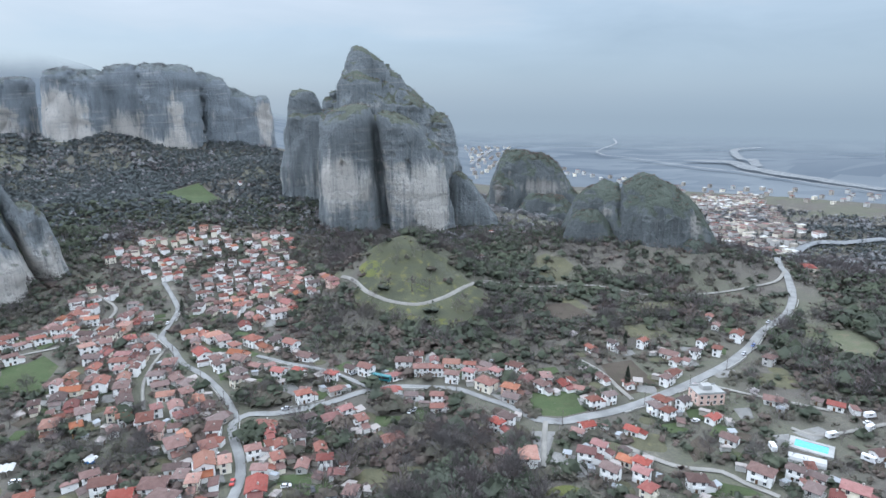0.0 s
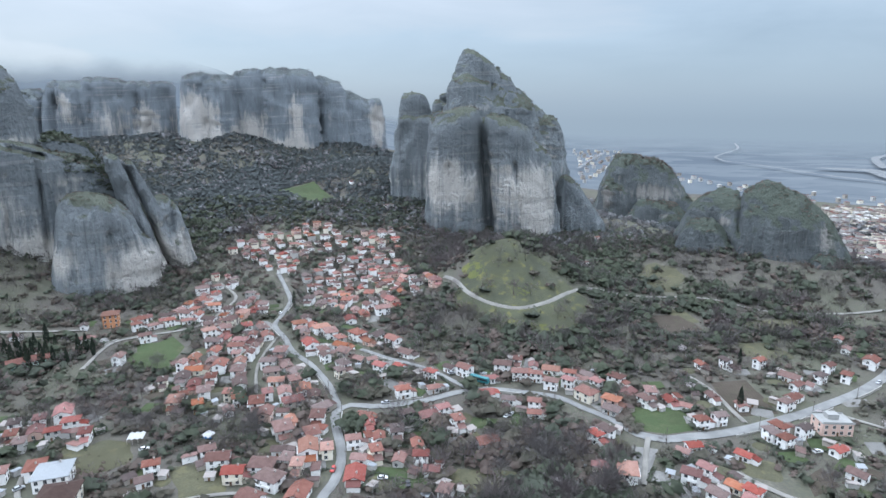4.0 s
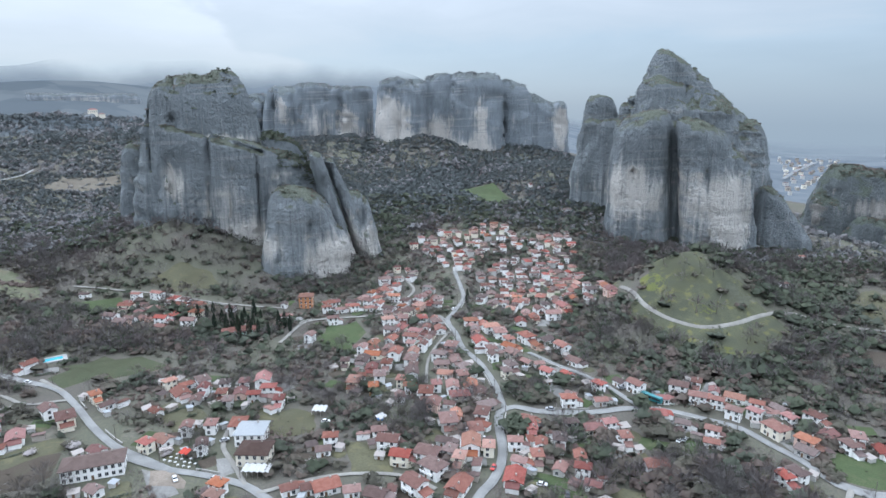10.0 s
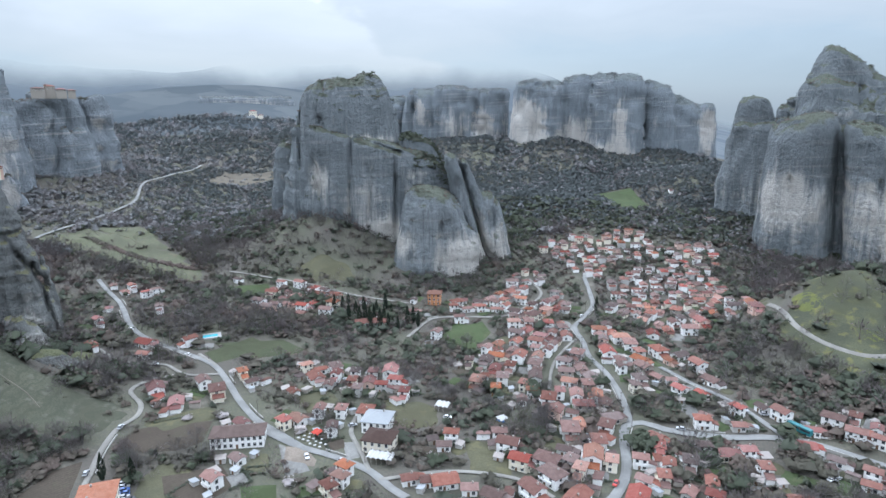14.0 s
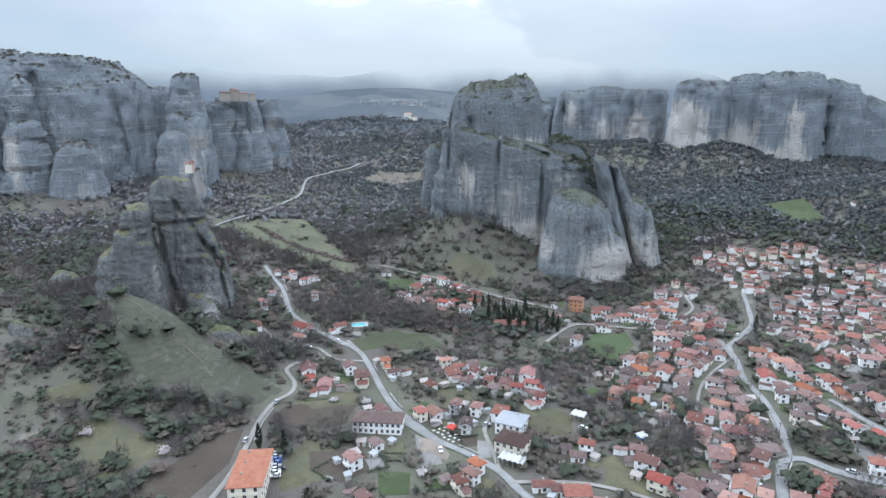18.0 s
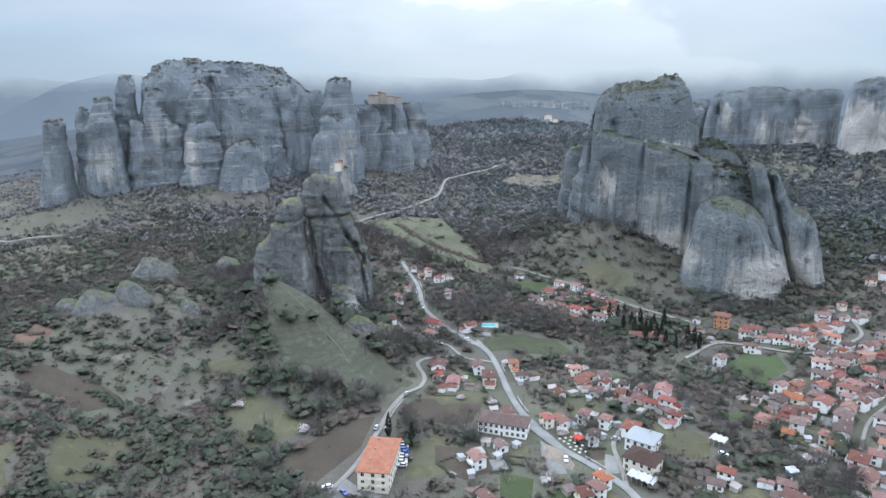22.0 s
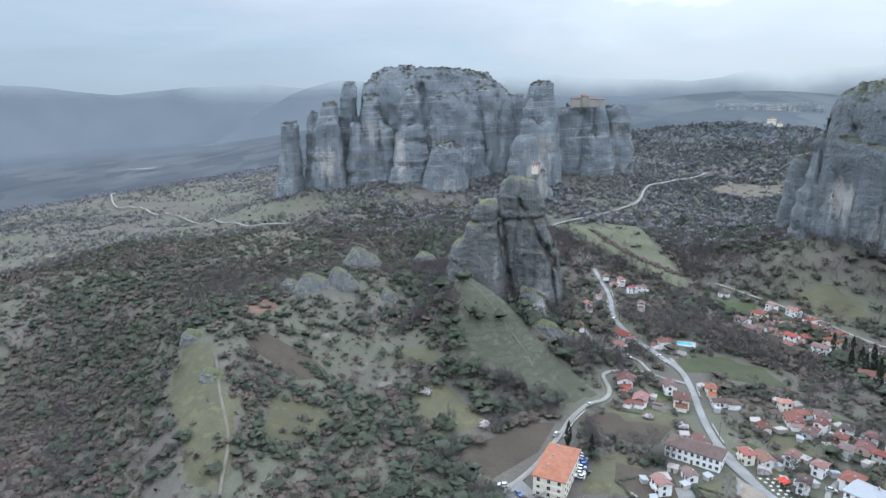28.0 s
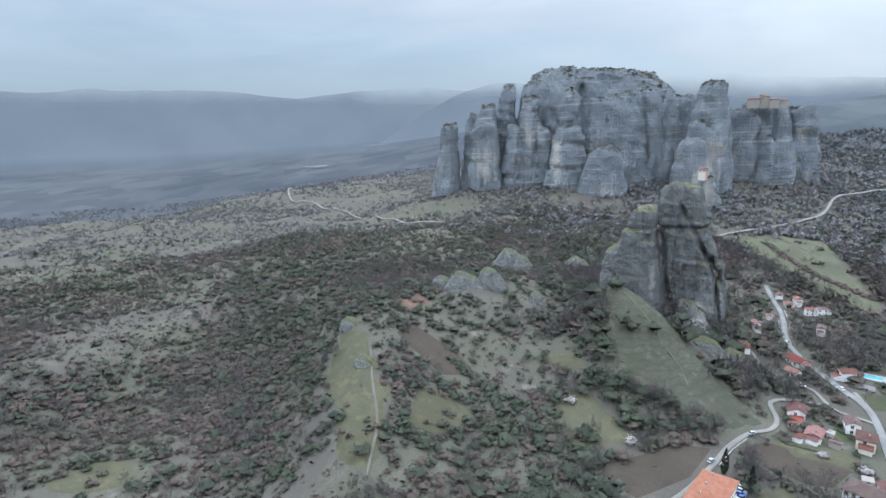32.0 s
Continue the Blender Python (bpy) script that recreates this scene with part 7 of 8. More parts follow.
for _, rwidth, rpoints in ROADS:
    for q in smooth_line(rpoints, 2.5):
        claim(q[0], q[1], rwidth / 2 + (3.4 if rwidth > 3.5 and math.hypot(*q) < 420 else 0.6))
for hx, hy, length, _, _ in HOUSES:
    claim(hx, hy, length * 0.42)
ci, cj = np.meshgrid(np.arange(taken.shape[0]), np.arange(taken.shape[1]), indexing="ij")
cxs, cys = ci * CELL - HALF, cj * CELL - HALF
for cover, tone, corners in FIELDS:
    thin = np.random.default_rng(9).uniform(0, 1, taken.shape) < (0.965 if tone in ("bare", "pale") else 0.88 if tone in ("olive", "tan", "red", "knoll") else 1.0)
    taken |= in_shape(cxs, cys, corners) & thin
for hx, hy, reach in KEEP_CLEAR:
    claim(hx, hy, reach)


def free(x, y):
    i, j = ((x + HALF) / CELL).astype(int), ((y + HALF) / CELL).astype(int)
    ok = (i >= 0) & (j >= 0) & (i < taken.shape[0]) & (j < taken.shape[1])
    out = np.ones(x.shape, bool)
    out[ok] = ~taken[i[ok], j[ok]]
    return out


def village(x, y):
    """How built-up a spot is, 0 to 1."""
    near = np.zeros(x.shape)
    for hx, hy, *_ in HOUSES:
        near += np.exp(-((x - hx) ** 2 + (y - hy) ** 2) / 700)
    return np.clip(near / 2.2, 0, 1)


rng = np.random.default_rng(12)


def strew(count, r0, r1, b0=-44, b1=142):
    r = np.sqrt(rng.uniform(r0 ** 2, r1 ** 2, count))
    b = np.radians(rng.uniform(b0, b1, count))
    x, y = -r * np.sin(b), r * np.cos(b)
    keep = free(x, y) & ((r < 1350) | (np.degrees(b) > 16))
    return x[keep], y[keep]


def grove(count, r0, r1, lod, far=False):
    x, y = strew(count, r0, r1)
    wood = fbm(x / 90, y / 90, 0, 4, 21)
    ever = fbm(x / 60, y / 60, 0, 4, 33)
    b = np.degrees(np.arctan2(-x, y))
    r = np.hypot(x, y)
    built = village(x, y) if r0 < 900 else np.zeros(x.shape)
    # the valley woods stand thick; the western hills carry more evergreen scrub
    west = ramp(78, 100, b)
    foot = ramp(640, 760, r) * ramp(-6, 4, b) * (1 - ramp(58, 72, b))
    thick = np.clip(0.68 + (0.95 + 0.5 * west) * wood + 0.9 * foot - 0.3 * built - 0.25 * ramp(-14, -24, b) - 0.1 * west * ramp(330, 480, r) + 0.12 * (r > 520), 0.05, 1)
    # the upper valley is browner and more open; a dark wood stands on the hill beyond the town
    valley = ramp(46, 52, b) * (1 - ramp(74, 84, b)) * ramp(380, 480, r)
    wooded = np.exp(-((b + 34.5) / 6) ** 2) * ramp(900, 950, r) * (1 - ramp(1090, 1150, r))
    thick = thick - 0.16 * valley + 1.2 * wooded
    ever = ever - 0.3 * valley + 1.2 * wooded
    # leafless woods fill the gullies of the western hills, their spurs lie open
    gully = np.abs(fbm(x / 210 + 0.004 * y, y / 210, 0, 3, 41)) - 0.2
    thick = np.clip(thick + west * np.clip(1.5 * gully, -0.3, 0.35), 0.05, 1)
    ever = ever - west * np.clip(2.2 * gully, -0.25, 0.5)
    keep = rng.uniform(0, 1, len(x)) < thick
    x, y, ever, west, foot, built = [v[keep] for v in (x, y, ever, west, foot, built)]
    z = land(x, y)
    p = np.stack([x, y, z - 0.2], -1)
    pick_green = rng.uniform(0, 1, len(x)) < np.clip(0.4 + 0.9 * ever + 0.02 * west + 0.75 * foot, 0.04, 0.98)
    small = rng.uniform(0, 1, len(x)) < 0.27 + 0.42 * west + 0.45 * built - 0.15 * foot
    t = np.random.default_rng(lod)
    blades, leaves = {0: (150, 125), 1: (22, 28), 2: (11, 11), 3: (50, 50)}[lod]
    h = rng.uniform(6.0, 10.5, len(x)) * (1 - 0.25 * west) * (1 - 0.12 * (lod % 3))
    h *= 1 + 0.4 * ramp(0.0, 0.35, wood[keep]) * (1 - ramp(80, 95, b[keep]))
    h[small] *= 0.5
    if far and r0 < 1000:
        h *= 0.75
    sel = ~pick_green & ~small
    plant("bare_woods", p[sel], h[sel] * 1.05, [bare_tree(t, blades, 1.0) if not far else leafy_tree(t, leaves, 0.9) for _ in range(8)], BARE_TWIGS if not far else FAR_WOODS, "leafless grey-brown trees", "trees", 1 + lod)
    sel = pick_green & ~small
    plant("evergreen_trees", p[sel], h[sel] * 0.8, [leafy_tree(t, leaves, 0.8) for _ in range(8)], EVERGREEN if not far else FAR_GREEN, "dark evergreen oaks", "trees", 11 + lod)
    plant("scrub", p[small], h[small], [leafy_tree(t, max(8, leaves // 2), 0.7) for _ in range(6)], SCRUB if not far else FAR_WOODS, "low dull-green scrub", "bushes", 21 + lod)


grove(8500, 195, 335, 0)
grove(22500, 335, 520, 3)
grove(18000, 520, 700, 1)
grove(11000, 560, 790, 2)
# these outer rings take the haze-tinted FAR_ materials
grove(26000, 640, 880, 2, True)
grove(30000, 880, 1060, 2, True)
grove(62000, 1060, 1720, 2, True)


def garden_trees(count):
    """Small trees and bushes in the gardens between the houses."""
    x, y = strew(count, 195, 640, -44, 95)
    keep = village(x, y) > 0.12
    x, y = x[keep], y[keep]
    p = np.stack([x, y, land(x, y) - 0.2], -1)
    kind = rng.uniform(0, 1, len(x))
    t = np.random.default_rng(77)
    sel = kind < 0.45
    plant("garden_trees", p[sel], rng.uniform(3, 6.5, sel.sum()), [bare_tree(t, 36) for _ in range(8)], BARE_TWIGS, "small leafless garden trees", "trees", 41)
    sel = (kind >= 0.45) & (kind < 0.8)
    plant("garden_bushes", p[sel], rng.uniform(1.6, 3.8, sel.sum()), [leafy_tree(t, 30, 0.75) for _ in range(8)], SCRUB, "garden bushes", "bushes", 42)
    sel = kind >= 0.8
    plant("garden_evergreens", p[sel], rng.uniform(3, 6, sel.sum()), [leafy_tree(t, 40, 0.9) for _ in range(8)], EVERGREEN, "dark garden evergreens", "trees", 43)


garden_trees(17000)


def tufts(count, r0, r1, b0, b1):
    """Low dwarf scrub that breaks up the open hillsides."""
    x, y = strew(count, r0, r1, b0, b1)
    p = np.stack([x, y, land(x, y) - 0.1], -1)
    t = np.random.default_rng(5)
    plant("dwarf_scrub", p, rng.uniform(0.5, 1.6, len(x)), [leafy_tree(t, 6, 0.6) for _ in range(6)], SCRUB, "low dwarf scrub and dead bracken", "bushes", 51)


tufts(13000, 195, 700, 62, 142)
tufts(7000, 195, 520, -44, 62)


def bushes(count, r0, r1, b0, b1, low, high):
    """Round evergreen bushes on the open slopes of the western hills."""
    x, y = strew(count, r0, r1, b0, b1)
    keep = rng.uniform(0, 1, len(x)) < 0.55 + 0.9 * fbm(x / 45, y / 45, 0, 3, 61)
    x, y = x[keep], y[keep]
    t = np.random.default_rng(15)
    plant("evergreen_bushes", np.stack([x, y, land(x, y) - 0.2], -1), rng.uniform(low, high, len(x)), [leafy_tree(t, 26, 0.75) for _ in range(6)], EVERGREEN, "round dark evergreen bushes", "bushes", 52)


bushes(3400, 240, 560, 82, 118, 2.0, 4.6)


# bushes on the tops and ledges of the rocks
for k, (tops, reach) in enumerate(ROCK_TOPS):
    t = np.random.default_rng(100 + k)
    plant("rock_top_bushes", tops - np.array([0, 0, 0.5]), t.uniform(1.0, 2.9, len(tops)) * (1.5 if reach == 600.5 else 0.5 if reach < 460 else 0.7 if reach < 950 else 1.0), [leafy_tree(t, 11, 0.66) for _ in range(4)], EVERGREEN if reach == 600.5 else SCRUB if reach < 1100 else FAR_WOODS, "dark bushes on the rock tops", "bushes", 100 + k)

# ---- the town and the river on the plain ----
town_rng = random.Random(5)


def join_town(name, label, spots, low, high):
    vs, fs, slots = [], [], []
    for x, y in spots:
        w, d, h = town_rng.uniform(7, 12), town_rng.uniform(6, 10), town_rng.uniform(low, high)
        m = pose(x, y, float(land(x, y)), 0, 0, town_rng.choice([20, 20, 28, 110]) + town_rng.uniform(-6, 6))
        a, b, r = w / 2, d / 2, max(0.3, (w - d) / 2)
        v, f = box(-a, a, -b, b, -4, h)
        groups = [(v, f[2:], 4 + town_rng.choice([1, 2, 2, 5, 5]))]
        top = [(-a - 0.4, -b - 0.4, h), (a + 0.4, -b - 0.4, h), (a + 0.4, b + 0.4, h), (-a - 0.4, b + 0.4, h), (-r, 0, h + d * 0.18), (r, 0, h + d * 0.18)]
        groups.append((top, [(0, 1, 5, 4), (2, 3, 4, 5), (1, 2, 5), (3, 0, 4), (3, 2, 1, 0)], town_rng.choice([0, 2, 2, 2, 2, 6, 9])))
        for s in range(int(h / 3)):
            for k in (-0.3, 0.0, 0.3):
                px, z = k * w, 1.0 + 3 * s
                groups.append(([(px - 0.7, -b - 0.05, z), (px + 0.7, -b - 0.05, z), (px + 0.7, -b - 0.05, z + 1.4), (px - 0.7, -b - 0.05, z + 1.4)], [(0, 1, 2, 3)], 10))
        for gv, gf, slot in groups:
            fs.extend(tuple(i + len(vs) for i in q) for q in gf)
            vs.extend(tuple(m @ Vector(p)) for p in gv)
            slots.extend([slot] * len(gf))
    me = bpy.data.meshes.new(name)
    me.from_pydata(vs, [], fs)
    for mt in ROOFS + WALLS + [GLASS]:
        me.materials.append(mt)
    me.polygons.foreach_set("material_index", slots)
    tagged(new(name, me), label, "town", kind="stuff")


def scatter_in(corners, spacing, seed):
    rg = random.Random(seed)
    xs, ys = [c[0] for c in corners], [c[1] for c in corners]
    out, cells = [], {}
    for _ in range(9000):
        x, y = rg.uniform(min(xs), max(xs)), rg.uniform(min(ys), max(ys))
        if not in_shape(np.array([x]), np.array([y]), corners)[0]:
            continue
        key = (int(x / spacing), int(y / spacing))
        if any(math.hypot(x - ox, y - oy) < spacing for i in (-1, 0, 1) for j in (-1, 0, 1) for ox, oy in cells.get((key[0] + i, key[1] + j), ())):
            continue
        cells.setdefault(key, []).append((x, y))
        out.append((x, y))
    return out


join_town("town", "dense pale town with red roofs on the plain below the rocks", scatter_in(TOWN_A, 12.5, 1)[:650], 4, 9)
join_town("outer_town", "scattered pale buildings far out on the plain", scatter_in(TOWN_B, 38, 2)[:150], 5, 9)
SHINGLE = road_material("river_shingle", (0.13, 0.14, 0.147), (0.2, 0.208, 0.213))
FAR_ROAD = road_material("distant_asphalt", (0.16, 0.168, 0.175), (0.2, 0.207, 0.212))
for width, line in RIVERS:
    ribbon("river_bed", line, width, SHINGLE, "pale braided shingle bed of a river across the plain", "river bed", 0.8)
for line in HIGHWAYS:
    ribbon("highway", line, 10, FAR_ROAD, "pale highway across the plain", "road", 1.2)


# ---- trees that stand alone ----
def single_tree(name, x, y, height, crown, mat, label, category, group):
    base = new(name)
    base.matrix_world = pose(x, y, float(land(x, y)) - 0.1)
    tagged(base, label, category, group)
    v, f = [], []
    rings = ((0.16, -0.3), (0.12, height * 0.3), (0.05, height * 0.7))
    for r, z in rings:
        v += [(r * math.cos(a), r * math.sin(a), z) for a in (0, 1.047, 2.094, 3.142, 4.189, 5.236)]
    part("trunk", mesh_of("trunk", v, [(k * 6 + i, k * 6 + (i + 1) % 6, k * 6 + 6 + (i + 1) % 6, k * 6 + 6 + i) for k in range(2) for i in range(6)], BARK), base)
    tr = crown.reshape(-1, 3) * height
    me = mesh_of("crown", tr, np.arange(len(tr)).reshape(-1, 3), mat)
    crown_shade(me, tr * np.array([0.75, 0.75, 0.8]) + np.array([0, 0, height * 0.12]), np.full(len(tr), (x * 0.37 + y * 0.71) % 1.0))
    part("crown", me, base)


tree_rng = np.random.default_rng(5)
for x, y in BLOSSOMS:
    single_tree("blossom_tree", x, y, tree_rng.uniform(3.8, 5), leafy_tree(tree_rng, 170, 0.8), BLOSSOM, "almond tree in pale pink-white blossom", "tree", "blossoming trees")


def cypress_crown(rg, leaves=130):
    tris = []
    for _ in range(leaves):
        z, a = rg.uniform(0.05, 1.0), rg.uniform(0, 6.283)
        r = 0.13 * math.sin(math.pi * min(1, z ** 0.75 * 0.97 + 0.03)) * rg.uniform(0.75, 1.1) + 0.01
        p = np.array([r * math.cos(a), r * math.sin(a), z])
        s = rg.uniform(0.03, 0.06)
        t = np.array([-math.sin(a), math.cos(a), 0]) * s
        tris.append([p - t, p + t, p + np.array([0, 0, s * 2.6])])
    return np.array(tris)


for x, y in CYPRESSES:
    single_tree("cypress", x, y, tree_rng.uniform(9, 14), cypress_crown(tree_rng), CYPRESS, "slender dark green cypress", "cypress", "cypresses by the school")

# a strip of purple brambles between two meadows, and hedges along some lanes
def hedge(line, mat, label, height, seed, blades=30):
    pts = smooth_line(line, 1.6)
    rg = np.random.default_rng(seed)
    p = np.repeat(pts, 3, 0) + rg.normal(size=(len(pts) * 3, 2)) * 1.3
    p3 = np.stack([p[:, 0], p[:, 1], land(p[:, 0], p[:, 1])], -1)
    plant("hedge", p3, rg.uniform(0.7, 1.2, len(p)) * height, [bare_tree(rg, blades) if mat is BRAMBLE else leafy_tree(rg, 24, 0.7) for _ in range(4)], mat, label, "hedge", seed)


BRAMBLE = leaf_material("purple_brambles", (0.075, 0.055, 0.062), (0.12, 0.09, 0.1), (0.09, 0.065, 0.072))
for line in BRAMBLES:
    hedge(line, BRAMBLE, "purple-brown bramble thicket", 2.2, 61)
for k, line in enumerate(HEDGES):
    hedge(line, EVERGREEN if k % 2 else SCRUB, "dark hedge along a field edge", 2.6, 70 + k)

# ---- sheds, walls, poles and small things of the village ----
SHEET = plain("rusty_sheet_roof", (0.3, 0.27, 0.25), 0.6, 0.3)
BLUE_TARP, RED_CANVAS = plain("blue_tarpaulin", (0.03, 0.16, 0.42), 0.5, 0.3), plain("red_canvas", (0.42, 0.06, 0.04))
STUCCO = plaster_material("garden_wall_render", (0.36, 0.35, 0.325))


def make_shed(w, d, h, roof, wall):
    base = new("shed")
    part("wall", solid("wall", [(-w / 2, w / 2, -d / 2, d / 2, -2, h)], wall), base)
    a, b, r = w / 2 + 0.3, d / 2 + 0.3, d * 0.17
    part("roof", loose("roof", [(-a, -b, h - 0.02), (a, -b, h - 0.02), (a, b, h + r), (-a, b, h + r), (-a, -b, h + 0.12), (a, -b, h + 0.12), (a, b, h + r + 0.14), (-a, b, h + r + 0.14)],
                        [(4, 5, 6, 7), (3, 2, 1, 0), (0, 1, 5, 4), (1, 2, 6, 5), (2, 3, 7, 6), (3, 0, 4, 7)], roof), base)
    part("door", solid("door", [(-0.5, 0.5, -d / 2 - 0.06, -d / 2 + 0.02, 0, 1.95)], SHUTTER), base)
    return base


shed_rng = random.Random(17)
SHED_KINDS = [(4.0, 3.0, 2.2, SHEET, WALLS[2], "grey rendered shed under a rusty sheet roof"), (5.0, 3.5, 2.4, ROOFS[2], WALLS[5], "small stone outbuilding with brown tiles"),
              (3.2, 2.6, 2.1, METAL_ROOF, WALLS[2], "small shed with a pale sheet-metal roof"), (6.0, 3.6, 2.5, ROOFS[0], WALLS[0], "low white outbuilding with a faded tiled roof"),
              (4.6, 4.0, 2.3, SHEET, WALLS[5], "rough stone shed with a brown sheet roof")]
first_shed, placed = {}, []
for hx, hy, length, _, _ in HOUSES[:420]:
    for _ in range(3):
        a = shed_rng.uniform(0, 6.283)
        x, y = hx + (length * 0.5 + 4.5) * math.cos(a), hy + (length * 0.5 + 4.5) * math.sin(a)
        kind, turn = shed_rng.randrange(5), shed_rng.uniform(0, 360)
        if len(placed) < 200 and road_gap(x, y) > 3 and house_gap(x, y) > 2.6 and all(math.hypot(x - ox, y - oy) > 8 for ox, oy in placed) and all(math.hypot(x - kx, y - ky) > kk + 2 for kx, ky, kk in KEEP_CLEAR[:10]):
            m = pose(x, y, float(land(x, y)), 0, 0, turn)
            if kind in first_shed:
                copy_thing(first_shed[kind], m)
            else:
                first_shed[kind] = make_shed(*SHED_KINDS[kind][:5])
                first_shed[kind].matrix_world = m
                tagged(first_shed[kind], SHED_KINDS[kind][5], "shed", "sheds between the houses")
            placed.append((x, y))


def garden_wall(line, height, label):
    """A low wall that follows a line over the ground."""
    p = smooth_line(line, 3.0)
    d = np.gradient(p, axis=0)
    d /= np.linalg.norm(d, axis=1)[:, None] + 1e-9
    side = np.stack([-d[:, 1], d[:, 0]], -1) * 0.16
    z = lift(p[:, 0], p[:, 1], 0)
    rings = [np.column_stack([p + k * side, z + up]) for k, up in ((-1, -1.5), (-1, height), (-1.3, height), (-1.3, height + 0.12), (1.3, height + 0.12), (1.3, height), (1, height), (1, -1.5))]
    v = np.stack(rings, 1)
    tagged(new("garden_wall", mesh_of("garden_wall", v.reshape(-1, 3), grid_faces(len(p), 8), STUCCO)), label, "wall", "low walls along the roads")


wall_rng = random.Random(4)
for rname, rwidth, rpoints in ROADS:
    if rname in ("hill_road", "footpath"):
        continue
    p = smooth_line(rpoints, 5.0)
    d = np.gradient(p, axis=0)
    d /= np.linalg.norm(d, axis=1)[:, None] + 1e-9
    k = wall_rng.randrange(2, 8)
    while k < len(p) - 8:
        n, s = wall_rng.randrange(3, 8), wall_rng.choice([-1, 1])
        run = p[k:k + n] + s * np.stack([-d[k:k + n, 1], d[k:k + n, 0]], -1) * (rwidth / 2 + 1.0)
        if np.hypot(*run[0]) < 520 and all(house_gap(*q) > 1.0 and road_gap(*q) > 0.4 for q in run):
            garden_wall([tuple(q) for q in run], wall_rng.choice([0.6, 0.8, 1.1]), "low pale rendered garden wall beside the road")
        k += n + wall_rng.randrange(1, 6)

# poles for the wires along the roads
POLE = mesh_of("mast", [(r * math.cos(a), r * math.sin(a), z) for r, z in ((0.16, -1), (0.1, 8.4)) for a in np.linspace(0, 6.283, 6, endpoint=False)],
               [(i, (i + 1) % 6, 6 + (i + 1) % 6, 6 + i) for i in range(6)], BARK)
ARM = solid("crossarm", [(-0.8, 0.8, -0.06, 0.06, 7.7, 7.82), (-0.72, -0.64, -0.04, 0.04, 7.82, 8.0), (0.64, 0.72, -0.04, 0.04, 7.82, 8.0)], BARK)
pole_first = None
for rname, rwidth, rpoints in ROADS:
    if rname not in ("main_road", "village_street", "valley_road"):
        continue
    p = smooth_line(rpoints, 5.0)
    d = np.gradient(p, axis=0)
    d /= np.linalg.norm(d, axis=1)[:, None] + 1e-9
    for k in range(3, len(p) - 2, 7):
        q = p[k] + np.array([-d[k, 1], d[k, 0]]) * (rwidth / 2 + 0.7)
        if np.hypot(*q) < 480:
            m = pose(q[0], q[1], float(land(*q)), 0, 0, math.degrees(math.atan2(d[k, 1], d[k, 0])) + 90)
            if pole_first is None:
                pole_first = tagged(new("utility_pole"), "weathered timber pole with a crossarm by the road", "utility pole", "poles along the roads")
                part("mast", POLE, pole_first), part("crossarm", ARM, pole_first)
                pole_first.matrix_world = m
            else:
                copy_thing(pole_first, m)


# the tavern's long white canopy, five bays with a ridge each
def canopy(x, y, turn, bays, bay, deep, mat, label):
    base = new("awning")
    base.matrix_world = pose(x, y, float(land(x, y)) + 0.3, 0, 0, turn)
    tagged(base, label, "awning")
    for k in range(bays):
        a = (k - bays / 2) * bay
        v = [(a + u, w, z + t) for t in (0, 0.08) for u, w, z in ((0, -deep / 2, 2.5), (bay / 2, -deep / 2, 3.1), (bay, -deep / 2, 2.5), (bay, deep / 2, 2.9), (bay / 2, deep / 2, 3.5), (0, deep / 2, 2.9))]
        part("canopy", loose("canopy", v, [(6, 7, 10, 11), (7, 8, 9, 10), (1, 0, 5, 4), (2, 1, 4, 3), (0, 1, 7, 6), (1, 2, 8, 7), (3, 4, 10, 9), (4, 5, 11, 10), (5, 0, 6, 11), (2, 3, 9, 8)], mat), base)
        for w in (-deep / 2 + 0.1, deep / 2 - 0.1):
            part("post", POST, base).location = (a + 0.1, w, 0)


canopy(-170, 170, 24, 5, 2.3, 5.5, CANVAS, "long white five-bay canvas canopy over a tavern terrace")
canopy(-207, 166, 10, 2, 2.2, 4.0, RED_CANVAS, "red canvas canopy on a terrace")
canopy(-179, 224, 20, 3, 2.3, 5.5, CANVAS, "white canvas shelter at the edge of the ravine")
canopy(-148, 231, -20, 2, 2.4, 4.4, CANVAS, "white canvas shelter among bare trees")

# white tables on the terrace
TABLE_TOP = solid("tabletop", [(-0.55, 0.55, -0.55, 0.55, 0.7, 0.76)], CANVAS)
TABLE_LEG = solid("leg", [(-0.04, 0.04, -0.04, 0.04, 0, 0.7)], STONE_TRIM)
table_first = None
tx0, ty0 = -204, 163
for k in range(16):
    x, y = tx0 - 8 + (k % 6) * 2.7 + 0.6 * (k // 6), ty0 - 3.5 + (k // 6) * 2.9 + 0.5 * (k % 3)
    m = pose(x, y, float(lift(x, y, 0.42)), 0, 0, 17 * k)
    if table_first is None:
        table_first = tagged(new("terrace_table"), "white square table on a gravel terrace", "table", "tables on the terrace")
        part("tabletop", TABLE_TOP, table_first)
        for lx in (-0.45, 0.45):
            for ly in (-0.45, 0.45):
                part("leg", TABLE_LEG, table_first).location = (lx, ly, 0)
        table_first.matrix_world = m
    else:
        copy_thing(table_first, m)

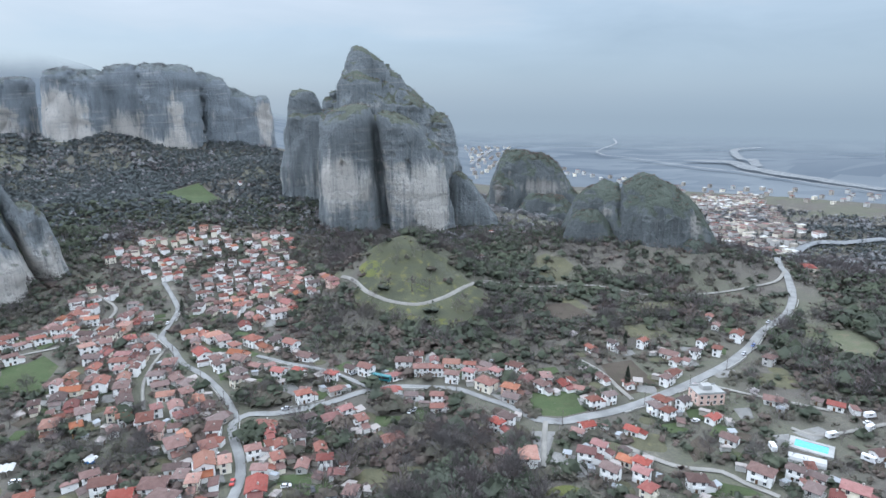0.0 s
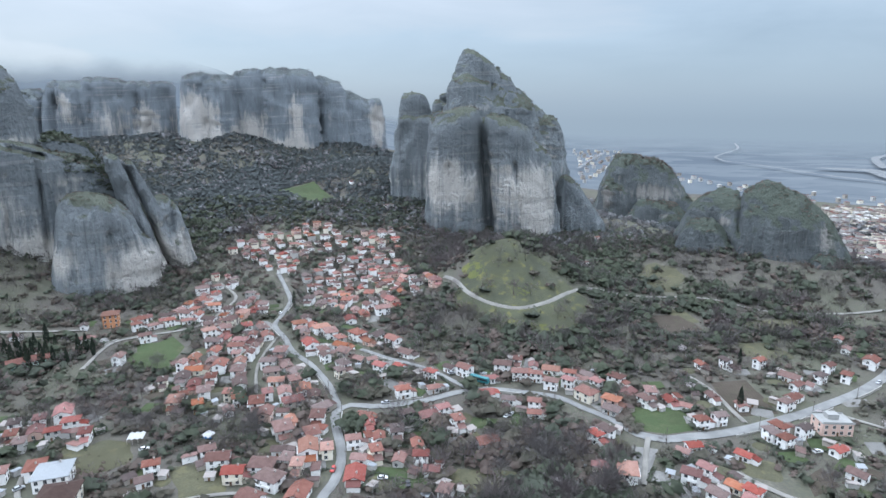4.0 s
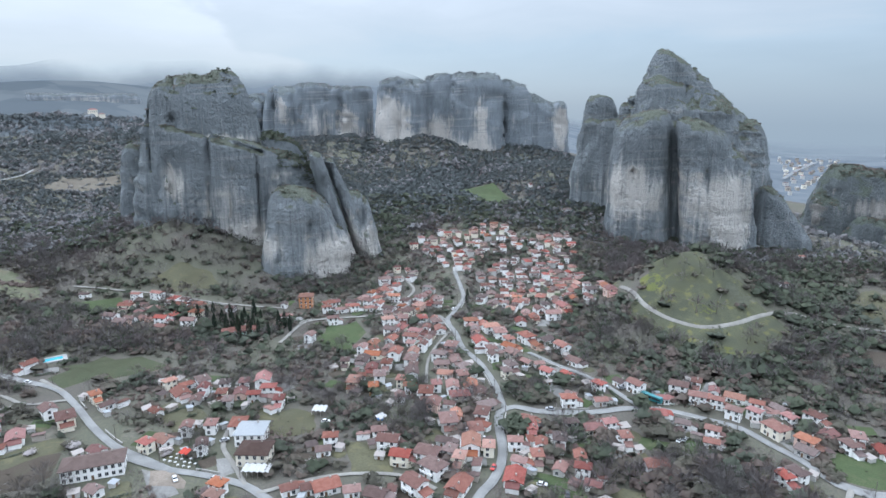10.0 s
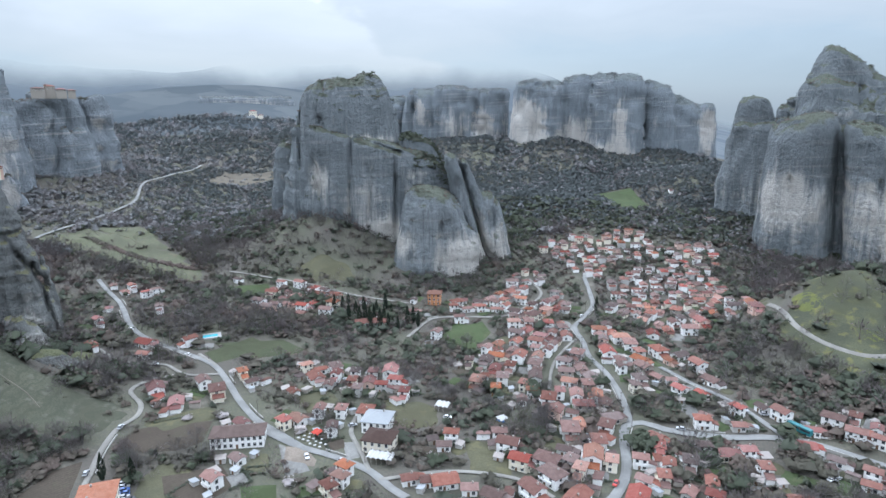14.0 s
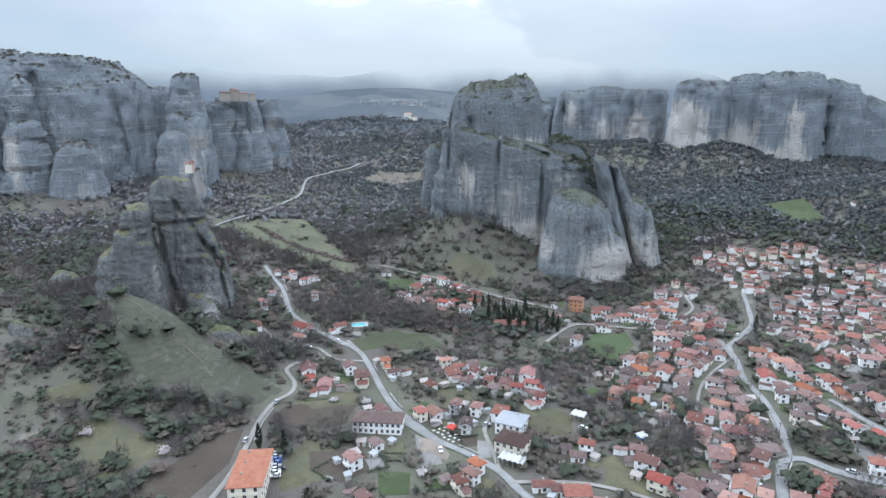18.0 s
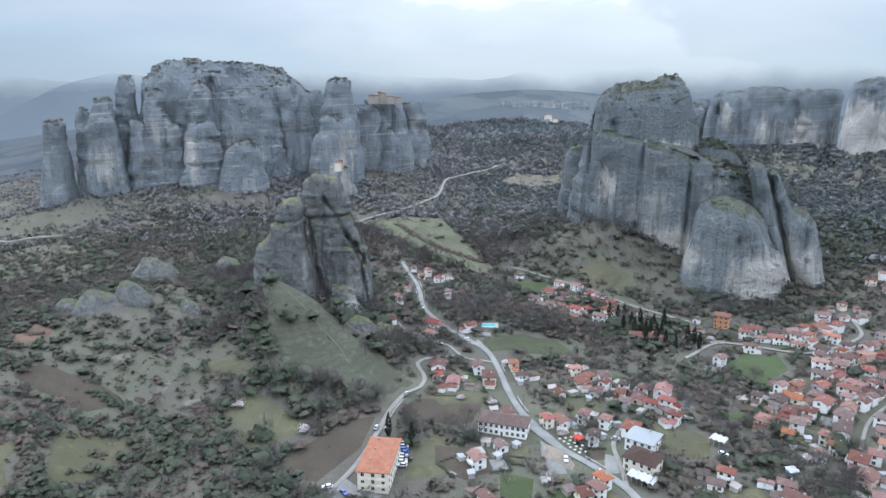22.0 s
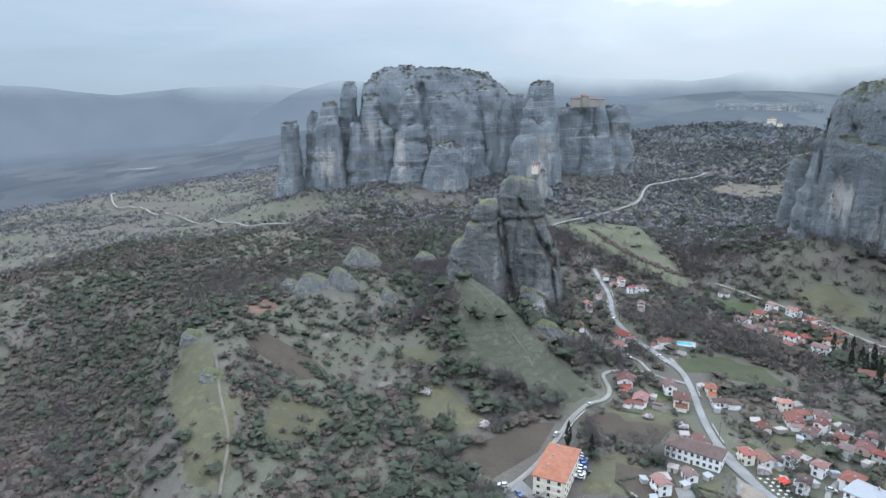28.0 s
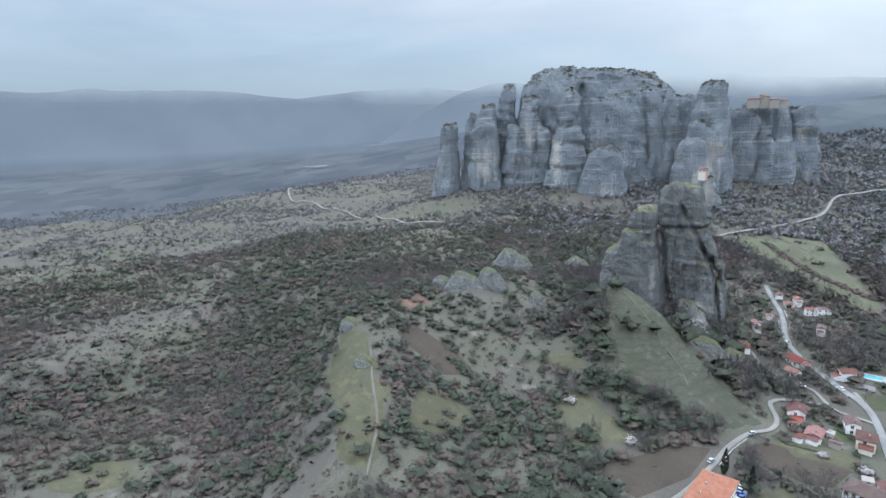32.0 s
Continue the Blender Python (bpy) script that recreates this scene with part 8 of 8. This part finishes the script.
# camper vans by the pool and in the yards
van = tagged(new("camper_van"), "white camper van parked on a pale yard", "camper van", "camper vans")
part("body", extruded("body", [(-2.9, 0.4), (2.7, 0.4), (2.95, 0.8), (2.8, 1.25), (2.2, 2.1), (2.3, 2.5), (2.0, 2.75), (-2.9, 2.75)], 1.05, CAR_PAINTS[0]), van)
part("windscreen", solid("windscreen", [(2.2, 2.62, -0.9, 0.9, 1.3, 1.95)], GLASS), van)
part("side_window", solid("side_window", [(-1.6, 0.4, -1.07, 1.07, 1.5, 2.1)], GLASS), van)
for wx in (-1.8, 1.8):
    for wy in (-0.95, 0.95):
        part("wheel", WHEEL, van).location = (wx, wy, 0.31)
for k, (x, y, turn) in enumerate([(199, 260, 30), (177, 253, 15), (144, 242, 80), (181, 234, -50), (207, 272, 10)]):
    m = pose(x, y, float(lift(x, y, 0.5)), 0, 0, turn)
    if k:
        copy_thing(van, m)
    else:
        van.matrix_world = m

# more parked cars, each in its own yard
for k, (x, y, turn) in enumerate([(120, 266, 20), (88, 220, 10), (-62, 215, 15), (-51, 213, -70), (-197, 152, -30), (-201, 183, 60), (4, 255, 10), (-171, 218, 35), (-49, 313, 30), (-16, 274, 70), (202, 266, 15), (-14, 276, 75), (-98, 237, 10)]):
    copy_thing(cars[(0, 1, 0, 2, 0, 1, 4, 0, 1, 0)[k % 10]], pose(x, y, float(lift(x, y, 0.5)), 0, 0, turn))

# a long glasshouse, a tarpaulin and a water tank
gx, gy = 154, 233
glass_house = tagged(new("greenhouse"), "long rounded white greenhouse below a garden", "greenhouse")
glass_house.matrix_world = pose(gx, gy, float(land(gx, gy)), 0, 0, -28)
arc = [(-7, y, z) for y, z in ((-2.6, -1), (-2.6, 1.2), (-2.0, 2.3), (0, 3.0), (2.0, 2.3), (2.6, 1.2), (2.6, -1))]
part("cover", extruded("cover", [(-7, -1), (7, -1), (7, 1.2), (-7, 1.2)], 2.6, CANVAS), glass_house)
part("vault", loose("vault", [(s * 7.1, y, z) for s in (-1, 1) for _, y, z in arc[1:6]], [(0, 1, 6, 5), (1, 2, 7, 6), (2, 3, 8, 7), (3, 4, 9, 8), (4, 3, 2, 1, 0), (5, 6, 7, 8, 9)], CANVAS), glass_house)
tx, ty = -149, 232
tarp_v = np.array([(x * 0.9, y * 0.8, 0.9 + 0.35 * math.sin(1.7 * x + y) - 0.12 * (x * x + y * y)) for x in np.linspace(-2, 2, 7) for y in np.linspace(-2, 2, 7)])
tarp_v = np.concatenate([tarp_v, tarp_v - np.array([0, 0, 0.05])])
tarp_f = np.concatenate([grid_faces(7, 7)[:, ::-1], grid_faces(7, 7) + 49])
tarp = tagged(new("tarpaulin", mesh_of("tarpaulin", tarp_v, tarp_f, BLUE_TARP, True)), "crumpled blue tarpaulin over a heap in a garden", "tarpaulin")
tarp.matrix_world = pose(tx, ty, float(land(tx, ty)) + 0.3)

# clipped hedges along some garden edges
edge_rng = np.random.default_rng(8)
spots_h = []
for _, _, corners in GARDENS:
    for (ax, ay), (bx, by) in zip(corners, corners[1:] + corners[:1]):
        if edge_rng.uniform() < 0.35:
            k = np.linspace(0, 1, max(3, int(math.hypot(bx - ax, by - ay) / 0.9)))
            spots_h.append(np.stack([ax + (bx - ax) * k, ay + (by - ay) * k], -1))
spots_h = np.concatenate(spots_h) + edge_rng.normal(size=(sum(map(len, spots_h)), 2)) * 0.15
plant("garden_hedges", np.column_stack([spots_h, land(spots_h[:, 0], spots_h[:, 1])]), edge_rng.uniform(1.0, 1.7, len(spots_h)), [leafy_tree(edge_rng, 16, 0.75) for _ in range(4)], EVERGREEN, "clipped dark hedges round small gardens", "hedge", 91)

# big trees that stand out over the gardens
for k, (x, y) in enumerate([(-4, 248), (0, 243), (4, 250), (8, 246), (12, 250), (-10, 237), (18, 244), (114, 237), (132, 234), (-15, 226), (-184, 250), (-171, 243), (-175, 255), (-160, 238), (-217, 296), (-203, 262), (-149, 236), (-145, 243), (-21, 247), (-88, 290), (-92, 293), (20, 257), (-146, 272), (-148, 268), (-130, 244), (-133, 242), (-215, 236), (-206, 234), (-191, 233), (-181, 234)]):
    single_tree("bare_tree", x, y, 8.5 + 3.5 * ((k * 37) % 10) / 10, bare_tree(tree_rng, 320, 1.3), BARE_TWIGS, "tall leafless grey-brown tree", "tree", "large bare trees")
for k, (x, y) in enumerate([(-85, 247), (-89, 250), (-85, 252), (-150, 266), (-155, 271), (-37, 298), (137, 227), (-58, 256), (-172, 257), (-164, 253), (-187, 263)]):
    single_tree("evergreen_tree", x, y, 7.5 + 3 * ((k * 29) % 10) / 10, leafy_tree(tree_rng, 220, 0.85), EVERGREEN, "large dark evergreen tree with a dense crown", "tree", "large evergreens")
